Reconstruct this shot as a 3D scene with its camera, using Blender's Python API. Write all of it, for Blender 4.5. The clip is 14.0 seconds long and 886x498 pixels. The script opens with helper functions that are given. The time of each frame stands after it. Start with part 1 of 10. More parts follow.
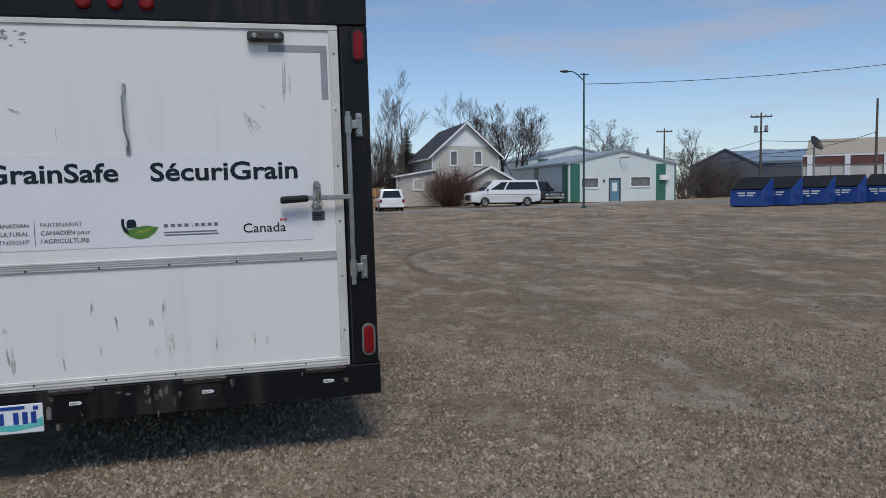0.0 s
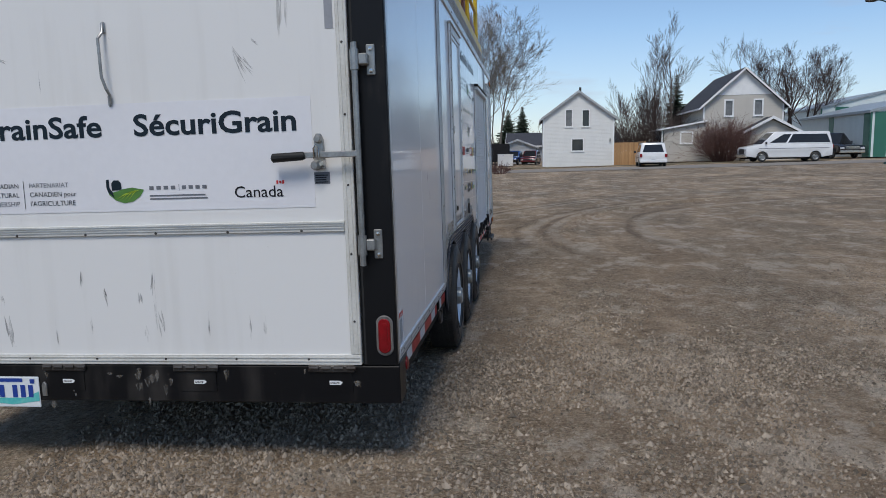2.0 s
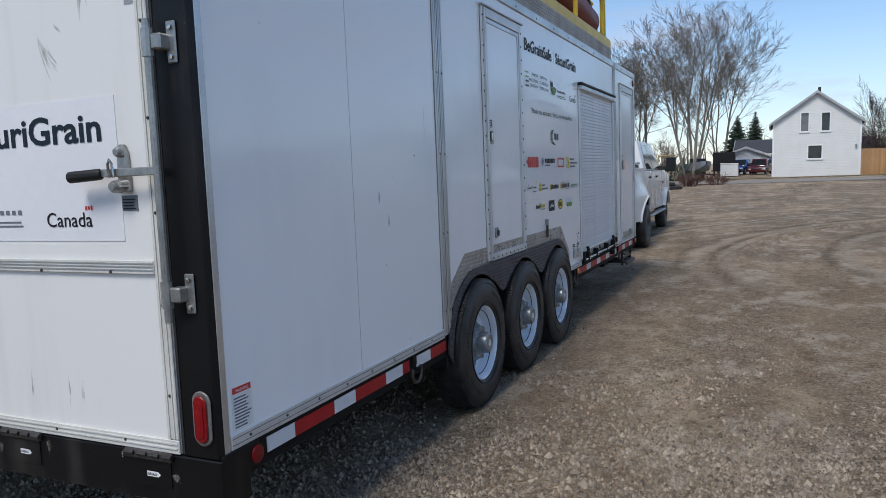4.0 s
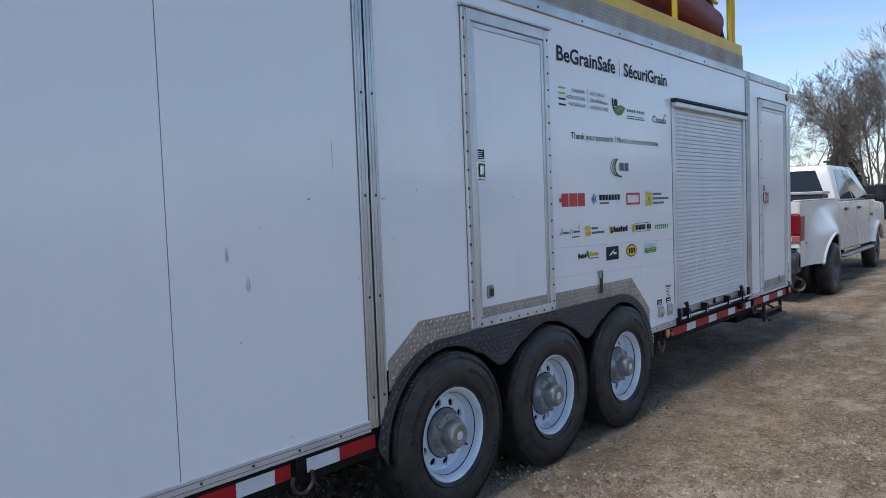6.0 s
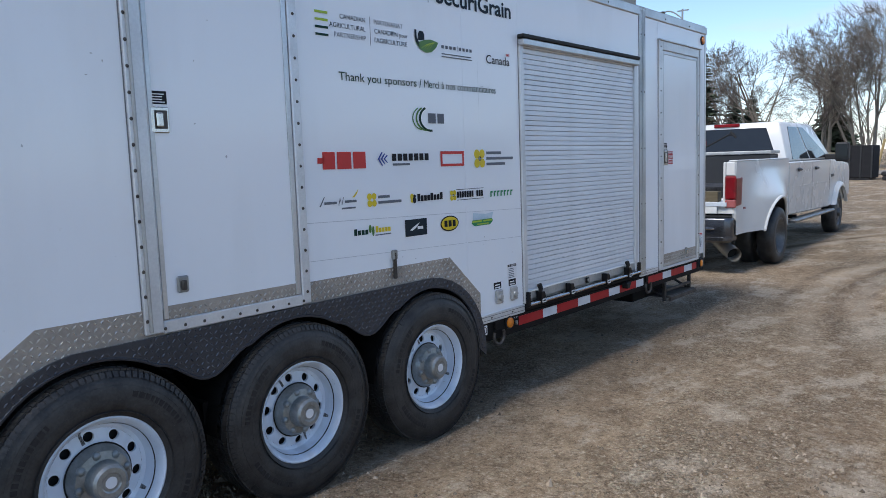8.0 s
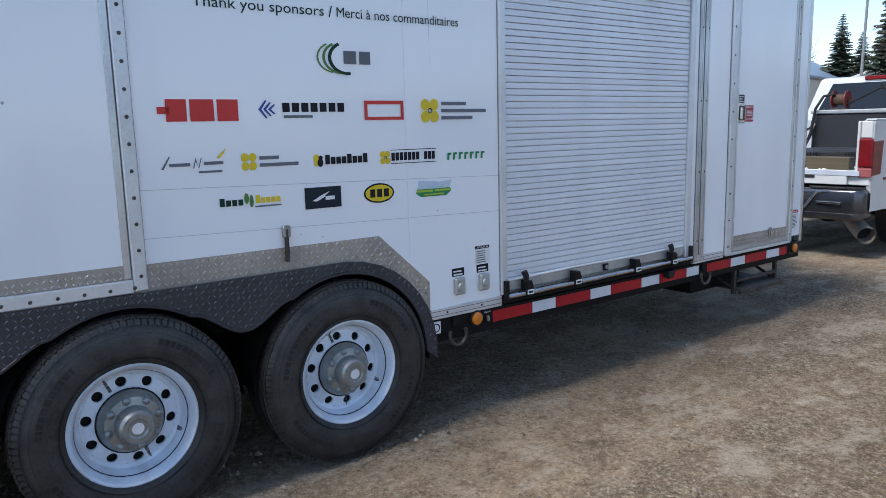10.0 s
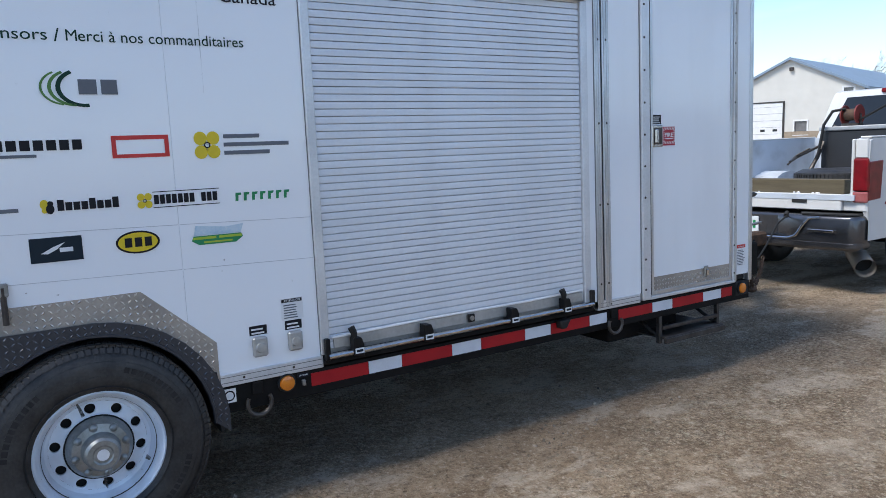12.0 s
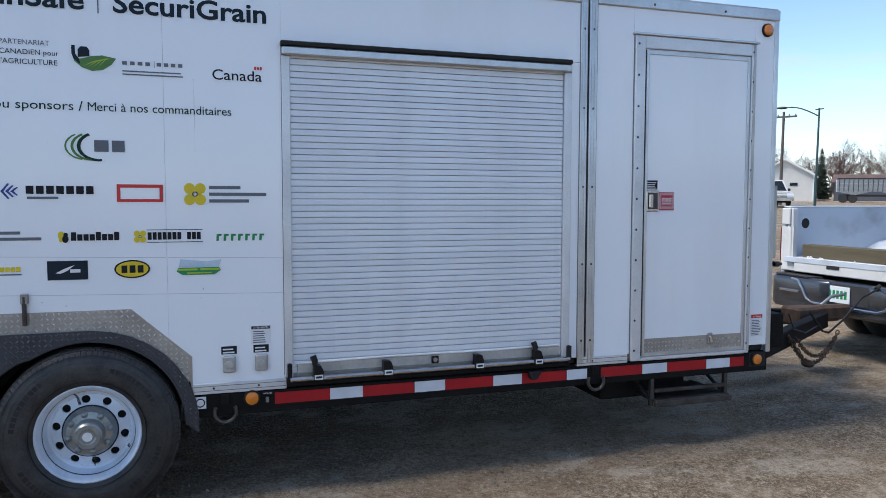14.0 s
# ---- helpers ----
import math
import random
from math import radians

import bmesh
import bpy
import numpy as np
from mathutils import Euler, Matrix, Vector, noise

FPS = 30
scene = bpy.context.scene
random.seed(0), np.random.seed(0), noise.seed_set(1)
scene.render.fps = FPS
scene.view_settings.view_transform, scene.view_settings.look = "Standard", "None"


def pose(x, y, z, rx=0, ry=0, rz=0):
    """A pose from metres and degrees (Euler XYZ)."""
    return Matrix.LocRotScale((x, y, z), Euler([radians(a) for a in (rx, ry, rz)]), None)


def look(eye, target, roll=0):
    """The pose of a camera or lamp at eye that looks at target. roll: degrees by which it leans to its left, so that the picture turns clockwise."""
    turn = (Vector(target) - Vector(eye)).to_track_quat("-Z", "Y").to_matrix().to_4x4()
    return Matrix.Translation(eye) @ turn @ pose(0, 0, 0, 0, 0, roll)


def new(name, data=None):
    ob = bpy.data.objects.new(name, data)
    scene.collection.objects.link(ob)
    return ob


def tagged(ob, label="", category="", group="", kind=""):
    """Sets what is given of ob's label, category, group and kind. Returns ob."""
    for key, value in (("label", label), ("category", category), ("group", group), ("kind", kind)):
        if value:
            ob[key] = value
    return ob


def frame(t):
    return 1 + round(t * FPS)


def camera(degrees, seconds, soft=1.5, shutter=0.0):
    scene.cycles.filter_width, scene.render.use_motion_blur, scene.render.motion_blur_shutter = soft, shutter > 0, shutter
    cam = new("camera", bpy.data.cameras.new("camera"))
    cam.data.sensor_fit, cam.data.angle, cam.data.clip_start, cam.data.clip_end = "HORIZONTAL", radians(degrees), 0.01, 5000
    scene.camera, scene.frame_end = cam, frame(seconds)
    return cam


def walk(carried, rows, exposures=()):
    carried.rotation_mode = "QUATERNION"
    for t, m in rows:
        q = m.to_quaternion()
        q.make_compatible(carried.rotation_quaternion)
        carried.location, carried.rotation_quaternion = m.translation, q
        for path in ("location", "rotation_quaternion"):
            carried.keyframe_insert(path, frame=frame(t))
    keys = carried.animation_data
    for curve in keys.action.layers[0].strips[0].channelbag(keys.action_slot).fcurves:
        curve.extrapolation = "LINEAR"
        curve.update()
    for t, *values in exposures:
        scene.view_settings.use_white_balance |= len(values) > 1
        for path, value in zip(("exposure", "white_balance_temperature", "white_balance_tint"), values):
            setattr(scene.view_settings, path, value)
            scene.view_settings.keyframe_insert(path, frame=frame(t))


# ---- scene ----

# camera and its walk
cam = camera(62.4, 14.0, soft=0.8)
PATH = [
    (0, (-0.093, -0.116, 1.52), (0.393, 1.819, 1.378), -0.7),
    (0.5, (0.236, 0.088, 1.519), (0.537, 2.059, 1.354), -0.6),
    (1, (0.48, 0.412, 1.539), (0.559, 2.401, 1.347), -0.6),
    (1.5, (0.864, 0.642, 1.506), (0.718, 2.626, 1.303), -1.1),
    (2, (1.206, 0.882, 1.517), (0.964, 2.85, 1.262), -0.8),
    (2.5, (1.484, 1.25, 1.506), (1.201, 3.208, 1.212), -0.1),
    (3, (1.787, 1.566, 1.495), (1.324, 3.49, 1.206), -0.7),
    (3.5, (2.102, 1.894, 1.524), (1.469, 3.771, 1.247), -1.1),
    (4, (2.288, 2.306, 1.509), (1.465, 4.116, 1.294), -1.35),
    (4.2, (2.377, 2.431, 1.534), (1.456, 4.196, 1.342), -1.7),
    (6.3, (3.026, 4.085, 1.583), (1.711, 5.586, 1.441), -1.4),
    (6.5, (3.085, 4.223, 1.591), (1.785, 5.735, 1.43), -1.6),
    (7, (3.146, 4.648, 1.546), (1.922, 6.216, 1.326), -1.6),
    (7.2, (3.214, 4.819, 1.577), (2.002, 6.393, 1.344), -1.2),
    (9.3, (3.264, 6.401, 1.505), (1.735, 7.659, 1.229), -1.7),
    (9.5, (3.334, 6.536, 1.513), (1.782, 7.765, 1.225), -1.6),
    (10, (3.348, 6.878, 1.508), (1.775, 8.064, 1.158), -0.8),
    (10.5, (3.346, 7.219, 1.52), (1.694, 8.285, 1.155), -0.9),
    (11, (3.446, 7.509, 1.531), (1.697, 8.438, 1.253), -2.0),
    (11.5, (3.597, 7.81, 1.557), (1.822, 8.699, 1.31), -2.8),
    (12, (3.561, 8.135, 1.523), (1.882, 9.183, 1.236), -2.0),
    (12.5, (3.634, 8.464, 1.564), (1.973, 9.543, 1.285), -0.9),
    (12.7, (3.704, 8.593, 1.564), (1.994, 9.592, 1.321), -0.7),
    (13, (3.809, 8.787, 1.563), (2.005, 9.631, 1.378), -0.4),
    (13.5, (4.04, 8.866, 1.564), (2.156, 9.523, 1.429), 0.2),
    (14, (4.356, 8.959, 1.574), (2.461, 9.576, 1.414), 0.4),
]
walk(cam, [(t, look(eye, target, roll)) for t, eye, target, roll in PATH], [(0.0, 0.05), (1.5, 0.12), (2.5, 0.24), (4.0, 0.42), (6.5, 0.71), (9.5, 1.02), (12.0, 1.08), (14.0, 1.02)])

# world, sun and sky
world = bpy.data.worlds.new("sky")
scene.world = world
world.use_nodes = True
wn, wl = world.node_tree.nodes, world.node_tree.links
wn.clear()
SUN_AZ, SUN_EL = radians(187.5), radians(57)          # azimuth clockwise from +y
w_out = wn.new("ShaderNodeOutputWorld")
sky = wn.new("ShaderNodeTexSky")
sky.sky_type, sky.sun_disc = "NISHITA", False
sky.sun_elevation, sky.sun_rotation = SUN_EL, SUN_AZ
sky.air_density, sky.dust_density, sky.ozone_density = 0.8, 0.15, 2.6
b_sky = wn.new("ShaderNodeBackground")
b_sky.inputs["Strength"].default_value = 0.125
w_tint = wn.new("ShaderNodeVectorMath")
w_tint.operation = "MULTIPLY"
w_tint.inputs[1].default_value = (0.975, 0.985, 0.965)      # clear northern spring air
wl.new(sky.outputs[0], w_tint.inputs[0])
wl.new(w_tint.outputs[0], b_sky.inputs["Color"])
# thin streaks of fair-weather cloud, denser toward the horizon
w_co = wn.new("ShaderNodeTexCoord")
w_map = wn.new("ShaderNodeMapping")
w_map.inputs["Scale"].default_value = (1.6, 1.6, 9.0)
wl.new(w_co.outputs["Generated"], w_map.inputs["Vector"])
w_no = wn.new("ShaderNodeTexNoise")
w_no.inputs["Scale"].default_value, w_no.inputs["Detail"].default_value, w_no.inputs["Roughness"].default_value = 1.9, 5.0, 0.55
wl.new(w_map.outputs[0], w_no.inputs["Vector"])
w_ra = wn.new("ShaderNodeValToRGB")
w_ra.color_ramp.elements[0].position, w_ra.color_ramp.elements[1].position = 0.52, 0.78
wl.new(w_no.outputs["Fac"], w_ra.inputs["Fac"])
w_sep = wn.new("ShaderNodeSeparateXYZ")
wl.new(w_co.outputs["Generated"], w_sep.inputs[0])
w_hz = wn.new("ShaderNodeMapRange")
w_hz.inputs["From Min"].default_value, w_hz.inputs["From Max"].default_value = 0.0, 0.16
w_hz.inputs["To Min"].default_value, w_hz.inputs["To Max"].default_value = 0.50, 0.0
wl.new(w_sep.outputs["Z"], w_hz.inputs["Value"])
w_add = wn.new("ShaderNodeMath")
w_add.operation, w_add.use_clamp = "MAXIMUM", True
w_mul = wn.new("ShaderNodeMath")
w_mul.operation = "MULTIPLY"
w_mul.inputs[1].default_value = 0.75
wl.new(w_ra.outputs["Color"], w_mul.inputs[0])
wl.new(w_mul.outputs[0], w_add.inputs[0])
wl.new(w_hz.outputs[0], w_add.inputs[1])
b_cl = wn.new("ShaderNodeBackground")
b_cl.inputs["Color"].default_value = (0.79, 0.785, 0.90, 1)
b_cl.inputs["Strength"].default_value = 0.53
w_mix = wn.new("ShaderNodeMixShader")
wl.new(w_add.outputs[0], w_mix.inputs["Fac"])
wl.new(b_sky.outputs[0], w_mix.inputs[1])
wl.new(b_cl.outputs[0], w_mix.inputs[2])
wl.new(w_mix.outputs[0], w_out.inputs["Surface"])

sun = new("sun", bpy.data.lights.new("sun", "SUN"))
sun.data.energy, sun.data.angle, sun.data.color = 2.1, radians(20), (1.0, 0.96, 0.905)
sun_way = Vector((math.sin(SUN_AZ) * math.cos(SUN_EL), math.cos(SUN_AZ) * math.cos(SUN_EL), math.sin(SUN_EL)))
sun.matrix_world = look(sun_way * 60, (0, 0, 0))

# ---- materials ----
MATS = {}


def mat(name, c1, c2=None, rough=0.5, metal=0.0, scale=3.0, fine=60.0, bump=0.0, spread=0.12, coat=0.0, stretch=(1, 1, 1), spec=0.5, island=0.0, dist=0.004):
    """A surface with a broad and a fine variation of colour, roughness and relief."""
    if name in MATS:
        return MATS[name]
    m = bpy.data.materials.new(name)
    MATS[name] = m
    m.use_nodes = True
    n, l = m.node_tree.nodes, m.node_tree.links
    p = n["Principled BSDF"]
    c2 = c2 or tuple(v * (1 - spread) for v in c1)
    co = n.new("ShaderNodeTexCoord")
    mp = n.new("ShaderNodeMapping")
    mp.inputs["Scale"].default_value = stretch
    l.new(co.outputs["Object"], mp.inputs["Vector"])
    a = n.new("ShaderNodeTexNoise")
    a.inputs["Scale"].default_value, a.inputs["Detail"].default_value = scale, 6
    f = n.new("ShaderNodeTexNoise")
    f.inputs["Scale"].default_value, f.inputs["Detail"].default_value = fine, 4
    l.new(mp.outputs[0], a.inputs["Vector"])
    l.new(mp.outputs[0], f.inputs["Vector"])
    mixv = n.new("ShaderNodeMath")
    mixv.operation = "MULTIPLY_ADD"
    l.new(f.outputs["Fac"], mixv.inputs[0])
    mixv.inputs[1].default_value = 0.5
    l.new(a.outputs["Fac"], mixv.inputs[2])
    ra = n.new("ShaderNodeMapRange")
    ra.inputs["From Min"].default_value, ra.inputs["From Max"].default_value = 0.5, 1.0
    l.new(mixv.outputs[0], ra.inputs["Value"])
    mx = n.new("ShaderNodeMix")
    mx.data_type = "RGBA"
    mx.inputs["A"].default_value, mx.inputs["B"].default_value = (*c1, 1), (*c2, 1)
    l.new(ra.outputs[0], mx.inputs["Factor"])
    col = mx.outputs["Result"]
    if island:
        g = n.new("ShaderNodeNewGeometry")
        oi = n.new("ShaderNodeObjectInfo")
        ad = n.new("ShaderNodeMath")
        ad.operation = "ADD"
        l.new(g.outputs["Random Per Island"], ad.inputs[0])
        l.new(oi.outputs["Random"], ad.inputs[1])
        fr = n.new("ShaderNodeMath")
        fr.operation = "FRACT"
        l.new(ad.outputs[0], fr.inputs[0])
        rg = n.new("ShaderNodeMapRange")
        rg.inputs["To Min"].default_value, rg.inputs["To Max"].default_value = 1 - island, 1 + island
        l.new(fr.outputs[0], rg.inputs["Value"])
        vm = n.new("ShaderNodeVectorMath")
        vm.operation = "SCALE"
        l.new(col, vm.inputs[0])
        l.new(rg.outputs[0], vm.inputs["Scale"])
        col = vm.outputs[0]
    l.new(col, p.inputs["Base Color"])
    rr = n.new("ShaderNodeMapRange")
    rr.inputs["To Min"].default_value, rr.inputs["To Max"].default_value = max(0.02, rough * 0.8), min(1, rough * 1.2)
    l.new(a.outputs["Fac"], rr.inputs["Value"])
    l.new(rr.outputs[0], p.inputs["Roughness"])
    p.inputs["Metallic"].default_value = metal
    p.inputs["Coat Weight"].default_value = coat
    p.inputs["Coat Roughness"].default_value = 0.08
    p.inputs["Specular IOR Level"].default_value = spec
    if bump:
        b = n.new("ShaderNodeBump")
        b.inputs["Strength"].default_value, b.inputs["Distance"].default_value = bump, dist
        l.new(f.outputs["Fac"], b.inputs["Height"])
        l.new(b.outputs[0], p.inputs["Normal"])
    return m


def mat_dirty(name, c, dirt, rough, amount=0.5, streak=(9, 9, 0.8), low=0.5, high=0.72, coat=0.0, rust=None, spec=0.5):
    """Paint with vertical streaks of dirt, broad soiling and small chips."""
    m = bpy.data.materials.new(name)
    MATS[name] = m
    m.use_nodes = True
    n, l = m.node_tree.nodes, m.node_tree.links
    p = n["Principled BSDF"]
    co = n.new("ShaderNodeTexCoord")
    mp = n.new("ShaderNodeMapping")
    mp.inputs["Scale"].default_value = streak
    l.new(co.outputs["Object"], mp.inputs["Vector"])
    s = n.new("ShaderNodeTexNoise")
    s.inputs["Scale"].default_value, s.inputs["Detail"].default_value = 1.4, 6
    l.new(mp.outputs[0], s.inputs["Vector"])
    b = n.new("ShaderNodeTexNoise")
    b.inputs["Scale"].default_value, b.inputs["Detail"].default_value = 1.1, 5
    l.new(co.outputs["Object"], b.inputs["Vector"])
    mu = n.new("ShaderNodeMath")
    mu.operation = "MULTIPLY"
    l.new(s.outputs["Fac"], mu.inputs[0])
    l.new(b.outputs["Fac"], mu.inputs[1])
    ra = n.new("ShaderNodeMapRange")
    ra.inputs["From Min"].default_value, ra.inputs["From Max"].default_value = low * 0.5, high * 0.6
    ra.inputs["To Max"].default_value = amount
    l.new(mu.outputs[0], ra.inputs["Value"])
    mx = n.new("ShaderNodeMix")
    mx.data_type = "RGBA"
    mx.inputs["A"].default_value, mx.inputs["B"].default_value = (*c, 1), (*dirt, 1)
    l.new(ra.outputs[0], mx.inputs["Factor"])
    v = n.new("ShaderNodeTexNoise")
    v.inputs["Scale"].default_value, v.inputs["Detail"].default_value = 34, 3
    l.new(co.outputs["Object"], v.inputs["Vector"])
    vr = n.new("ShaderNodeMapRange")
    vr.inputs["From Min"].default_value, vr.inputs["From Max"].default_value = 0.74, 0.80
    vr.inputs["To Max"].default_value = 0.6
    l.new(v.outputs["Fac"], vr.inputs["Value"])
    mz = n.new("ShaderNodeMix")
    mz.data_type = "RGBA"
    mz.inputs["B"].default_value = (*(rust or dirt), 1)
    l.new(vr.outputs[0], mz.inputs["Factor"])
    l.new(mx.outputs["Result"], mz.inputs["A"])
    l.new(mz.outputs["Result"], p.inputs["Base Color"])
    rr = n.new("ShaderNodeMapRange")
    rr.inputs["To Min"].default_value, rr.inputs["To Max"].default_value = rough, min(1, rough + 0.4)
    l.new(ra.outputs[0], rr.inputs["Value"])
    l.new(rr.outputs[0], p.inputs["Roughness"])
    p.inputs["Coat Weight"].default_value = coat
    p.inputs["Specular IOR Level"].default_value = spec
    return m


def mat_siding(name, c, pitch=0.12, vertical=False, rough=0.5, groove=0.35):
    """Lapped or ribbed cladding with shadow-giving relief at real pitch."""
    m = mat(name, c, rough=rough, scale=1.2, fine=20, spread=0.10)
    n, l = m.node_tree.nodes, m.node_tree.links
    co = n.new("ShaderNodeTexCoord")
    sp = n.new("ShaderNodeSeparateXYZ")
    l.new(co.outputs["Object"], sp.inputs[0])
    src = sp.outputs["Z"]
    if vertical:
        ad = n.new("ShaderNodeMath")
        ad.operation = "ADD"
        l.new(sp.outputs["X"], ad.inputs[0])
        l.new(sp.outputs["Y"], ad.inputs[1])
        src = ad.outputs[0]
    mu = n.new("ShaderNodeMath")
    mu.operation = "MULTIPLY"
    l.new(src, mu.inputs[0])
    mu.inputs[1].default_value = 1 / pitch
    fr = n.new("ShaderNodeMath")
    fr.operation = "FRACT"
    l.new(mu.outputs[0], fr.inputs[0])
    b = n.new("ShaderNodeBump")
    b.inputs["Strength"].default_value, b.inputs["Distance"].default_value = groove, 0.03
    b.invert = True
    l.new(fr.outputs[0], b.inputs["Height"])
    l.new(b.outputs[0], n["Principled BSDF"].inputs["Normal"])
    return m


def mat_glass(name, c=(0.02, 0.025, 0.03), rough=0.04):
    """Window glass before an unlit room: dark, with a clear mirror sheen."""
    m = mat(name, c, rough=rough, scale=0.7, fine=4, spread=0.3, spec=0.5)
    return m


def mat_smudge(name, c, low, high, stretch=(16, 16, 3)):
    """A rubbed-on mark, patchy and part see-through."""
    m = mat(name, c, rough=0.7, scale=20, fine=120)
    n, l = m.node_tree.nodes, m.node_tree.links
    co = n.new("ShaderNodeTexCoord")
    mp = n.new("ShaderNodeMapping")
    mp.inputs["Scale"].default_value = stretch
    l.new(co.outputs["Object"], mp.inputs["Vector"])
    t = n.new("ShaderNodeTexNoise")
    t.inputs["Scale"].default_value, t.inputs["Detail"].default_value = 4.0, 5
    l.new(mp.outputs[0], t.inputs["Vector"])
    r = n.new("ShaderNodeMapRange")
    r.inputs["From Min"].default_value, r.inputs["From Max"].default_value = 0.36, 0.66
    r.inputs["To Min"].default_value, r.inputs["To Max"].default_value = low, high
    l.new(t.outputs["Fac"], r.inputs["Value"])
    l.new(r.outputs[0], n["Principled BSDF"].inputs["Alpha"])
    return m


SMUDGE_DARK = mat_smudge("dark_smudge", (0.06, 0.06, 0.06), 0.10, 0.75)
RIM_RUST = mat_smudge("rim_grime", (0.045, 0.038, 0.033), 0.55, 0.97, (30, 30, 30))
SMUDGE_GREY = mat_smudge("grey_smudge", (0.16, 0.155, 0.145), 0.05, 0.50)
SMUDGE_FAINT = mat_smudge("faint_smudge", (0.26, 0.25, 0.23), 0.0, 0.32)
SCRAPE = mat_smudge("beam_scrape", (0.34, 0.31, 0.27), 0.0, 0.38)
WHITE_PANEL = mat_dirty("white_panel", (0.86, 0.875, 0.89), (0.70, 0.70, 0.69), 0.14, amount=0.25, streak=(3, 3, 0.5), coat=0.35)
WHITE_DOOR = mat_dirty("white_ramp_door", (0.71, 0.70, 0.68), (0.50, 0.475, 0.43), 0.38, amount=0.24, streak=(10, 10, 0.7), rust=(0.2, 0.19, 0.18))
VINYL = mat("vinyl_banner", (0.72, 0.715, 0.735), (0.67, 0.665, 0.685), rough=0.35, scale=2, fine=30)
CREAM = mat("cream_trim", (0.66, 0.65, 0.61), (0.50, 0.49, 0.45), rough=0.5, scale=5, fine=80, metal=0.1)
ALU = mat("aluminium_trim", (0.62, 0.63, 0.64), (0.45, 0.46, 0.47), rough=0.36, metal=0.85, scale=4, fine=90, bump=0.05)
ALU_BRIGHT = mat("bright_aluminium", (0.72, 0.73, 0.74), (0.56, 0.57, 0.58), rough=0.42, metal=0.5, scale=5, fine=90, bump=0.05)
ALU_DULL = mat("dull_aluminium", (0.52, 0.52, 0.51), (0.36, 0.36, 0.35), rough=0.5, metal=0.7, scale=6, fine=60, bump=0.1)
TREAD = mat("tread_plate", (0.42, 0.375, 0.325), (0.29, 0.255, 0.22), rough=0.5, metal=0.4, scale=5, fine=70)
TREAD_BLACK = mat("black_tread_plate", (0.020, 0.024, 0.032), (0.038, 0.041, 0.050), rough=0.36, scale=6, fine=70, spec=0.5)
# lighter than the fender plate: the lugs' highlights put into their colour
LOZENGE_BLACK = mat("glinting_black_lozenge", (0.12, 0.13, 0.15), (0.03, 0.033, 0.040), rough=0.25, scale=16, fine=90, spec=0.8)
# lozenges paler than the tread plate they stand on
LOZENGE = mat("pale_lozenge", (0.68, 0.64, 0.575), (0.44, 0.405, 0.35), rough=0.28, metal=0.7, scale=12, fine=90)
BLACK = mat_dirty("black_paint", (0.004, 0.004, 0.005), (0.060, 0.052, 0.045), 0.42, amount=0.55, streak=(7, 7, 1.2), rust=(0.15, 0.12, 0.09), spec=0.25)
CHASSIS = mat("chassis_black", (0.004, 0.004, 0.004), (0.013, 0.011, 0.010), rough=0.7, spec=0.15, scale=5, fine=40, bump=0.1)
STEEL = mat("galvanised_steel", (0.42, 0.42, 0.41), (0.24, 0.24, 0.23), rough=0.44, metal=0.9, scale=12, fine=90)
DARK_STEEL = mat("dark_steel", (0.10, 0.095, 0.09), (0.05, 0.04, 0.035), rough=0.5, metal=0.7, scale=10, fine=60, bump=0.15)
RUSTY = mat("rusty_steel", (0.13, 0.075, 0.045), (0.05, 0.035, 0.028), rough=0.75, metal=0.3, scale=14, fine=80, bump=0.3)
RUBBER = mat("tyre_rubber", (0.009, 0.009, 0.010), (0.044, 0.042, 0.040), rough=0.5, scale=13, fine=90, bump=0.3, spec=0.45)
RUBBER_RING = mat("scuffed_rubber", (0.030, 0.029, 0.029), (0.012, 0.012, 0.012), rough=0.6, scale=16, fine=90, spec=0.3)
RUBBER_BLACK = mat("black_rubber", (0.009, 0.009, 0.009), (0.018, 0.018, 0.018), rough=0.6, scale=8, fine=60, spec=0.3)
RIM_WHITE = mat_dirty("white_rim", (0.70, 0.77, 0.86), (0.20, 0.16, 0.13), 0.3, amount=0.32, streak=(7, 7, 4), rust=(0.2, 0.1, 0.05))
CHROME = mat("chrome", (0.60, 0.60, 0.60), (0.45, 0.44, 0.42), rough=0.2, metal=1.0, scale=12, fine=60)
HUB = mat("hub_cap_metal", (0.34, 0.36, 0.36), (0.20, 0.21, 0.205), rough=0.36, metal=0.6, scale=14, fine=80)
SLAT = mat("shutter_slat", (0.74, 0.765, 0.80), (0.65, 0.67, 0.70), rough=0.4, metal=0.2, scale=3, fine=60, island=0.03)
VINYL_EDGE = mat("vinyl_edge", (0.55, 0.56, 0.58), (0.46, 0.47, 0.49), rough=0.5, scale=5, fine=60)
SEAM = mat("seam_dark", (0.20, 0.205, 0.215), (0.14, 0.14, 0.15), rough=0.6, scale=5, fine=60)
GAP = mat("gap_black", (0.01, 0.01, 0.01), (0.02, 0.02, 0.02), rough=0.9, scale=5, fine=60)
YELLOW = mat("safety_yellow", (0.78, 0.52, 0.02), (0.62, 0.40, 0.02), rough=0.42, scale=4, fine=60)
TAPE_RED = mat("reflective_red", (0.45, 0.010, 0.016), (0.33, 0.008, 0.013), rough=0.4, scale=9, fine=200, spec=0.3)
TAPE_WHITE = mat("reflective_white", (0.72, 0.74, 0.78), (0.60, 0.62, 0.66), rough=0.3, scale=9, fine=200, coat=0.3)
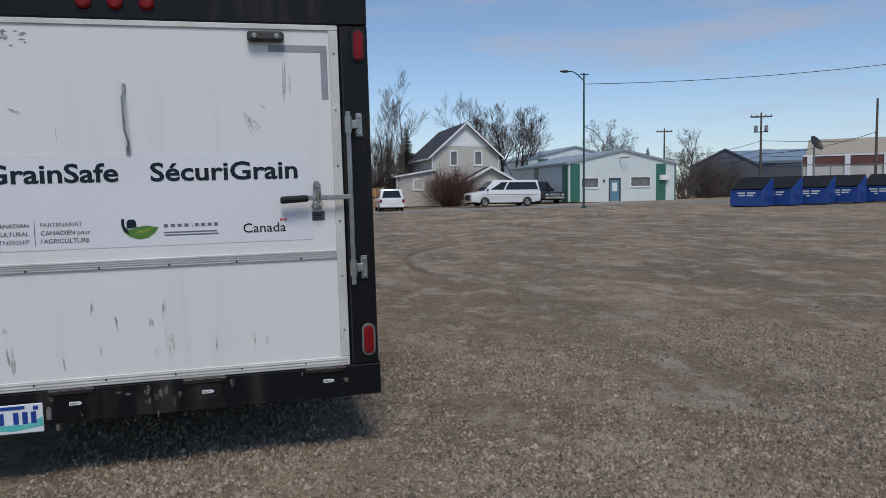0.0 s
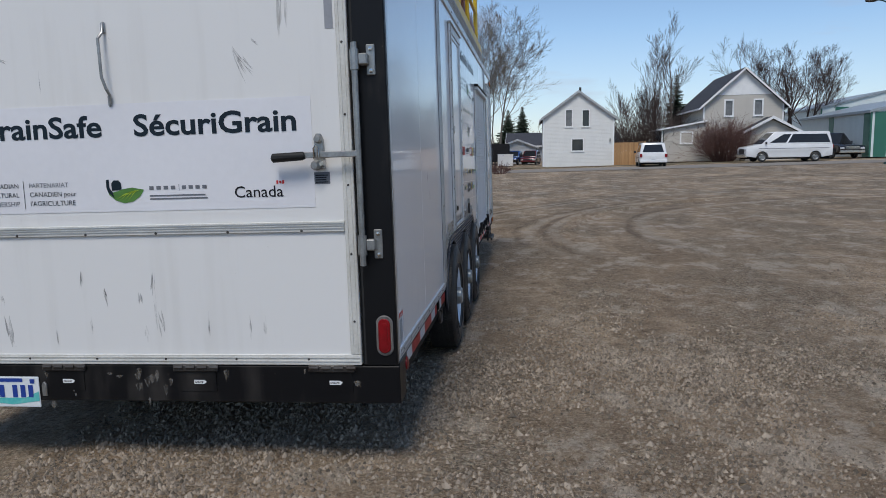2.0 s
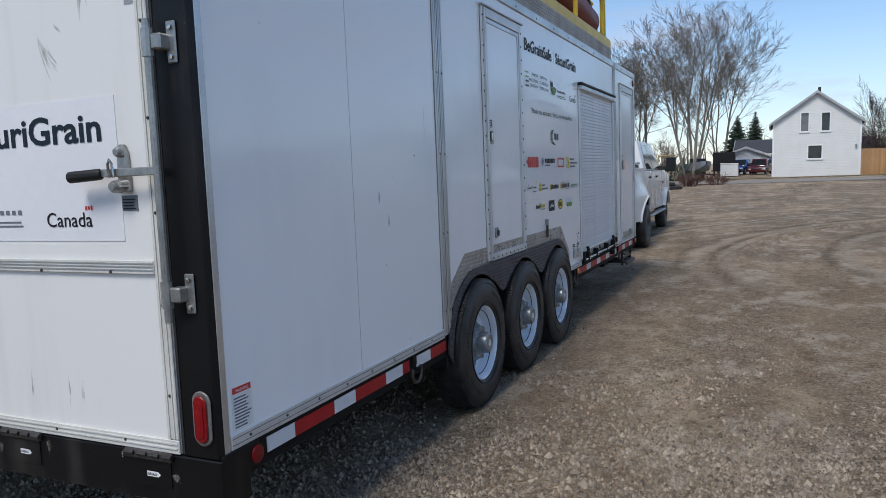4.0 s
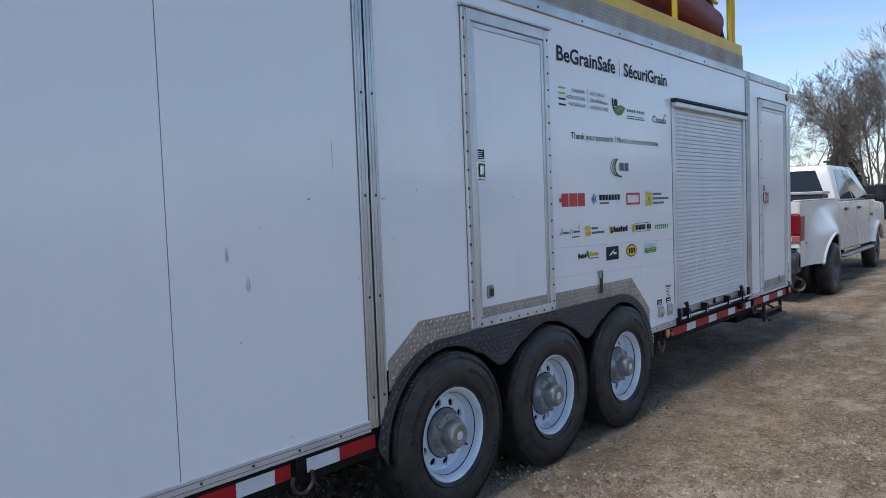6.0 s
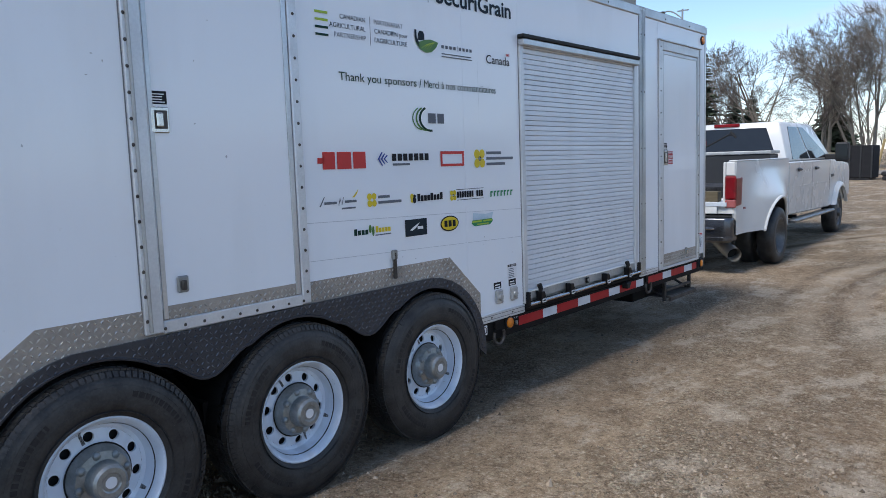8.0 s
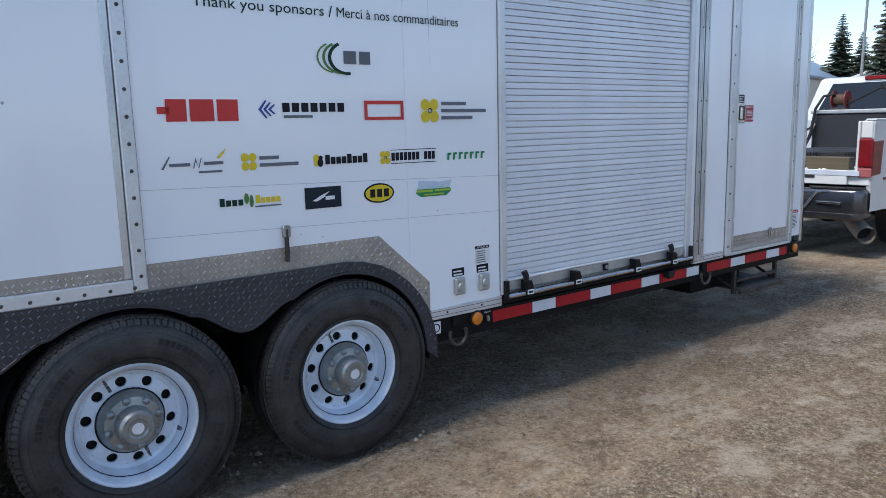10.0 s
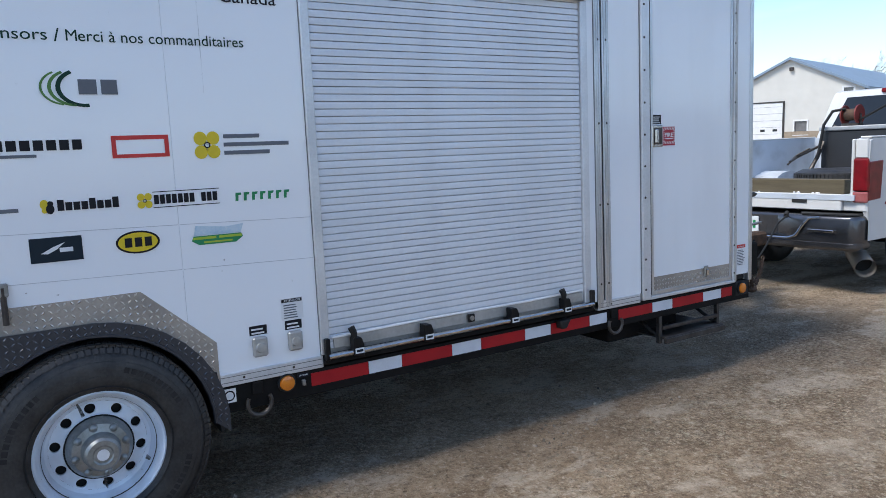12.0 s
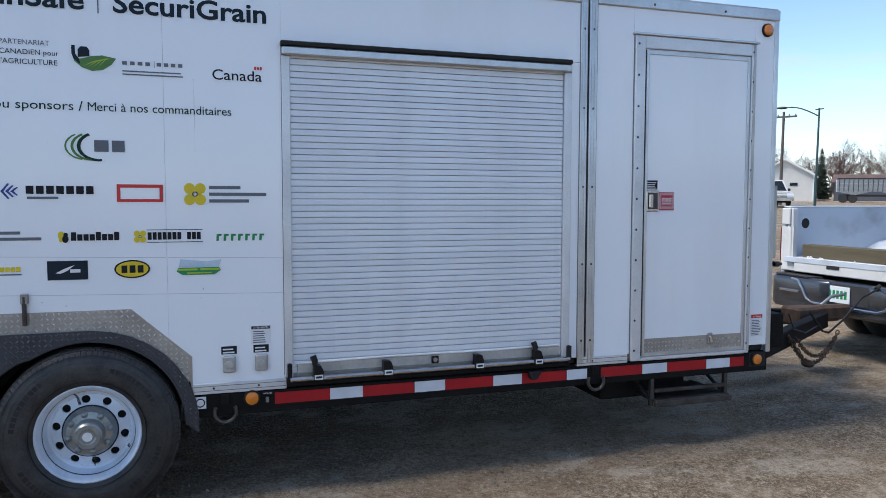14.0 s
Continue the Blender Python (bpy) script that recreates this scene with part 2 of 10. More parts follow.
LAMP_RED = mat("red_lens", (0.24, 0.004, 0.008), (0.13, 0.002, 0.004), rough=0.35, scale=30, fine=160, bump=0.3, spec=0.3)
LAMP_AMBER = mat("amber_lens", (0.75, 0.22, 0.01), (0.6, 0.15, 0.01), rough=0.18, scale=30, fine=160, bump=0.3, coat=0.6)
LAMP_CLEAR = mat("clear_lens", (0.62, 0.62, 0.62), (0.45, 0.45, 0.45), rough=0.12, scale=30, fine=120, coat=0.6)
BEZEL = mat("tarnished_bezel", (0.24, 0.225, 0.21), (0.13, 0.12, 0.115), rough=0.5, metal=0.4, scale=20, fine=90)
GREY_TAPE = mat("grey_tape", (0.30, 0.31, 0.34), (0.24, 0.25, 0.27), rough=0.55, scale=8, fine=120)
MARK_GREY = mat("scuff_mark", (0.36, 0.36, 0.35), (0.50, 0.49, 0.47), rough=0.8, scale=20, fine=120)
MARK_FAINT = mat("faint_scuff", (0.52, 0.52, 0.50), (0.60, 0.59, 0.57), rough=0.6, scale=20, fine=120)
MARK_DARK = mat("tyre_scuff", (0.17, 0.17, 0.17), (0.38, 0.38, 0.37), rough=0.8, scale=30, fine=160)
INK_NAVY = mat("ink_navy", (0.010, 0.020, 0.030), rough=0.5, spec=0.2, scale=5, fine=60)
INK_BLACK = mat("ink_black", (0.012, 0.012, 0.016), rough=0.5, spec=0.2, scale=5, fine=60)
INK_GREY = mat("ink_grey", (0.15, 0.16, 0.18), rough=0.5, spec=0.2, scale=5, fine=60)
SIGN_RED = mat("sign_red", (0.42, 0.012, 0.03), rough=0.4, scale=5, fine=60)
INK_RED = mat("ink_red", (0.60, 0.025, 0.02), rough=0.4, scale=5, fine=60)
INK_GREEN = mat("ink_green", (0.06, 0.17, 0.03), (0.09, 0.22, 0.04), rough=0.4, scale=12, fine=60)
INK_DKGREEN = mat("ink_dark_green", (0.008, 0.042, 0.026), rough=0.5, spec=0.2, scale=5, fine=60)
INK_LIME = mat("ink_lime", (0.36, 0.50, 0.03), rough=0.4, scale=5, fine=60)
INK_YELLOW = mat("ink_yellow", (0.75, 0.55, 0.01), rough=0.4, scale=5, fine=60)
INK_BLUE = mat("ink_blue", (0.015, 0.05, 0.28), rough=0.4, scale=5, fine=60)
INK_TEAL = mat("ink_teal_green", (0.005, 0.24, 0.08), rough=0.4, scale=5, fine=60)
LABEL_WHITE = mat("label_white", (0.78, 0.78, 0.78), rough=0.45, scale=5, fine=60)
PLATE_WHITE = mat("plate_white", (0.74, 0.77, 0.78), rough=0.35, scale=8, fine=60)
PLATE_TEAL = mat("plate_teal", (0.05, 0.42, 0.42), (0.18, 0.55, 0.5), rough=0.35, scale=16, fine=60)
CAR_WHITE = mat_dirty("white_car_paint", (0.64, 0.64, 0.625), (0.40, 0.37, 0.33), 0.22, amount=0.42, low=0.42, streak=(2, 2, 1.5), coat=0.3, rust=(0.3, 0.2, 0.12))
VAN_WHITE = mat("clean_white_car_paint", (0.74, 0.74, 0.735), (0.66, 0.66, 0.65), rough=0.22, scale=1.5, fine=30, coat=0.4)
CAR_DARK = mat("dark_car_paint", (0.015, 0.015, 0.018), rough=0.16, scale=2, fine=30, coat=0.8)
CAR_BLUE = mat("blue_car_paint", (0.03, 0.09, 0.30), rough=0.2, scale=2, fine=30, coat=0.7)
CAR_MAROON = mat("maroon_car_paint", (0.10, 0.012, 0.016), rough=0.2, scale=2, fine=30, coat=0.7)
BUMPER_GREY = mat("grey_bumper", (0.14, 0.145, 0.165), (0.09, 0.095, 0.105), rough=0.24, metal=0.85, scale=4, fine=60)
PLASTIC = mat("black_plastic", (0.018, 0.018, 0.019), rough=0.5, scale=8, fine=60)
AUTO_GLASS = mat_glass("vehicle_glass", (0.018, 0.020, 0.022))
PANE = mat_glass("window_pane", (0.035, 0.042, 0.05))
PANE_CURTAIN = mat("curtained_pane", (0.16, 0.16, 0.17), (0.09, 0.09, 0.10), rough=0.12, scale=3, fine=20, coat=0.7)
BED_LINER = mat_dirty("painted_bed", (0.52, 0.57, 0.63), (0.22, 0.22, 0.22), 0.4, amount=0.6, streak=(3, 2, 3), rust=(0.12, 0.11, 0.10))
WOOD = mat("plain_timber", (0.115, 0.092, 0.052), (0.075, 0.058, 0.032), rough=0.7, scale=4, fine=40, stretch=(0.5, 6, 6), bump=0.2)
FENCE_WOOD = mat("cedar_board", (0.46, 0.27, 0.12), (0.34, 0.19, 0.085), rough=0.75, scale=3, fine=30, stretch=(5, 5, 0.5), bump=0.2, island=0.15)
RED_TUBE = mat("red_tube_paint", (0.22, 0.025, 0.018), (0.14, 0.018, 0.014), rough=0.45, scale=4, fine=60)
SIDING_WHITE = mat_siding("white_siding", (0.69, 0.685, 0.655), 0.11)
SIDING_TAUPE = mat_siding("taupe_siding", (0.50, 0.465, 0.41), 0.13)
SIDING_BLUE = mat_siding("blue_grey_siding", (0.36, 0.38, 0.40), 0.13)
METAL_WHITE = mat_siding("white_ribbed_metal", (0.66, 0.72, 0.71), 0.25, vertical=True, rough=0.4, groove=0.25)
METAL_CREAM = mat_siding("cream_ribbed_metal", (0.66, 0.64, 0.585), 0.3, vertical=True, rough=0.4, groove=0.15)
METAL_GREEN = mat_siding("green_ribbed_metal", (0.035, 0.155, 0.11), 0.25, vertical=True, rough=0.4, groove=0.25)
METAL_ROOF = mat_siding("grey_ribbed_roof", (0.30, 0.34, 0.37), 0.3, vertical=True, rough=0.4, groove=0.25)
METAL_BLUE = mat_siding("blue_ribbed_metal", (0.21, 0.28, 0.36), 0.3, vertical=True, rough=0.45, groove=0.25)
METAL_BROWN = mat_siding("brown_grey_metal", (0.095, 0.105, 0.13), 0.3, vertical=True, rough=0.5, groove=0.25)
SHINGLE = mat("dark_shingle", (0.055, 0.058, 0.068), (0.035, 0.036, 0.042), rough=0.85, scale=6, fine=40, bump=0.4)
TRIM_WHITE = mat("white_trim", (0.80, 0.80, 0.79), rough=0.45, scale=3, fine=40)
STUCCO = mat("pale_stucco", (0.56, 0.53, 0.48), (0.48, 0.45, 0.41), rough=0.85, scale=2, fine=50, bump=0.2)
BROWN_BAND = mat("maroon_band", (0.14, 0.055, 0.045), rough=0.6, scale=3, fine=40)
TAN_ROOF = mat("tan_roof", (0.40, 0.35, 0.28), (0.32, 0.28, 0.22), rough=0.8, scale=3, fine=40)
STONE_SKIRT = mat("stone_skirt", (0.36, 0.29, 0.21), (0.25, 0.20, 0.15), rough=0.85, scale=6, fine=30, bump=0.4)
DUMP_BLUE = mat_dirty("blue_skip_paint", (0.012, 0.055, 0.25), (0.02, 0.04, 0.10), 0.4, amount=0.5, streak=(3, 3, 1), rust=(0.15, 0.06, 0.03))
LID_BLACK = mat("black_lid", (0.012, 0.012, 0.014), (0.022, 0.022, 0.025), rough=0.8, scale=4, fine=40, spec=0.2)
POLE_GREEN = mat("green_lamp_pole", (0.035, 0.085, 0.080), (0.025, 0.06, 0.058), rough=0.5, scale=5, fine=50)
POLE_WOOD = mat("weathered_pole", (0.12, 0.10, 0.085), (0.075, 0.062, 0.052), rough=0.9, scale=4, fine=30, stretch=(6, 6, 0.4), bump=0.2)
CABLE = mat("cable_black", (0.02, 0.02, 0.022), rough=0.6, scale=5, fine=50)
BARK = mat("bare_bark", (0.13, 0.11, 0.09), (0.07, 0.06, 0.05), rough=0.9, scale=3, fine=30, bump=0.3)
BARK_PALE = mat("pale_bark", (0.23, 0.21, 0.175), (0.14, 0.125, 0.105), rough=0.9, scale=3, fine=30, bump=0.3)
TWIG = mat("twigs", (0.125, 0.10, 0.085), (0.07, 0.056, 0.049), rough=0.9, scale=2, fine=20)
TWIG_PALE = mat("pale_twigs", (0.20, 0.172, 0.145), (0.125, 0.105, 0.088), rough=0.9, scale=2, fine=20)
TWIG_DARK = mat("dark_twigs", (0.075, 0.05, 0.042), (0.04, 0.027, 0.024), rough=0.9, scale=2, fine=20)
TWIG_RED = mat("reddish_twigs", (0.15, 0.075, 0.06), (0.075, 0.038, 0.032), rough=0.9, scale=2, fine=20)
NEEDLE = mat("spruce_needles", (0.026, 0.048, 0.030), (0.055, 0.068, 0.042), rough=0.85, scale=2, fine=14, island=0.35)
GRASS_DRY = mat("dry_grass", (0.24, 0.19, 0.11), (0.15, 0.12, 0.07), rough=0.95, scale=0.6, fine=12, bump=0.3)
ASPHALT = mat("worn_asphalt", (0.27, 0.24, 0.205), (0.20, 0.178, 0.152), rough=0.9, scale=0.4, fine=30, bump=0.3)
PEBBLE = mat("gravel_stone", (0.31, 0.255, 0.196), (0.165, 0.132, 0.10), rough=0.95, scale=8, fine=60, bump=0.2, island=0.6, spec=0.2)



# ---- building blocks ----
SHAPE_POINTS, SHAPE_FACES = {}, {}


class Shape:
    """Collects vertices and faces of one mesh."""

    v = property(lambda self: SHAPE_POINTS.setdefault(self, []), lambda self, val: SHAPE_POINTS.update({self: val}))
    f = property(lambda self: SHAPE_FACES.setdefault(self, []), lambda self, val: SHAPE_FACES.update({self: val}))

    def add(self, verts, faces):
        k = len(self.v)
        self.v += [tuple(p) for p in verts]
        self.f += [tuple(k + i for i in f) for f in faces]
        return self

    def box(self, x0, x1, y0, y1, z0, z1):
        v = [(x, y, z) for x in (x0, x1) for y in (y0, y1) for z in (z0, z1)]
        return self.add(v, [(0, 1, 3, 2), (4, 6, 7, 5), (0, 4, 5, 1), (2, 3, 7, 6), (0, 2, 6, 4), (1, 5, 7, 3)])

    def prism(self, poly, a, b, axis="x"):
        """A polygon pulled from a to b along an axis. Polygon points are (y, z), (x, z) or (x, y)."""
        put = {"x": lambda p, w: (w, p[0], p[1]), "y": lambda p, w: (p[0], w, p[1]), "z": lambda p, w: (p[0], p[1], w)}[axis]
        n = len(poly)
        v = [put(p, a) for p in poly] + [put(p, b) for p in poly]
        f = [tuple(range(n)), tuple(range(2 * n - 1, n - 1, -1))]
        f += [(i, n + i, n + (i + 1) % n, (i + 1) % n) for i in range(n)]
        return self.add(v, f)

    def tube(self, path, r, seg=8, caps=True):
        """A round bar through the points of path; r is one radius or one for each point."""
        pts = [Vector(p) for p in path]
        rs = r if isinstance(r, (list, tuple)) else [r] * len(pts)
        rings, side = [], None
        for i, p in enumerate(pts):
            d = (pts[min(i + 1, len(pts) - 1)] - pts[max(i - 1, 0)]).normalized()
            if side is None:
                side = d.orthogonal().normalized()
            side = (side - d * side.dot(d)).normalized()
            up = d.cross(side)
            rings.append([p + (side * math.cos(2 * math.pi * k / seg) + up * math.sin(2 * math.pi * k / seg)) * rs[i] for k in range(seg)])
        n = len(rings)
        v = [q for ring in rings for q in ring]
        f = [(i * seg + k, i * seg + (k + 1) % seg, (i + 1) * seg + (k + 1) % seg, (i + 1) * seg + k) for i in range(n - 1) for k in range(seg)]
        if caps:
            f += [tuple(range(seg - 1, -1, -1)), tuple((n - 1) * seg + k for k in range(seg))]
        return self.add(v, f)

    def lathe(self, prof, centre, axis="x", seg=32, closed=False):
        """Turns the profile (distance along the axis, radius) about an axis through centre."""
        cx, cy, cz = centre
        put = {"x": lambda a, r, c, s: (cx + a, cy + r * c, cz + r * s), "y": lambda a, r, c, s: (cx + r * c, cy + a, cz + r * s), "z": lambda a, r, c, s: (cx + r * c, cy + r * s, cz + a)}[axis]
        n = len(prof)
        v = [put(a, r, math.cos(2 * math.pi * k / seg), math.sin(2 * math.pi * k / seg)) for a, r in prof for k in range(seg)]
        f = [(i * seg + k, i * seg + (k + 1) % seg, ((i + 1) % n) * seg + (k + 1) % seg, ((i + 1) % n) * seg + k) for i in range(n if closed else n - 1) for k in range(seg)]
        return self.add(v, f)

    def disc(self, centre, r, axis="x", seg=20):
        cx, cy, cz = centre
        put = {"x": lambda c, s: (cx, cy + c, cz + s), "y": lambda c, s: (cx + c, cy, cz + s), "z": lambda c, s: (cx + c, cy + s, cz)}[axis]
        return self.add([put(r * math.cos(2 * math.pi * k / seg), r * math.sin(2 * math.pi * k / seg)) for k in range(seg)], [tuple(range(seg))])

    def ball(self, c, r, seg=10, rings=6, sx=1, sy=1, sz=1):
        v, f = [], []
        for i in range(rings + 1):
            a = math.pi * i / rings
            for k in range(seg):
                b = 2 * math.pi * k / seg
                v.append((c[0] + sx * r * math.sin(a) * math.cos(b), c[1] + sy * r * math.sin(a) * math.sin(b), c[2] + sz * r * math.cos(a)))
        f = [(i * seg + k, (i + 1) * seg + k, (i + 1) * seg + (k + 1) % seg, i * seg + (k + 1) % seg) for i in range(rings) for k in range(seg)]
        return self.add(v, f)

    def moved(self, m):
        self.v = [tuple(m @ Vector(p)) for p in self.v]
        return self


OFFSET = {}


def thing(name, place=(0, 0, 0), label="", category="", group="", kind="", turn=(0, 0, 0), origin=(0, 0, 0)):
    """An Empty at the base of a thing. Its parts' points are given relative to origin."""
    ob = new(name)
    ob.empty_display_size = 0.2
    ob.matrix_world = pose(*place, *turn)
    OFFSET[ob] = Vector(origin)
    return tagged(ob, label, category, group, kind)


def mesh_of(name, shape, material, bevel=0.0, smooth=False, angle=35, move=None, segments=1):
    me = bpy.data.meshes.new(name)
    if bevel:
        bm = bmesh.new()
        vs = [bm.verts.new(p) for p in shape.v]
        for f in shape.f:
            try:
                bm.faces.new([vs[i] for i in f])
            except ValueError:
                pass
        bmesh.ops.remove_doubles(bm, verts=bm.verts, dist=1e-5)
        bmesh.ops.recalc_face_normals(bm, faces=bm.faces)
        es = [e for e in bm.edges if len(e.link_faces) == 2 and e.calc_face_angle(0) > radians(25)]
        bmesh.ops.bevel(bm, geom=es, offset=bevel, segments=segments, profile=0.5, affect="EDGES", clamp_overlap=True)
        bm.to_mesh(me)
        bm.free()
    else:
        me.from_pydata([tuple(p) for p in shape.v], [], shape.f)
        bm = bmesh.new()
        bm.from_mesh(me)
        bmesh.ops.recalc_face_normals(bm, faces=bm.faces)
        bm.to_mesh(me)
        bm.free()
    if move is not None and move.length:
        me.transform(Matrix.Translation(-move))
    if smooth:
        me.shade_smooth()
        me.set_sharp_from_angle(angle=radians(angle))
    me.materials.append(material)
    return me


def root_of(ob):
    while ob.parent:
        ob = ob.parent
    return ob


def part(name, shape, material, parent, label="", bevel=0.0, smooth=False, angle=35, segments=1):
    """Links a shape as one mesh under a thing or under a part."""
    ob = new(name, mesh_of(name, shape, material, bevel, smooth, angle, OFFSET.get(root_of(parent), Vector()), segments))
    ob.parent = parent
    return tagged(ob, label)


def solid(name, shape, material, label="", category="", group="", kind="", bevel=0.0, smooth=False, place=(0, 0, 0), turn=(0, 0, 0)):
    """A thing or a piece of the setting that is one mesh."""
    ob = new(name, mesh_of(name, shape, material, bevel, smooth))
    ob.matrix_world = pose(*place, *turn)
    return tagged(ob, label, category, group, kind)


def letters(text, u, v, height=None, width=None, bold=0.0, align="LEFT", shear=0.0):
    """Flat lettering in the plane (u, v), cap height or width in metres, as (points, faces)."""
    cu = bpy.data.curves.new("lettering", "FONT")
    cu.body, cu.offset, cu.shear, cu.resolution_u = text, bold, shear, 3
    ob = new("lettering", cu)
    bpy.context.view_layer.update()
    me = bpy.data.meshes.new_from_object(ob.evaluated_get(bpy.context.evaluated_depsgraph_get()))
    vs = [p.co.copy() for p in me.vertices]
    fs = [tuple(f.vertices) for f in me.polygons]
    bpy.data.objects.remove(ob)
    bpy.data.curves.remove(cu)
    bpy.data.meshes.remove(me)
    x0, x1 = min(p.x for p in vs), max(p.x for p in vs)
    kh = height / 0.69 if height else width / (x1 - x0)
    kw = width / (x1 - x0) if width else kh
    if not height:
        kh = kw
    back = {"LEFT": 0, "CENTER": 0.5, "RIGHT": 1}[align] * (x1 - x0) * kw
    return [(u + (p.x - x0) * kw - back, v + p.y * kh, 0) for p in vs], fs


def flat(kind, plane, *args):
    """Turns points (u, v, w) of a flat mark into the plane: 'side' faces +x, 'rear' faces -y; w stands proud."""
    return [((plane + w, u, v) if kind == "side" else (u, plane - w, v)) for u, v, w in args[0]]


class MarkShape(Shape):
    """A flat mark on one of the upright faces, drawn in (u, v)."""

    def draw(self, pts, faces):
        return self.add(flat(self.face, self.plane, pts), faces)

    def rect(self, u0, u1, v0, v1):
        return self.draw([(u0, v0, 0), (u1, v0, 0), (u1, v1, 0), (u0, v1, 0)], [(0, 1, 2, 3)])

    def poly(self, pts):
        return self.draw([(u, v, 0) for u, v in pts], [tuple(range(len(pts)))])

    def oval(self, u, v, ru, rv, seg=20, a0=0, a1=360):
        n = seg
        pts = [(u + ru * math.cos(radians(a0 + (a1 - a0) * k / n)), v + rv * math.sin(radians(a0 + (a1 - a0) * k / n))) for k in range(n if a1 - a0 == 360 else n + 1)]
        return self.poly(pts)

    def arc(self, u, v, r, width, a0, a1, seg=12, ru=1.0):
        o = [(u + ru * (r + width) * math.cos(radians(a0 + (a1 - a0) * k / seg)), v + (r + width) * math.sin(radians(a0 + (a1 - a0) * k / seg)), 0) for k in range(seg + 1)]
        i = [(u + ru * r * math.cos(radians(a0 + (a1 - a0) * k / seg)), v + r * math.sin(radians(a0 + (a1 - a0) * k / seg)), 0) for k in range(seg + 1)]
        return self.draw(o + i, [(k, k + 1, seg + 2 + k, seg + 1 + k) for k in range(seg)])

    def words(self, text, u, v, **kw):
        return self.draw(*letters(text, u, v, **kw))

    def lines(self, u0, u1, v0, v1, n, fill=0.5, ragged=0.25, seed=1):
        """Bars in place of small print."""
        rr = random.Random(seed)
        h = (v1 - v0) / n
        for k in range(n):
            self.rect(u0, u1 - (u1 - u0) * ragged * rr.random(), v0 + k * h, v0 + k * h + h * fill)
        return self


def Mark(face, plane):
    m = MarkShape()
    m.face, m.plane = face, plane
    return m


def inside(poly, u, v):
    odd, n = False, len(poly)
    for i in range(n):
        (a, b), (c, d) = poly[i], poly[(i + 1) % n]
        if (b > v) != (d > v) and u < (c - a) * (v - b) / (d - b) + a:
            odd = not odd
    return odd


def lugs(shape, poly, x, pitch=0.026, rise=0.0022, length=0.013, width=0.0045, margin=0.006):
    """Raised lozenges of chequer plate over a polygon in the plane x, turned alternately."""
    us, vs = [p[0] for p in poly], [p[1] for p in poly]
    j = 0
    v = min(vs) + margin
    while v < max(vs):
        i = 0
        u = min(us) + margin
        while u < max(us):
            if all(inside(poly, u + a, v + b) for a in (-margin, margin) for b in (-margin, margin)):
                s = 1 if (i + j) % 2 else -1
                c, t = 0.7071, 0.7071 * s
                pt = lambda a, b, w: (x + w, u + a * c - b * t, v + a * t + b * c)
                q = [pt(-length, 0, 0), pt(0, -width, 0), pt(length, 0, 0), pt(0, width, 0), pt(-length * 0.5, 0, rise), pt(length * 0.5, 0, rise)]
                shape.add(q, [(0, 1, 5, 4), (1, 2, 5), (2, 3, 4, 5), (3, 0, 4)])
            u += pitch
            i += 1
        v += pitch
        j += 1
    return shape


def ground_z(x, y):
    """Height of the lot: a slight cross fall beside the trailer, rising gently to the streets around."""
    r = lambda v: 0.5 * (v + math.sqrt(v * v + 4.0))
    z = 0.0175 * (x - 0.6) if x > -3 else 0.0175 * (-3.6) + 0.0
    if x <= -3:
        z += 0.018 * min(24.0, max(0.0, -x - 5.0))
    z += 0.008 * max(0.0, y - 20)
    far = math.hypot(x, y)
    cap = 1.5
    return min(z, cap) if far < 400 else min(z, cap)



# ---- ground ----
ARC = (11.0, 15.0)                                     # about which the wheel tracks bend


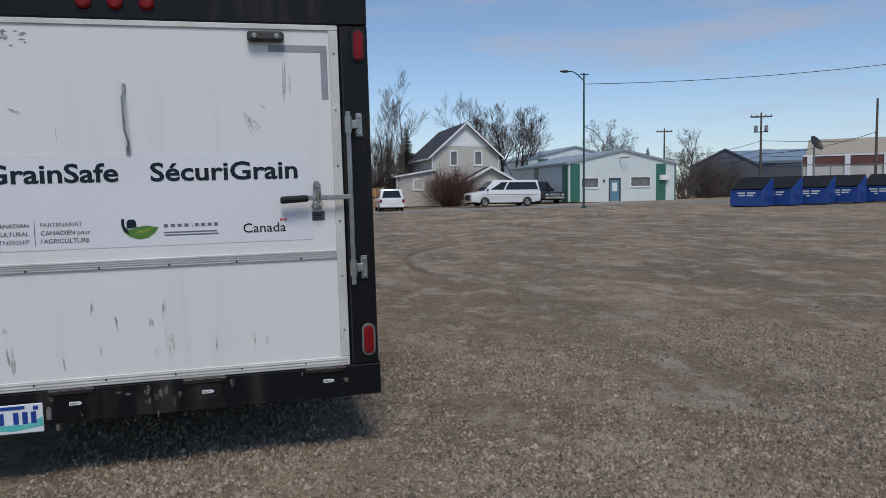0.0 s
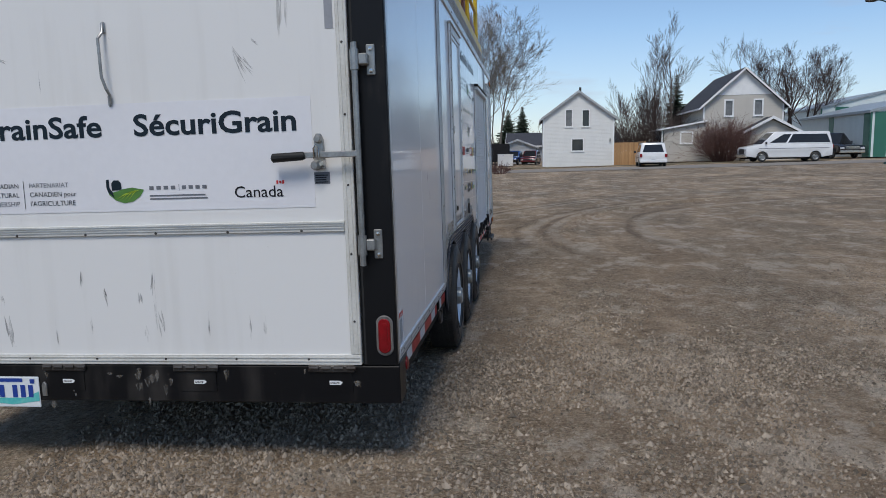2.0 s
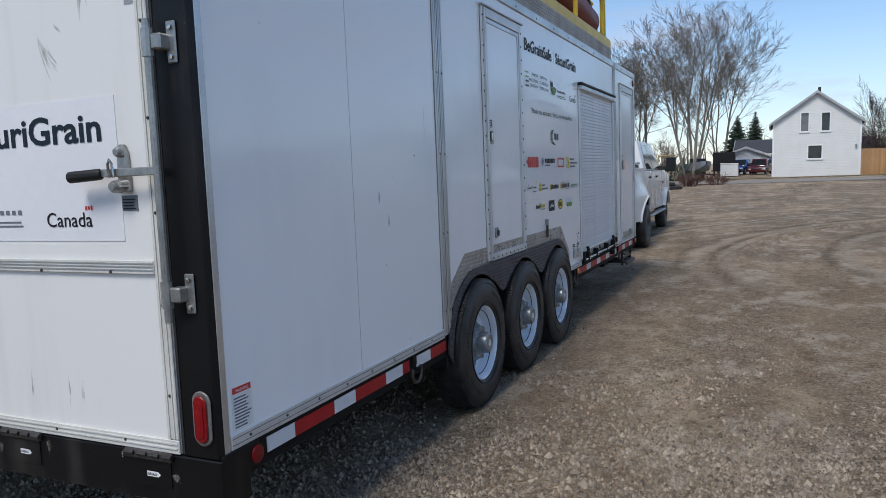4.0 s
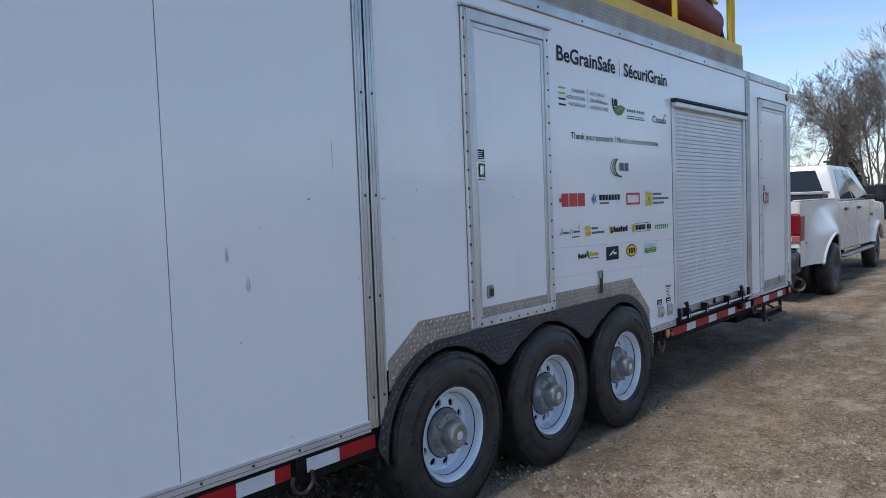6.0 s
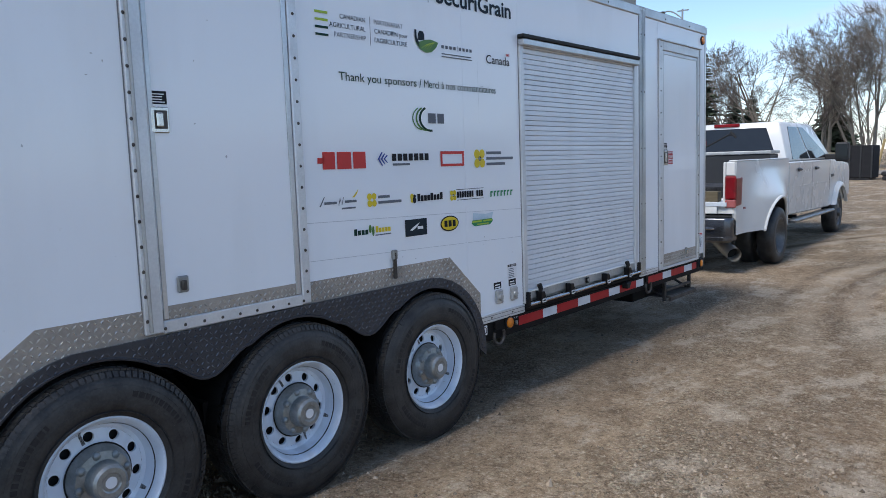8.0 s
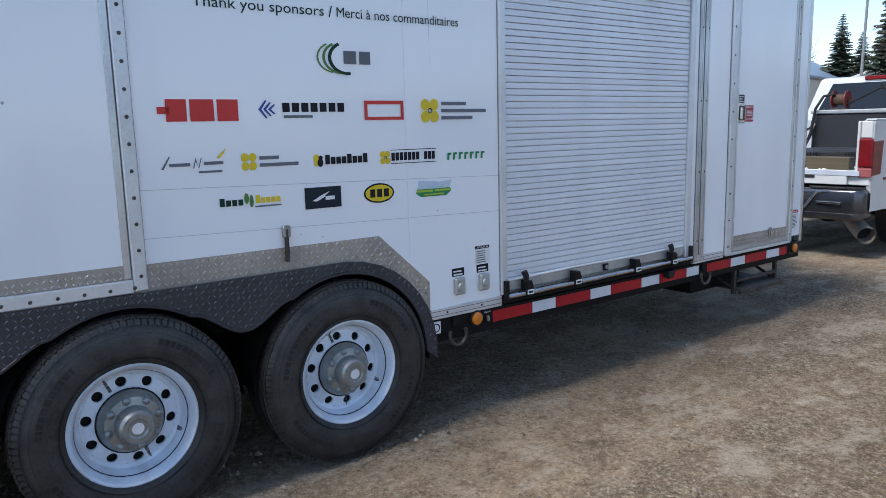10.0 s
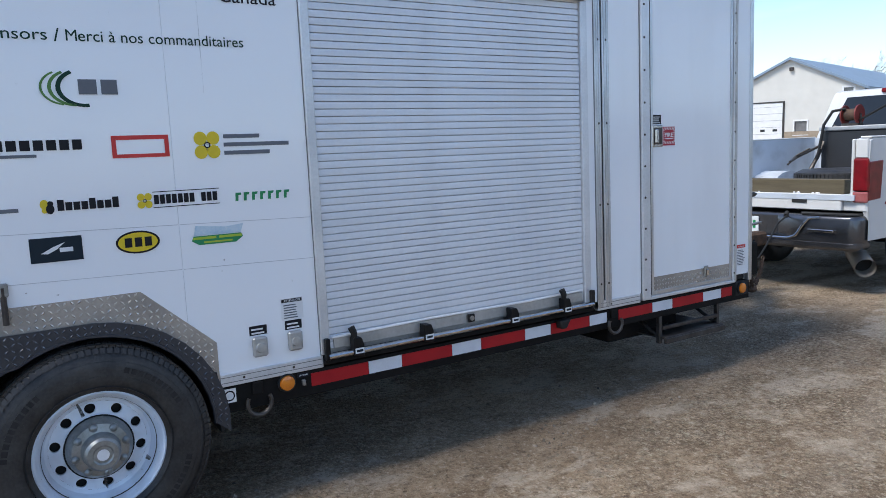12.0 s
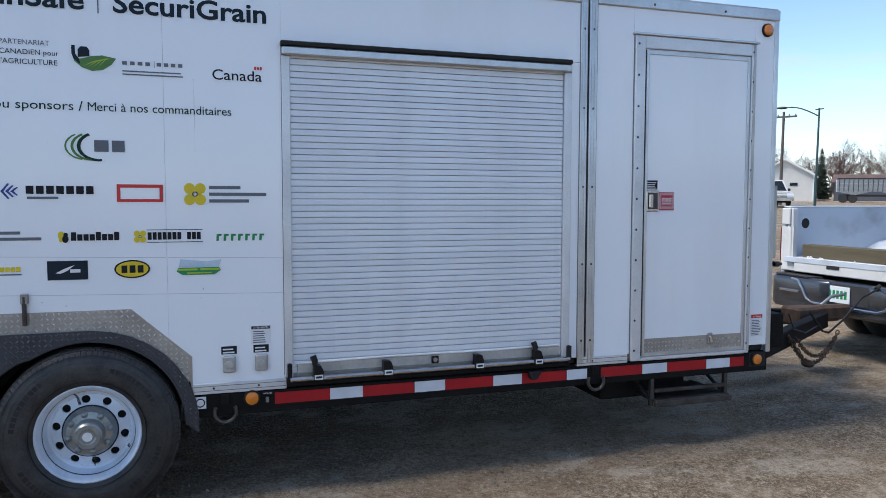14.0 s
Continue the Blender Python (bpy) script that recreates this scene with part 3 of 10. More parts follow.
def mat_gravel():
    """Packed gravel: broad damp and dusty patches, wheel-worn streaks along the lot, fine stones."""
    m = bpy.data.materials.new("packed_gravel")
    m.use_nodes = True
    n, l = m.node_tree.nodes, m.node_tree.links
    p = n["Principled BSDF"]
    co = n.new("ShaderNodeTexCoord")

    def noise_at(scale, detail, stretch=(1, 1, 1), turn=0.0, rough=0.55):
        mp = n.new("ShaderNodeMapping")
        mp.inputs["Scale"].default_value = stretch
        mp.inputs["Rotation"].default_value = (0, 0, radians(turn))
        l.new(co.outputs["Object"], mp.inputs["Vector"])
        t = n.new("ShaderNodeTexNoise")
        t.inputs["Scale"].default_value, t.inputs["Detail"].default_value, t.inputs["Roughness"].default_value = scale, detail, rough
        l.new(mp.outputs[0], t.inputs["Vector"])
        return t.outputs["Fac"]

    def rng(src, a, b, c=0.0, d=1.0):
        r = n.new("ShaderNodeMapRange")
        for key, val in (("From Min", a), ("From Max", b), ("To Min", c), ("To Max", d)):
            r.inputs[key].default_value = val
        l.new(src, r.inputs["Value"])
        return r.outputs[0]

    def mix(fac, a, b):
        x = n.new("ShaderNodeMix")
        x.data_type = "RGBA"
        l.new(fac, x.inputs["Factor"])
        for key, val in (("A", a), ("B", b)):
            if isinstance(val, tuple):
                x.inputs[key].default_value = (*val, 1)
            else:
                l.new(val, x.inputs[key])
        return x.outputs["Result"]

    def arcs(scale, along, detail):
        """Streaks that follow the way vehicles swing out of the lot."""
        off = n.new("ShaderNodeVectorMath")
        off.operation = "SUBTRACT"
        off.inputs[1].default_value = (ARC[0], ARC[1], 0)
        l.new(co.outputs["Object"], off.inputs[0])
        ln = n.new("ShaderNodeVectorMath")
        ln.operation = "LENGTH"
        l.new(off.outputs[0], ln.inputs[0])
        xyz = n.new("ShaderNodeSeparateXYZ")
        l.new(off.outputs[0], xyz.inputs[0])
        turn = n.new("ShaderNodeMath")
        turn.operation = "ARCTAN2"
        l.new(xyz.outputs["Y"], turn.inputs[0])
        l.new(xyz.outputs["X"], turn.inputs[1])
        way = n.new("ShaderNodeMath")
        way.operation = "MULTIPLY"
        way.inputs[1].default_value = along
        l.new(turn.outputs[0], way.inputs[0])
        cb = n.new("ShaderNodeCombineXYZ")
        l.new(ln.outputs["Value"], cb.inputs["X"])
        l.new(way.outputs[0], cb.inputs["Y"])
        t = n.new("ShaderNodeTexNoise")
        t.inputs["Scale"].default_value, t.inputs["Detail"].default_value, t.inputs["Roughness"].default_value = scale, detail, 0.6
        l.new(cb.outputs[0], t.inputs["Vector"])
        return t.outputs["Fac"]

    patch = noise_at(0.32, 6, rough=0.6)
    streak = noise_at(0.9, 6, (1.6, 0.16, 1), 8, 0.62)
    cross = arcs(1.5, 1.6, 6)
    swath = noise_at(0.6, 7, (1.0, 0.5, 1), 16, 0.65)
    mid = noise_at(2.2, 7, rough=0.62)
    lump = noise_at(7.5, 8, (1.0, 0.75, 1), 12, 0.72)
    pit = noise_at(19, 6, rough=0.7)
    dust = noise_at(1.5, 9, (1.25, 0.75, 1), 6, 0.72)
    crumb = noise_at(34, 5, rough=0.8)

    def bands(places, width):
        """Pale pressed wheel tracks at given distances from the turning point, past the trailer's nose."""
        off = n.new("ShaderNodeVectorMath")
        off.operation = "DISTANCE"
        off.inputs[1].default_value = (ARC[0], ARC[1], 0)
        l.new(co.outputs["Object"], off.inputs[0])
        wob = n.new("ShaderNodeMath")
        wob.operation = "MULTIPLY_ADD"
        l.new(noise_at(0.35, 3), wob.inputs[0])
        wob.inputs[1].default_value = 0.4
        l.new(off.outputs["Value"], wob.inputs[2])
        ra = n.new("ShaderNodeValToRGB")
        el = ra.color_ramp.elements
        el[0].color, el[1].color = (0, 0, 0, 1), (0, 0, 0, 1)
        for c in places:
            for d, w in ((-width, 0), (-width * 0.4, 1), (width * 0.4, 1), (width, 0)):
                e = el.new((c + d + 0.2) / 20)
                e.color = (w, w, w, 1)
        r = n.new("ShaderNodeMath")
        r.operation = "DIVIDE"
        r.inputs[1].default_value = 20
        l.new(wob.outputs[0], r.inputs[0])
        l.new(r.outputs[0], ra.inputs["Fac"])
        sp = n.new("ShaderNodeSeparateXYZ")
        l.new(co.outputs["Object"], sp.inputs[0])
        a = n.new("ShaderNodeMath")
        a.operation = "MULTIPLY"
        l.new(ra.outputs["Color"], a.inputs[0])
        l.new(rng(sp.outputs["Y"], 10.5, 14.0, 0, 0.6), a.inputs[1])
        b = n.new("ShaderNodeMath")
        b.operation = "MULTIPLY"
        l.new(a.outputs[0], b.inputs[0])
        l.new(rng(noise_at(1.2, 5, rough=0.6), 0.34, 0.54, 0.15, 1.0), b.inputs[1])
        return b.outputs[0]

    tracks = bands((7.7, 9.40, 9.85, 11.5, 11.95), 0.13)
    dark_tracks = bands((7.98, 9.62, 10.1, 11.72), 0.10)

    def cells(scale):
        v = n.new("ShaderNodeTexVoronoi")
        v.inputs["Scale"].default_value = scale
        l.new(co.outputs["Object"], v.inputs["Vector"])
        c = n.new("ShaderNodeSeparateColor")
        l.new(v.outputs["Color"], c.inputs[0])
        return v.outputs["Distance"], c.outputs[0], c.outputs[1]

    vor, big, big2 = cells(46)
    vor2, small, small2 = cells(105)
    fine = noise_at(110, 5, rough=0.75)
    dirt = mix(rng(patch, 0.40, 0.60), (0.325, 0.225, 0.140), (0.56, 0.405, 0.265))
    dirt = mix(rng(streak, 0.47, 0.66, 0, 0.6), dirt, (0.767, 0.574, 0.382))
    dirt = mix(rng(cross, 0.50, 0.64, 0, 0.55), dirt, (0.802, 0.608, 0.410))
    dirt = mix(rng(cross, 0.36, 0.47, 0.45, 0), dirt, (0.255, 0.167, 0.096))
    dirt = mix(rng(mid, 0.54, 0.70, 0, 0.7), dirt, (0.238, 0.149, 0.082))
    stones = mix(rng(small, 0.0, 1.0), (0.183, 0.122, 0.074), (0.710, 0.552, 0.388))
    stones = mix(rng(big, 0.55, 1.0, 0, 0.85), stones, mix(big2, (0.430, 0.315, 0.211), (0.750, 0.711, 0.536)))
    # shade in the gaps between stones, put into the colour
    stones = mix(rng(vor, 0.36, 0.62, 0, 0.45), stones, (0.085, 0.062, 0.044))
    stones = mix(rng(vor2, 0.40, 0.64, 0, 0.30), stones, (0.105, 0.078, 0.056))
    cover = rng(swath, 0.44, 0.58, 0.30, 0.95)
    base = mix(cover, dirt, stones)
    base = mix(rng(mid, 0.36, 0.46, 0.35, 0), base, dirt)
    base = mix(rng(fine, 0.53, 0.70, 0, 0.68), base, (0.133, 0.087, 0.052))
    base = mix(rng(fine, 0.47, 0.34, 0, 0.3), base, (0.55, 0.46, 0.36))
    base = mix(rng(lump, 0.47, 0.36, 0, 0.48), base, (0.150, 0.104, 0.066))
    base = mix(rng(lump, 0.54, 0.66, 0, 0.55), base, (0.70, 0.57, 0.43))
    base = mix(rng(pit, 0.46, 0.36, 0, 0.5), base, (0.120, 0.086, 0.058))
    base = mix(rng(dust, 0.525, 0.60, 0, 0.58), base, (0.70, 0.60, 0.48))
    base = mix(rng(dust, 0.45, 0.36, 0, 0.30), base, (0.165, 0.118, 0.078))
    # dark and pale specks: stone tones plus crisp shading put into the colour
    base = mix(rng(crumb, 0.56, 0.63, 0, 0.65), base, (0.095, 0.070, 0.048))
    base = mix(rng(crumb, 0.445, 0.37, 0, 0.65), base, (0.72, 0.61, 0.48))
    base = mix(tracks, base, (0.56, 0.475, 0.375))
    base = mix(dark_tracks, base, (0.125, 0.090, 0.064))
    l.new(base, p.inputs["Base Color"])
    p.inputs["Roughness"].default_value = 0.92
    p.inputs["Specular IOR Level"].default_value = 0.25
    h = n.new("ShaderNodeMath")
    h.operation = "MULTIPLY_ADD"
    l.new(vor, h.inputs[0])
    l.new(rng(cover, 0.30, 0.95, -0.5, -1.7), h.inputs[1])
    l.new(fine, h.inputs[2])
    h2 = n.new("ShaderNodeMath")
    h2.operation = "MULTIPLY_ADD"
    l.new(vor2, h2.inputs[0])
    h2.inputs[1].default_value = -0.6
    l.new(h.outputs[0], h2.inputs[2])
    b = n.new("ShaderNodeBump")
    b.inputs["Strength"].default_value, b.inputs["Distance"].default_value = 1.0, 0.034
    l.new(h2.outputs[0], b.inputs["Height"])
    c = n.new("ShaderNodeBump")
    c.inputs["Strength"].default_value, c.inputs["Distance"].default_value = 1.0, 0.028
    l.new(lump, c.inputs["Height"])
    l.new(b.outputs[0], c.inputs["Normal"])
    l.new(c.outputs[0], p.inputs["Normal"])
    return m


GRAVEL = mat_gravel()


def rut_z(x, y):
    """Shallow ruts and lumps of the lot, fading out away from the walk."""
    near = max(0.0, 1 - max(abs(x - 3) / 16, abs(y - 8) / 18))
    r = math.hypot(x - ARC[0], y - ARC[1])
    rut = 0.026 * noise.noise((r * 1.9, 0.5 * math.atan2(y - ARC[1], x - ARC[0]), 6)) + 0.010 * noise.noise((x * 0.9 + 3, y * 0.18, 0)) + 0.006 * noise.noise((x * 2.3, y * 2.1, 4))
    return rut * min(1, near * 3)


def ground_sheet():
    """One sheet to the horizon, finer near the walk, with shallow ruts and lumps."""
    def axis(mid, near, step):
        a = [mid - near + step * i for i in range(int(2 * near / step) + 1)]
        d, lo, hi = step, a[0], a[-1]
        left, right = [], []
        while hi - mid < 1500:
            d *= 1.22
            hi, lo = hi + d, lo - d
            right.append(hi)
            left.append(lo)
        return left[::-1] + a + right
    xs, ys = axis(3.0, 13.0, 0.16), axis(8.0, 14.0, 0.16)
    s = Shape()
    nx = len(xs)
    for y in ys:
        for x in xs:
            s.v.append((x, y, ground_z(x, y) + rut_z(x, y)))
    s.f = [(j * nx + i, j * nx + i + 1, (j + 1) * nx + i + 1, (j + 1) * nx + i) for j in range(len(ys) - 1) for i in range(nx - 1)]
    me = bpy.data.meshes.new("ground")
    me.from_pydata(s.v, [], s.f)
    me.shade_smooth()
    me.materials.append(GRAVEL)
    return tagged(new("ground", me), "packed brown and grey gravel lot with wheel ruts", "ground", kind="structure")


ground_sheet()


def strip(name, x0, x1, y0, y1, lift, material, label, category, step=6.0, wobble=0.0):
    """A band of other surfacing laid over the ground sheet."""
    s = Shape()
    nx, ny = max(2, int((x1 - x0) / step)), max(2, int((y1 - y0) / 2.0))
    for j in range(ny + 1):
        for i in range(nx + 1):
            x, y = x0 + (x1 - x0) * i / nx, y0 + (y1 - y0) * j / ny
            if j in (0, ny) and wobble:
                y += wobble * noise.noise((x * 0.25, y, 2))
            s.v.append((x, y, ground_z(x, y) + lift))
    s.f = [(j * (nx + 1) + i, j * (nx + 1) + i + 1, (j + 1) * (nx + 1) + i + 1, (j + 1) * (nx + 1) + i) for j in range(ny) for i in range(nx)]
    return solid(name, s, material, label, category, kind="structure")


strip("road", -90, 120, 50.5, 57.0, 0.02, ASPHALT, "worn grey asphalt side street with a faded surface", "road", wobble=0.6)
strip("verge", -6, 24, 60.2, 64.0, 0.03, GRASS_DRY, "strip of dry trodden grass before the houses", "verge", step=2.0, wobble=0.5)


def pebbles():
    """Loose broken stones on the lot, thickest where the walk passes, each a low five-sided chip."""
    rr = np.random.RandomState(4)
    spots = []
    for count, x0, x1, y0, y1 in ((215000, -1.4, 6.6, 1.5, 7.6), (30000, 0.2, 5.6, 7.6, 14.6), (26000, -2.2, 9.5, 7.0, 19.0)):
        spots.append(np.column_stack((x0 + (x1 - x0) * rr.rand(count), y0 + (y1 - y0) * rr.rand(count))))
    spots = np.concatenate(spots)
    fade = lambda x, y: 0.45 * max(0.0, (y - 5.2) / 2.4)
    keep = [i for i, (x, y) in enumerate(spots.tolist()) if noise.noise((x * 0.75, y * 0.75, 7)) + 0.5 * noise.noise((x * 2.9, y * 2.9, 2)) > rr.uniform(-0.62, 0.42) + fade(x, y)]
    spots = spots[keep]
    n = len(spots)
    r = 0.0045 + 0.0125 * rr.rand(n) ** 2.0
    r[rr.rand(n) < 0.015] *= 1.8
    z = np.array([ground_z(x, y) + rut_z(x, y) for x, y in spots.tolist()])
    turn, flat_x, flat_z = rr.rand(n) * 6.283, 0.6 + 0.4 * rr.rand(n), 0.65 + 0.65 * rr.rand(n)
    v = np.zeros((n, 6, 3))
    for k in range(5):
        a, q = 6.283 * k / 5 + 0.5 * (rr.rand(n) - 0.5), r * (0.75 + 0.5 * rr.rand(n))
        u, w = q * np.cos(a) * flat_x, q * np.sin(a)
        v[:, k, 0], v[:, k, 1] = u * np.cos(turn) - w * np.sin(turn), u * np.sin(turn) + w * np.cos(turn)
        v[:, k, 2] = -0.003 + r * flat_z * 0.35 * rr.rand(n)
    v[:, 5, 0], v[:, 5, 1] = r * 0.5 * (rr.rand(n) - 0.5), r * 0.5 * (rr.rand(n) - 0.5)
    v[:, 5, 2] = r * flat_z
    v[:, :, :2] += spots[:, None, :]
    v[:, :, 2] += z[:, None]
    tri = np.array([(k, (k + 1) % 5, 5) for k in range(5)])
    f = (tri[None] + 6 * np.arange(n)[:, None, None]).reshape(-1, 3)
    me = bpy.data.meshes.new("loose_gravel")
    me.from_pydata(v.reshape(-1, 3).tolist(), [], f.tolist())
    me.materials.append(PEBBLE)
    tagged(new("loose_gravel", me), "loose grey and tan gravel stones scattered on the lot", "gravel", kind="stuff")


pebbles()


def tyre_track(pts, offset, width=0.16):
    """A shallow pressed track that bends away across the lot."""
    s = Shape()
    run = [Vector((x, y, 0)) for x, y in pts]
    fine = []
    for i in range(len(run) - 1):
        p0, p1, p2, p3 = run[max(0, i - 1)], run[i], run[i + 1], run[min(len(run) - 1, i + 2)]
        for k in range(10):
            t = k / 10
            fine.append(0.5 * ((2 * p1) + (p2 - p0) * t + (2 * p0 - 5 * p1 + 4 * p2 - p3) * t * t + (3 * p1 - p0 - 3 * p2 + p3) * t ** 3))
    n = len(fine)
    for i, p in enumerate(fine):
        d = (fine[min(i + 1, n - 1)] - fine[max(i - 1, 0)]).normalized()
        q = Vector((d.y, -d.x, 0))
        fade = min(1.0, 4.0 * min(i, n - 1 - i) / n)
        for w, up in ((-width * 0.9, -0.012), (-width * 0.55, 0.034), (-width * 0.3, 0.006), (width * 0.3, 0.006), (width * 0.55, 0.034), (width * 0.9, -0.012)):
            c = p + q * (offset + w + 0.02 * noise.noise((p.x * 2, p.y * 2, w * 9)))
            s.v.append((c.x, c.y, ground_z(c.x, c.y) + (up + 0.008) * fade - 0.02 * (1 - fade)))
    s.f = [(i * 6 + k, i * 6 + k + 1, (i + 1) * 6 + k + 1, (i + 1) * 6 + k) for i in range(n - 1) for k in range(5)]
    return solid("tyre_track", s, GRAVEL, "tyre track pressed into the gravel, curving away", "tyre track", kind="structure", smooth=True)


TURN_OUT = [(1.40, 11.0), (1.45, 13.0), (1.55, 15.0), (2.24, 18.3), (3.40, 20.6), (5.4, 22.6), (8.3, 24.6), (14, 27.2)]
for off in (0.0, 0.34):
    tyre_track(TURN_OUT, off)



# ---- the enclosed trailer ----
SX, RY = 0.575, 4.185                                 # planes of its right side and of its rear
LX, FY = -2.055, 12.41                                # left side and front
CX = 0.5 * (SX + LX)
FLOOR, ROOF = 0.55, 2.71
trailer = thing("enclosed_trailer", (CX + 0.0096, 8.3, -0.023), "long white enclosed triple-axle utility trailer with signs, hitched to a pickup", "trailer", turn=(0, -1.0, 0), origin=(CX, 8.3, 0))


def tbox(name, x0, x1, y0, y1, z0, z1, material, parent=None, label="", bevel=0.0):
    return part(name, Shape().box(x0, x1, y0, y1, z0, z1), material, parent or trailer, label, bevel)


# shell: core, far side, front and roof
part("body_core", Shape().box(LX + 0.03, SX - 0.03, RY + 0.05, 6.10, FLOOR + 0.01, ROOF - 0.02).box(LX + 0.03, SX - 0.03, 8.88, FY - 0.03, FLOOR + 0.01, ROOF - 0.02).box(LX + 0.45, SX - 0.45, 6.10, 8.88, FLOOR + 0.01, ROOF - 0.02).box(SX - 0.45, SX - 0.03, 6.10, 8.88, 0.90, ROOF - 0.02).box(LX + 0.03, LX + 0.45, 6.10, 8.88, 0.90, ROOF - 0.02), GAP, trailer, "dark inner shell")
tbox("left_wall", LX, LX + 0.028, RY + 0.06, FY, 0.90, ROOF, WHITE_PANEL)
tbox("front_wall", LX + 0.03, SX - 0.03, FY - 0.028, FY, FLOOR, ROOF, WHITE_PANEL)
tbox("roof_sheet", LX, SX - 0.004, RY + 0.02, FY, ROOF - 0.018, ROOF + 0.012, ALU_DULL, label="aluminium roof sheet")


def side_panel(y0, y1, z0=FLOOR + 0.05, z1=2.645):
    return tbox("side_panel", SX - 0.03, SX, y0, y1, z0, z1, WHITE_PANEL, bevel=0.0012)


for y0, y1, z0 in ((4.225, 5.1460, 0.60), (5.1490, 6.050, 0.60), (11.128, 11.372, 0.60), (12.238, 12.385, 0.60)):
    side_panel(y0, y1, z0)
side_panel(6.79, 7.598, 2.555, 2.645)
for outline in ([(6.172, 0.80), (6.186, 0.80), (6.42, 0.97), (6.788, 0.97), (6.788, 2.645), (6.172, 2.645)], [(7.600, 0.94), (8.62, 0.94), (8.7787, 0.80), (8.7787, 2.645), (7.600, 2.645)], [(8.7793, 0.74), (8.8849, 0.74), (8.8849, 0.60), (9.335, 0.60), (9.335, 2.645), (8.7793, 2.645)]):
    part("side_panel", Shape().prism(outline, SX - 0.03, SX), WHITE_PANEL, trailer, bevel=0.0012)
side_panel(9.335, 11.018, 2.310, 2.645)
side_panel(10.965, 11.018, FLOOR + 0.05, 2.308)
side_panel(11.372, 12.238, 2.496, 2.645)
# thin dark seams behind the panel joints
for y, z0 in ((5.1475, 0.6), (9.3355, 2.35), (11.371, 2.50), (12.2385, 2.50)):
    tbox("panel_seam", SX - 0.004, SX - 0.001, y - 0.0035, y + 0.0035, z0, 2.645, SEAM)
for z in (1.262, 1.083):
    s = Mark("side", SX + 0.0015)
    s.poly([(7.60, z + 0.006), (8.775, z - 0.022), (8.775, z - 0.0245), (7.60, z + 0.0035)])
    s.poly([(8.783, z - 0.022), (9.33, z - 0.036), (9.33, z - 0.0385), (8.783, z - 0.0245)])
    part("vinyl_edge", s, VINYL_EDGE, trailer)

# aluminium trims: corner posts, sills, roof rails, joint bands
tbox("corner_trim", SX - 0.04, SX + 0.006, RY + 0.02, RY + 0.055, 0.54, 2.70, ALU, bevel=0.004)
tbox("corner_trim", SX - 0.03, SX + 0.006, FY - 0.028, FY + 0.006, 0.55, 2.70, ALU, bevel=0.004)
for y0, y1 in ((4.24, 6.06), (8.885, 9.345), (11.02, 11.36)):
    sill = tbox("sill_trim", SX - 0.03, SX + 0.008, y0, y1, 0.548, 0.602, ALU_BRIGHT, bevel=0.003)
    for z in (0.563, 0.586):
        tbox("sill_groove", SX + 0.007, SX + 0.0092, y0 + 0.004, y1 - 0.004, z, z + 0.003, SEAM, sill)
    for k in range(int((y1 - y0) / 0.22)):
        part("screw", Shape().lathe([(0, 0.006), (0.003, 0.005), (0.004, 0.0001)], (SX + 0.008, y0 + 0.1 + 0.22 * k, 0.576), seg=8), DARK_STEEL, sill)
tbox("roof_rail", SX - 0.05, SX + 0.012, RY + 0.02, 11.018, 2.645, 2.712, ALU, bevel=0.006)
tbox("roof_rail", SX - 0.05, SX + 0.012, 11.128, FY + 0.008, 2.645, 2.712, ALU, bevel=0.006)
for y0, y1 in ((6.052, 6.106), (6.118, 6.170), (11.02, 11.064), (11.076, 11.126)):
    band = tbox("joint_band", SX - 0.03, SX + 0.009, y0, y1, 0.56, 2.70, ALU, bevel=0.003)
    for ridge in (0.30, 0.70):
        ym = y0 + (y1 - y0) * ridge
        tbox("rib", SX + 0.009, SX + 0.012, ym - 0.004, ym + 0.004, 0.57, 2.69, ALU, band)
    for k in range(5):
        part("screw", Shape().lathe([(0, 0.007), (0.004, 0.006), (0.005, 0.0001)], (SX + 0.009, 0.5 * (y0 + y1), 0.70 + 0.45 * k), seg=8), DARK_STEEL, band)
rail_screw = Shape().lathe([(0, 0.008), (0.004, 0.006), (0.005, 0.0001)], (0, 0, 0), seg=8)
for k in range(16):
    s = Shape()
    s.v, s.f = [(p[0] + SX + 0.012, p[1] + 4.5 + 0.5 * k, p[2] + 2.672) for p in rail_screw.v], rail_screw.f
    if not 10.95 < 4.5 + 0.5 * k < 11.15:
        part("screw", s, DARK_STEEL, trailer)

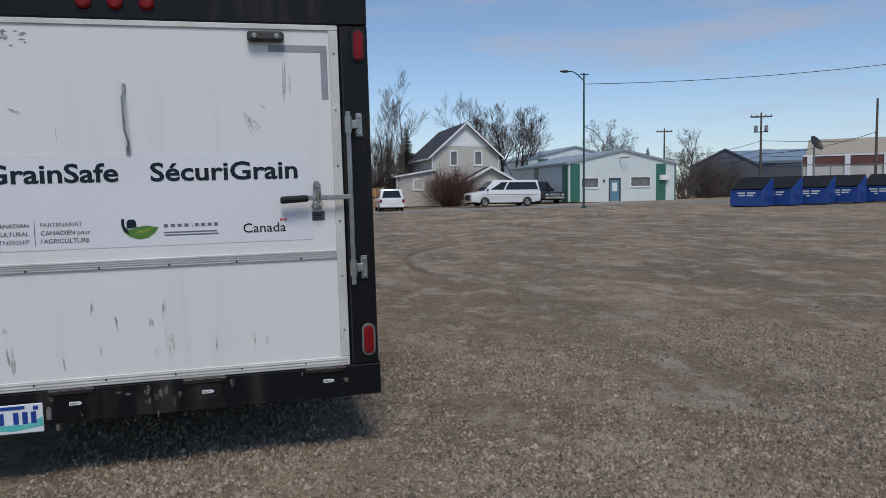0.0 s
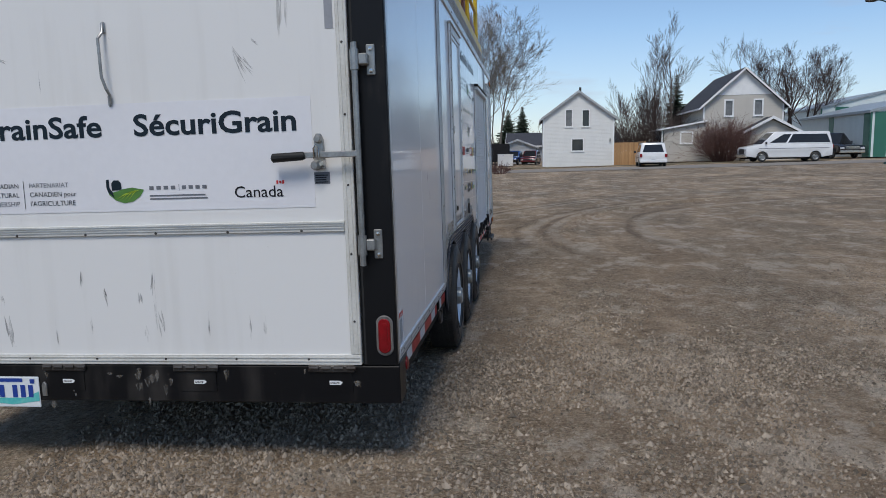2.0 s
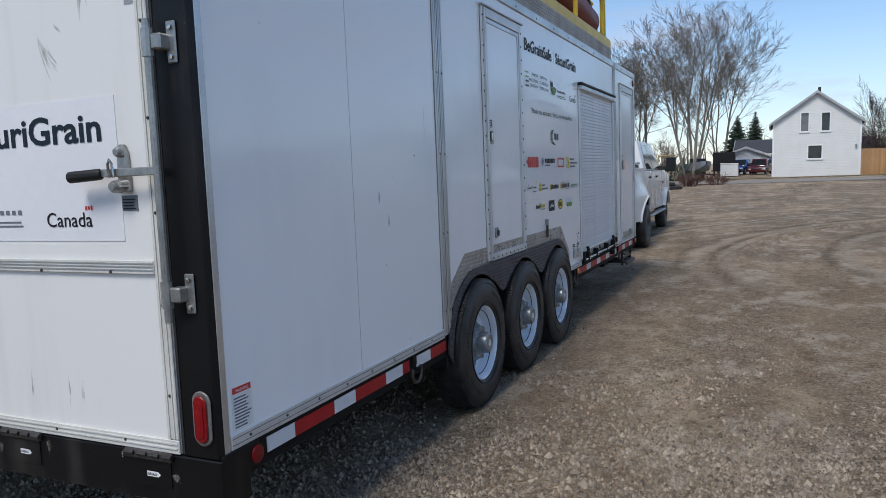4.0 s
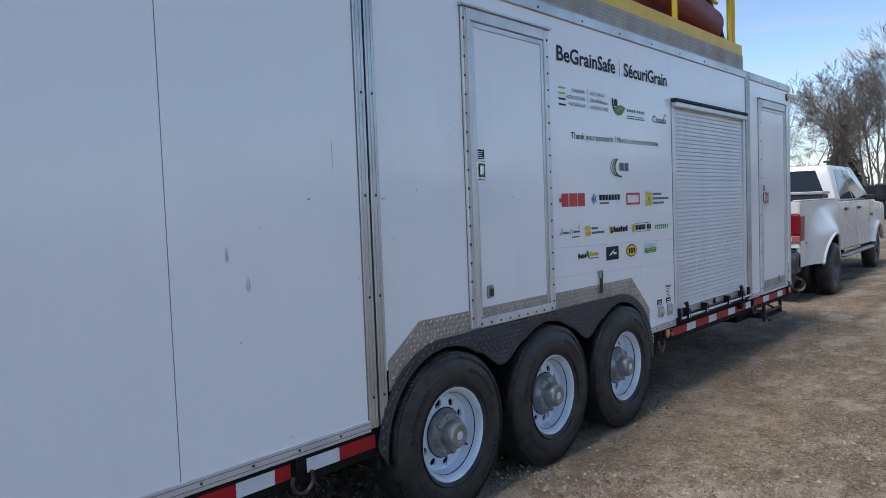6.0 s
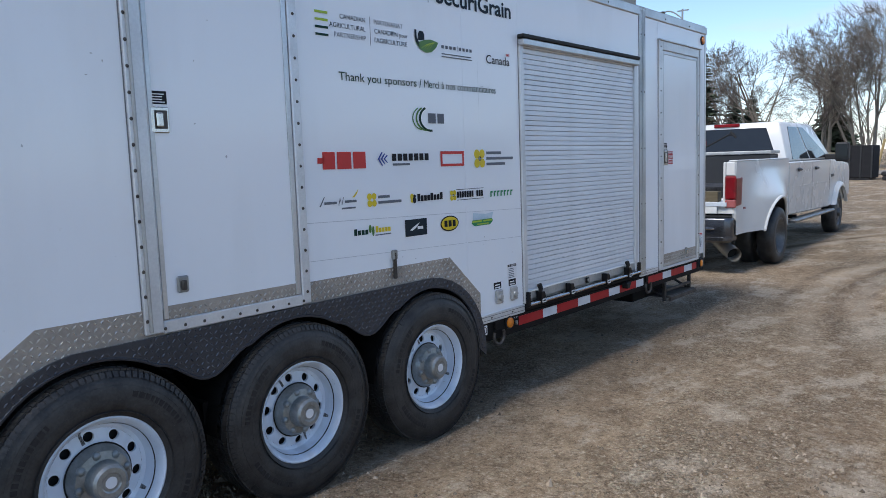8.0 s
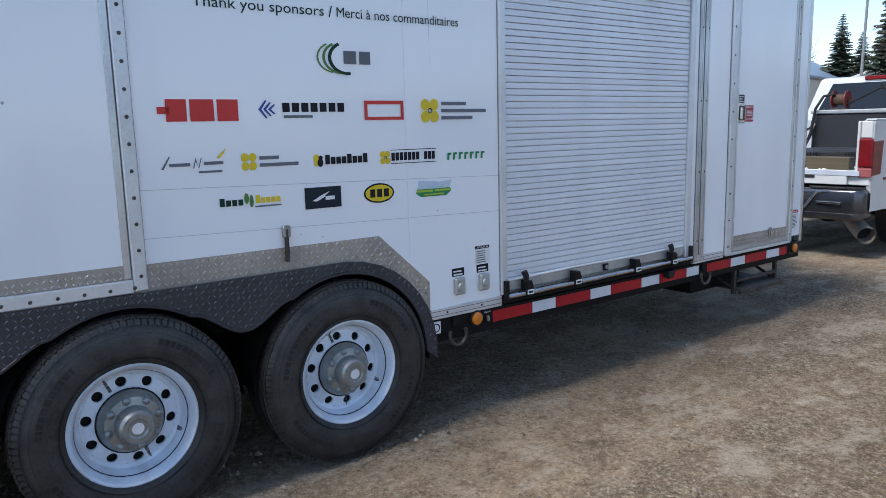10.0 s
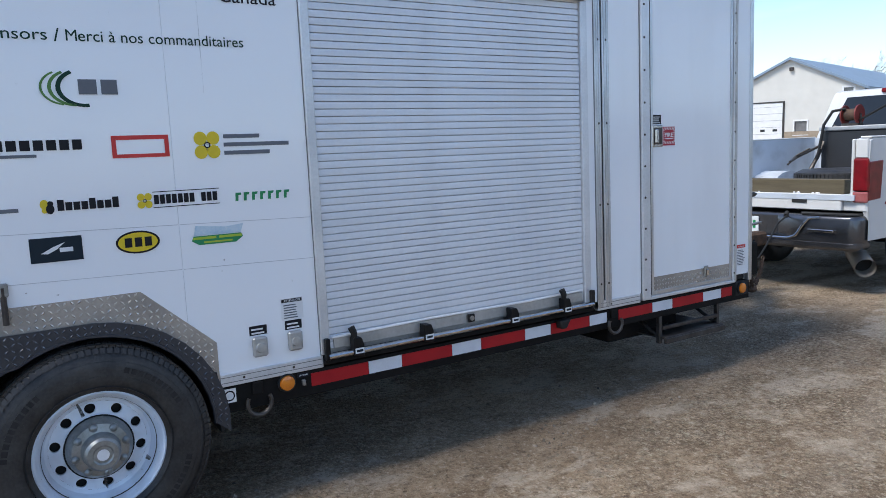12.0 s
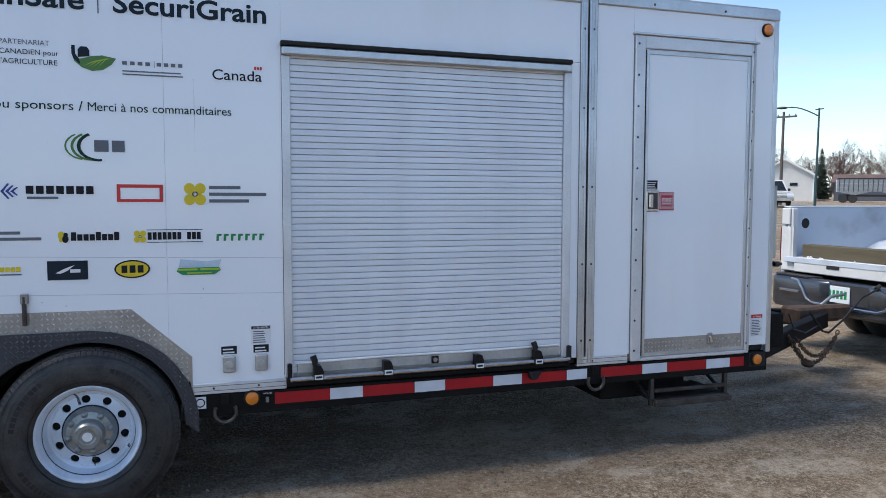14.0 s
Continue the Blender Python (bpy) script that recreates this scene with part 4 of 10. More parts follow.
# wavy black fender over the three wheels
HUBS = (6.585, 7.500, 8.415)
WHEEL_Z, R_IN = 0.408, 0.440
outer = [(6.10, 0.44)]
for k in range(0, 9):
    a = radians(172 - k * 9.2)
    outer.append((HUBS[0] + 0.495 * math.cos(a), WHEEL_Z + 0.485 * math.sin(a)))
for k in range(0, 10):
    a = radians(88 - k * 10.4)
    outer.append((HUBS[2] + 0.500 * math.cos(a), WHEEL_Z + 0.490 * math.sin(a)))
lower = [(HUBS[0] + R_IN * math.cos(radians(184 - 8 * k)), WHEEL_Z + R_IN * math.sin(radians(184 - 8 * k))) for k in range(12)]
for k in range(61):
    y = HUBS[0] + (HUBS[2] - HUBS[0]) * k / 60
    d = min(abs(y - h) for h in HUBS)
    rim_z = lambda q: WHEEL_Z + math.sqrt(R_IN * R_IN - q * q)
    blend = max(0.0, (d - 0.24) / (0.4575 - 0.24))
    lower.append((y, rim_z(min(d, 0.24)) + (0.676 - rim_z(0.24)) * (0.5 - 0.5 * math.cos(math.pi * blend)) if blend else rim_z(d)))
lower += [(HUBS[2] + R_IN * math.cos(radians(88 - 8 * k)), WHEEL_Z + R_IN * math.sin(radians(88 - 8 * k))) for k in range(12)]
FENDER = outer + lower[::-1]
fender = part("fender", Shape().prism(FENDER, SX + 0.004, SX + 0.016), TREAD_BLACK, trailer, "black tread-plate fender scalloped around three wheels")
tagged(part("chequer", lugs(Shape(), FENDER, SX + 0.016, pitch=0.0235, rise=0.0045, length=0.0105, width=0.0042), LOZENGE_BLACK, fender), kind="stuff")
lip = Shape().tube([(SX + 0.012, y, z) for y, z in lower], 0.008, 6)
part("rolled_edge", lip, TREAD_BLACK, fender, smooth=True)
well = Shape()
for h in HUBS:
    arc = [(h + (R_IN - 0.004) * math.cos(radians(180 - 9 * k)), WHEEL_Z + (R_IN - 0.004) * math.sin(radians(180 - 9 * k))) for k in range(21)]
    well.add([(x, y, z) for x in (SX + 0.004, SX - 0.40) for y, z in arc], [(k, k + 1, 22 + k, 21 + k) for k in range(20)])
part("wheel_well", well, CHASSIS, trailer)
# chequer plate above the fender, with its cut corners
PLATE = [(6.186, 0.70), (6.186, 0.842), (6.405, 0.997), (8.612, 0.992), (8.886, 0.742), (8.886, 0.575), (8.872, 0.560)] + [(HUBS[2] + 0.470 * math.cos(radians(20 + 7 * k)), WHEEL_Z + 0.470 * math.sin(radians(20 + 7 * k))) for k in range(10)] + [(HUBS[0] + 0.470 * math.cos(radians(90 + 7 * k)), WHEEL_Z + 0.470 * math.sin(radians(90 + 7 * k))) for k in range(8)]
plate = part("tread_plate", Shape().prism(PLATE, SX - 0.002, SX + 0.003), TREAD, trailer, "raised-lozenge aluminium tread plate")
tagged(part("chequer", lugs(Shape(), PLATE, SX + 0.003, pitch=0.0245, rise=0.0038, length=0.0110, width=0.0044), LOZENGE, plate), kind="stuff")
flap = Shape().prism([(8.862, 0.62), (8.875, 0.62), (8.905, 0.40), (8.89, 0.36), (8.872, 0.36)], SX - 0.16, SX + 0.006)
part("mud_flap", flap, RUBBER_BLACK, trailer, bevel=0.003)
part("mud_flap", Shape().prism([(6.105, 0.60), (6.118, 0.60), (6.122, 0.36), (6.10, 0.36)], SX - 0.25, SX - 0.005), RUBBER_BLACK, trailer, bevel=0.003)


def trailer_wheel(y, x=SX - 0.055, side=1, detail=True):
    """A tyre, white steel rim with hand holes, and a bolted hub cap."""
    c = (x, y, WHEEL_Z - 0.002)
    w = part("wheel", Shape().lathe([(-0.10 * side, 0.10), (-0.03 * side, 0.10), (-0.03 * side, 0.15), (-0.10 * side, 0.15)], c, closed=True, seg=24), CHASSIS, trailer)
    t = 0.1175
    prof = [(-0.08, 0.215), (-0.10, 0.235), (-t, 0.30), (-t + 0.004, 0.345), (-t + 0.018, 0.385), (-0.085, 0.403), (-0.06, 0.408), (0.06, 0.408), (0.085, 0.403), (t - 0.018, 0.385), (t - 0.004, 0.345), (t, 0.318), (t - 0.001, 0.300), (t, 0.292), (t - 0.004, 0.268), (t - 0.012, 0.245), (0.092, 0.232), (0.08, 0.215)]
    tyre = part("tyre", Shape().lathe([(a * side, r) for a, r in prof], c, seg=56), RUBBER, w, "worn black tyre dusty with gravel", smooth=True, angle=50)
    if not detail:
        part("rim", Shape().lathe([(0.06 * side, 0.228), (0.0, 0.19), (0.02 * side, 0.001)], c, seg=32), RIM_WHITE, w)
        return
    tread = Shape()
    for q, (u0, u1) in enumerate(((-0.090, -0.060), (-0.054, -0.022), (-0.016, 0.016), (0.022, 0.054), (0.060, 0.091))):
        for k in range(110):
            a = 2 * math.pi * (k + 0.5 * (q % 2)) / 110
            skew = 0.012 * (1 if q % 2 else -1)
            pts = []
            for rr in (0.402, 0.4115 if abs(u0 + u1) < 0.12 else 0.4095):
                for u, sk in ((u0, -skew), (u1, skew)):
                    for b in (0.004, 0.0525):
                        pts.append((c[0] + u * side, c[1] + rr * math.cos(a + b + sk), c[2] + rr * math.sin(a + b + sk)))
            tread.add(pts, [(4, 5, 7, 6), (0, 1, 5, 4), (2, 6, 7, 3), (0, 4, 6, 2), (1, 3, 7, 5)])
    shoulder = Shape()
    for k in range(100):
        a = 2 * math.pi * k / 100
        pts = []
        for u, rr in ((0.094, 0.401), (0.106, 0.381)):
            for b in (0.004, 0.050):
                for lift in (0.0, 0.0012):
                    pts.append((c[0] + (u + lift) * side, c[1] + (rr + lift * 0.5) * math.cos(a + b), c[2] + (rr + lift * 0.5) * math.sin(a + b)))
        shoulder.add(pts, [(1, 3, 7, 5), (0, 1, 5, 4), (2, 6, 7, 3), (0, 2, 3, 1), (4, 5, 7, 6)])
    # worn raised lettering and shields on the sidewall, too scuffed to read
    relief = Shape()
    rs = random.Random(int(y * 100))
    for start, run in ((0.45, 0.75), (2.2, 0.8), (3.6, 0.75), (5.3, 0.7)):
        a = start
        while a < start + run:
            wide = rs.uniform(0.035, 0.075)
            pts = [(c[0] + (t - 0.003 + up) * side, c[1] + rr * math.cos(a + b), c[2] + rr * math.sin(a + b)) for rr in (0.312, 0.334) for b in (0.0, wide) for up in (0.0, 0.0036)]
            relief.add(pts, [(1, 3, 7, 5), (0, 1, 5, 4), (2, 6, 7, 3), (0, 2, 3, 1), (4, 5, 7, 6)])
            a += wide + 0.022
    tagged(part("sidewall_relief", relief, RUBBER_RING, tyre), kind="stuff")
    tagged(part("tread", tread, RUBBER, w), kind="stuff")
    tagged(part("shoulder", shoulder, RUBBER, w), kind="stuff")
    # rim barrel and flange
    o = 0.095
    rim = Shape().lathe([((o - 0.02) * side, 0.214), ((o - 0.002) * side, 0.222), ((o + 0.004) * side, 0.230), (o * side, 0.236), ((o - 0.014) * side, 0.234)], c, seg=48)
    rim.lathe([((o - 0.002) * side, 0.222), ((o - 0.024) * side, 0.210), ((o - 0.030) * side, 0.206), ((o - 0.062) * side, 0.196), ((o - 0.078) * side, 0.190), ((o - 0.085) * side, 0.176)], c, seg=48)
    # wheel disc with ten hand holes: rings of quads around each hole
    # black ring around the hub: the shade there as a dark surface
    part("hub_gap", Shape().lathe([((o - 0.066) * side, 0.127), ((o - 0.066) * side, 0.119)], c, seg=40), GAP, w)
    n = 10
    disc_prof = lambda r: (o - 0.085 + 0.012 * min(1, max(0, (0.176 - r) / 0.05))) * side
    holes = Shape()
    for k in range(n):
        m0 = 2 * math.pi * (k + 0.5) / n + 0.12
        ring_in, ring_out = [], []
        for j in range(16):
            b = 2 * math.pi * j / 16
            hr, ha = 0.153 + 0.019 * math.sin(b), 0.132 * math.cos(b)
            ring_in.append((hr, m0 + ha))
            sq = max(abs(math.sin(b)), abs(math.cos(b)))
            ring_out.append((0.150 + 0.026 * math.sin(b) / sq, m0 + math.pi / n * math.cos(b) / sq))
        pt = lambda r, a, d=0.0: (c[0] + disc_prof(r) - d * side, c[1] + r * math.cos(a), c[2] + r * math.sin(a))
        vs = [pt(*q) for q in ring_in] + [pt(*q) for q in ring_out] + [pt(*q, 0.012) for q in ring_in]
        holes.add(vs, [(j, (j + 1) % 16, 16 + (j + 1) % 16, 16 + j) for j in range(16)] + [(j, 32 + j, 32 + (j + 1) % 16, (j + 1) % 16) for j in range(16)])
    holes.lathe([(disc_prof(0.124), 0.124), ((o - 0.070) * side, 0.10), ((o - 0.070) * side, 0.06)], c, seg=40)
    rim.add(holes.v, holes.f)
    part("rim", rim, RIM_WHITE, w, "white-painted steel rim with ten hand holes and grime", smooth=True, angle=40)
    for q in (0.255, 0.298, 0.352, 0.372):
        part("sidewall_ring", Shape().lathe([((t - 0.016 if q > 0.34 else t - 0.010) * side, q - 0.003), ((t - 0.004 if q < 0.34 else t - 0.006 - (q - 0.345) * 0.5) * side + 0.004 * side, q), ((t - 0.022 if q > 0.34 else t - 0.010) * side, q + 0.004)], c, seg=56), RUBBER_RING, tyre)
    part("rim_groove", Shape().lathe([((o - 0.0295) * side, 0.2045), ((o - 0.0345) * side, 0.2025)], c, seg=48), GAP, w)
    stain = Shape()
    for a, r0, r1, wd in ((1.75 + 0.4 * rs.random(), 0.135, 0.212, 0.05), (4.1 + rs.random(), 0.13, 0.18, 0.06), (5.5 + 0.4 * rs.random(), 0.185, 0.212, 0.05)):
        stain.add([(c[0] + (disc_prof(rr) / side + 0.0022 + (0.0 if rr < 0.178 else (rr - 0.178) * 1.45)) * side, c[1] + rr * math.cos(a + b), c[2] + rr * math.sin(a + b)) for rr, b in ((r0, -wd), (r0, wd), (0.5 * (r0 + r1), wd * 0.5), (r1, wd * 0.2), (r1, -wd * 0.3), (0.5 * (r0 + r1), -wd * 0.7))], [(0, 1, 2, 3, 4, 5)])
    tagged(part("rust_streak", stain, RIM_RUST, w), kind="stuff")
    part("rim_back", Shape().lathe([((o - 0.115) * side, 0.20), ((o - 0.115) * side, 0.001)], c, seg=24), GAP, w)
    cap = Shape().lathe([((o - 0.078) * side, 0.122), ((o - 0.056) * side, 0.120), ((o - 0.046) * side, 0.114), ((o - 0.026) * side, 0.102), ((o - 0.020) * side, 0.072), ((o + 0.030) * side, 0.064), ((o + 0.040) * side, 0.055), ((o + 0.040) * side, 0.038), ((o + 0.036) * side, 0.032), ((o + 0.036) * side, 0.0005)], c, seg=36)
    part("hub_cap", cap, HUB, w, "dull chromed hub cap with a round centre badge", smooth=True, angle=30)
    nuts = Shape()
    for k in range(8):
        a = 2 * math.pi * k / 8 + 0.2
        nuts.ball((c[0] + (o - 0.030) * side, c[1] + 0.092 * math.cos(a), c[2] + 0.092 * math.sin(a)), 0.018, 8, 6)
    tagged(part("lug_cover", nuts, HUB, w, smooth=True), kind="stuff")
    part("badge", Shape().disc((c[0] + (o + 0.0375) * side, c[1], c[2]), 0.022), LABEL_WHITE, w)


for h in HUBS:
    trailer_wheel(h)
    trailer_wheel(h, LX + 0.12, -1, False)
for h in HUBS:
    part("axle", Shape().tube([(LX + 0.15, h, WHEEL_Z - 0.002), (SX - 0.12, h, WHEEL_Z - 0.002)], 0.045, 10), CHASSIS, trailer)

# chassis: side rails, cross members, and what hangs on them
for x in (SX - 0.075, LX):
    tbox("chassis_rail", x, x + 0.072, 4.30, 6.12, 0.43, 0.546, CHASSIS, bevel=0.004)
    tbox("chassis_rail", x, x + 0.072, 8.87, FY - 0.01, 0.43, 0.546, CHASSIS, bevel=0.004)
for k in range(10):
    tbox("cross_member", LX + 0.08, SX - 0.08, 4.6 + 0.82 * k, 4.65 + 0.82 * k, 0.44, 0.545, CHASSIS)
for x in (-1.5, -0.05):
    tbox("main_beam", x, x + 0.08, 4.3, FY + 0.3, 0.36, 0.52, CHASSIS)
part("under_floor", Shape().box(LX + 0.02, SX - 0.02, 4.3, 6.10, 0.547, 0.556).box(LX + 0.45, SX - 0.45, 6.10, 8.88, 0.547, 0.556).box(LX + 0.02, SX - 0.02, 8.88, FY - 0.02, 0.547, 0.556), CHASSIS, trailer)


def tape(y, end, start_red):
    """Reflective tape in red and white lengths along the chassis rail."""
    red = start_red
    while y < end - 0.02:
        y1 = min(end, y + (0.285 if red else 0.178))
        tbox("reflective_strip", SX - 0.004, SX - 0.0005, y, y1 - 0.003, 0.470, 0.529, TAPE_RED if red else TAPE_WHITE)
        y, red = y1, not red


tape(4.44, 5.62, False)
tape(5.70, 6.09, False)
tape(9.285, 11.095, True)
tape(11.185, 12.22, True)


def d_ring(y):
    b = tbox("tie_ring_plate", SX - 0.003, SX + 0.012, y - 0.022, y + 0.022, 0.490, 0.545, CHASSIS, bevel=0.004)
    pts = [(SX + 0.02, y + 0.052 * math.cos(radians(150 + 240 * k / 14)), 0.455 + 0.052 * math.sin(radians(150 + 240 * k / 14))) for k in range(15)]
    part("ring", Shape().tube(pts, 0.0095, 8), DARK_STEEL, b, "worn steel tie-down ring", smooth=True)


for y in (5.66, 9.04, 11.14):
    d_ring(y)


def round_lamp(y, z, material, r=0.034, plate=True):
    g = part("marker_lamp", Shape().lathe([(0, r + 0.008), (0.010, r + 0.007), (0.012, r)], (SX - 0.001, y, z), seg=24), RUBBER_BLACK, trailer)
    part("lens", Shape().lathe([(0.006, r), (0.018, r * 0.93), (0.022, r * 0.5), (0.023, 0.0005)], (SX, y, z), seg=24), material, g, smooth=True)


round_lamp(9.17, 0.512, LAMP_AMBER)
round_lamp(12.31, 0.508, LAMP_AMBER)
round_lamp(12.325, 2.585, LAMP_AMBER)
round_lamp(4.365, 0.495, LAMP_RED)
tbox("lamp_block", SX - 0.02, SX - 0.002, 12.255, 12.39, 0.455, 0.552, RUBBER_BLACK, bevel=0.004)
# small labels and switch on the chassis behind the wheels
tbox("round_sticker", SX - 0.003, SX - 0.0005, 8.892, 8.948, 0.475, 0.535, LABEL_WHITE)
part("sticker_ring", Mark("side", SX + 0.001).arc(8.92, 0.505, 0.017, 0.006, 0, 360, 20), INK_BLACK, trailer)
tbox("ground_plate", SX - 0.003, SX - 0.0005, 9.222, 9.274, 0.520, 0.542, INK_BLACK)
part("ground_words", Mark("side", SX + 0.001).words("GROUND", 9.248, 0.527, width=0.042, align="CENTER"), LABEL_WHITE, trailer)
tbox("toggle_switch", SX - 0.002, SX + 0.016, 9.238, 9.254, 0.485, 0.512, STEEL, bevel=0.003)

# side entry door
door = tbox("side_door", SX - 0.025, SX + 0.004, 6.868, 7.545, 0.985, 2.488, WHITE_PANEL, label="tall white flush access door in an aluminium frame", bevel=0.002)
for nm, a in (("door_frame", (6.790, 6.866, 0.90, 2.552)), ("door_frame", (7.547, 7.597, 0.90, 2.552)), ("door_frame", (6.866, 7.547, 2.490, 2.552)), ("door_frame", (6.866, 7.547, 0.895, 0.945))):
    tbox(nm, SX - 0.02, SX + 0.016, *a, ALU_BRIGHT, door, bevel=0.004)
tbox("inner_trim", SX, SX + 0.010, 6.872, 6.892, 0.95, 2.486, ALU, door, bevel=0.002)
tbox("inner_trim", SX, SX + 0.010, 7.518, 7.543, 0.95, 2.486, ALU, door, bevel=0.002)
tbox("inner_trim", SX, SX + 0.010, 6.892, 7.518, 2.458, 2.486, ALU, door, bevel=0.002)
tbox("drip_cap", SX, SX + 0.030, 6.775, 7.612, 2.552, 2.566, ALU, door, bevel=0.003)
kick = [(6.892, 0.948), (7.518, 0.948), (7.518, 1.000), (6.892, 1.000)]
k1 = part("kick_plate", Shape().prism(kick, SX + 0.002, SX + 0.006), TREAD, door)
lz = lugs(Shape(), kick, SX + 0.006, pitch=0.0225, rise=0.0035, length=0.0100, width=0.0042)
k1["label"] = "strip of tread plate across the foot of the door"
tagged(part("kick_chequer", lz, LOZENGE, door), kind="stuff")
hinge = Shape().tube([(SX + 0.018, 6.812, 0.91), (SX + 0.018, 6.812, 2.545)], 0.008, 8)
part("piano_hinge", hinge, ALU_DULL, door, smooth=True)
for k in range(17):
    for y in (6.800, 7.575):
        part("rivet", Shape().lathe([(0, 0.0075), (0.004, 0.005), (0.0045, 0.0002)], (SX + 0.016, y, 0.955 + 0.096 * k), seg=8), DARK_STEEL, door)
for k in range(9):
    part("rivet", Shape().lathe([(0, 0.007), (0.004, 0.005), (0.0045, 0.0002)], (SX + 0.016, 6.87 + 0.085 * k, 0.915), seg=8), DARK_STEEL, door)


def flush_lock(parent, y0, y1, z0, z1, face=SX + 0.004):
    """Chromed paddle lock in a dished plate."""
    a = tbox("lock_plate", face, face + 0.008, y0, y1, z0, z1, CHROME, parent, bevel=0.006)
    tbox("lock_dish", face + 0.008, face + 0.0095, y0 + 0.014, y1 - 0.010, z0 + 0.016, z1 - 0.014, DARK_STEEL, parent)
    tbox("paddle", face + 0.009, face + 0.020, y0 + 0.018, y0 + 0.048, z0 + 0.022, z1 - 0.022, CHROME, parent, bevel=0.006)
    return a


flush_lock(door, 6.880, 6.955, 1.672, 1.772)
tbox("lock_label", SX + 0.004, SX + 0.0055, 6.876, 6.952, 1.782, 1.832, INK_BLACK, door)
part("label_lines", Mark("side", SX + 0.0065).lines(6.882, 6.946, 1.788, 1.828, 4, 0.4), LABEL_WHITE, door)
hasp = tbox("hasp", SX + 0.004, SX + 0.018, 6.935, 6.985, 1.045, 1.112, STEEL, door, bevel=0.006)
tbox("hasp_tongue", SX + 0.018, SX + 0.030, 6.948, 6.970, 1.055, 1.095, DARK_STEEL, door, bevel=0.004)
# bolt holder on the tread plate
part("pin_holder", Shape().tube([(SX + 0.014, 8.158, 0.935), (SX + 0.014, 8.158, 1.07)], 0.010, 8), DARK_STEEL, trailer, smooth=True)
part("pin_bracket", Shape().box(SX, SX + 0.022, 8.142, 8.176, 1.035, 1.085), STEEL, trailer, bevel=0.005)

# roller shutter
shutter = tbox("roller_shutter", SX - 0.03, SX - 0.018, 9.34, 10.965, 0.60, 2.335, ALU_DULL, label="grey slatted aluminium roller shutter, closed")
for y0, y1 in ((9.337, 9.378), (10.915, 10.962)):
    tbox("guide_rail", SX - 0.02, SX + 0.016, y0, y1, 0.605, 2.243, ALU_BRIGHT, shutter, bevel=0.003)
pitch = 0.0322
slat_profile = [(-0.016, 0.0), (-0.0015, 0.0), (-0.0003, 0.0022), (0.0, 0.014), (-0.0006, 0.0280), (-0.003, 0.0300), (-0.016, 0.0300)]
slat_mesh = None
for k in range(51):
    if slat_mesh is None:
        s = Shape().prism([(x, z) for x, z in slat_profile], 9.38, 10.913, "y")
        slat_mesh = mesh_of("slat", s, SLAT)
    ob = new("slat", slat_mesh)
    ob.parent = shutter
    ob.location = Vector((SX, 0, 0.625 + pitch * k)) - OFFSET[trailer]
hood = tbox("shutter_hood", SX, SX + 0.045, 9.338, 10.945, 2.244, 2.286, ALU, shutter, bevel=0.006)
tbox("hood_seal", SX, SX + 0.050, 9.330, 10.950, 2.288, 2.312, RUBBER_BLACK, shutter, bevel=0.005)
part("bottom_bar", Shape().box(SX - 0.012, SX + 0.006, 9.40, 10.905, 0.622, 0.676), ALU_DULL, shutter, bevel=0.003)
part("seal_edge", Shape().tube([(SX + 0.008, 9.39, 0.676), (SX + 0.010, 9.9, 0.684), (SX + 0.010, 10.5, 0.680), (SX + 0.008, 10.90, 0.686)], 0.006, 6), LABEL_WHITE, shutter)
part("lock_bar", Shape().tube([(SX + 0.034, 9.36, 0.598), (SX + 0.034, 10.955, 0.604)], 0.0135, 10), CHROME, trailer, "long polished locking bar across the shutter foot", smooth=True)
tbox("bar_shelf", SX - 0.01, SX + 0.025, 9.345, 10.965, 0.560, 0.584, CHASSIS, bevel=0.004)
for y in (9.348, 10.945):
    tbox("bar_bracket", SX, SX + 0.040, y, y + 0.022, 0.580, 0.680, BLACK, bevel=0.003)
for y, handle in ((9.50, True), (9.87, False), (10.39, False), (10.75, True)):
    clip = part("bar_clamp", Shape().prism([(y - 0.022, 0.585), (y + 0.030, 0.577), (y + 0.030, 0.632), (y + 0.018, 0.664), (y - 0.022, 0.668)], SX + 0.006, SX + 0.054), BLACK, trailer, bevel=0.004)
    tbox("clamp_label", SX + 0.0545, SX + 0.056, y - 0.018, y + 0.026, 0.593, 0.618, LABEL_WHITE, clip)
    part("clamp_words", Mark("side", SX + 0.0570).rect(y - 0.012, y + 0.020, 0.600, 0.611), INK_NAVY, clip)
    if handle:
        part("clamp_lever", Shape().tube([(SX + 0.036, y - 0.012, 0.660), (SX + 0.040, y - 0.014, 0.688), (SX + 0.034, y - 0.024, 0.715)], [0.012, 0.016, 0.017], 8), RUBBER_BLACK, clip, smooth=True)
part("socket", Shape().box(SX + 0.006, SX + 0.020, 10.125, 10.165, 0.628, 0.668), BLACK, trailer, bevel=0.004)
part("socket_eye", Shape().lathe([(0, 0.013), (0.006, 0.011), (0.006, 0.0002)], (SX + 0.020, 10.145, 0.648), seg=12), STEEL, trailer)
part("rail_handle", Shape().prism([(10.70, 0.545), (10.78, 0.55), (10.75, 0.50), (10.71, 0.50)], SX, SX + 0.05), RUBBER_BLACK, trailer, bevel=0.006)

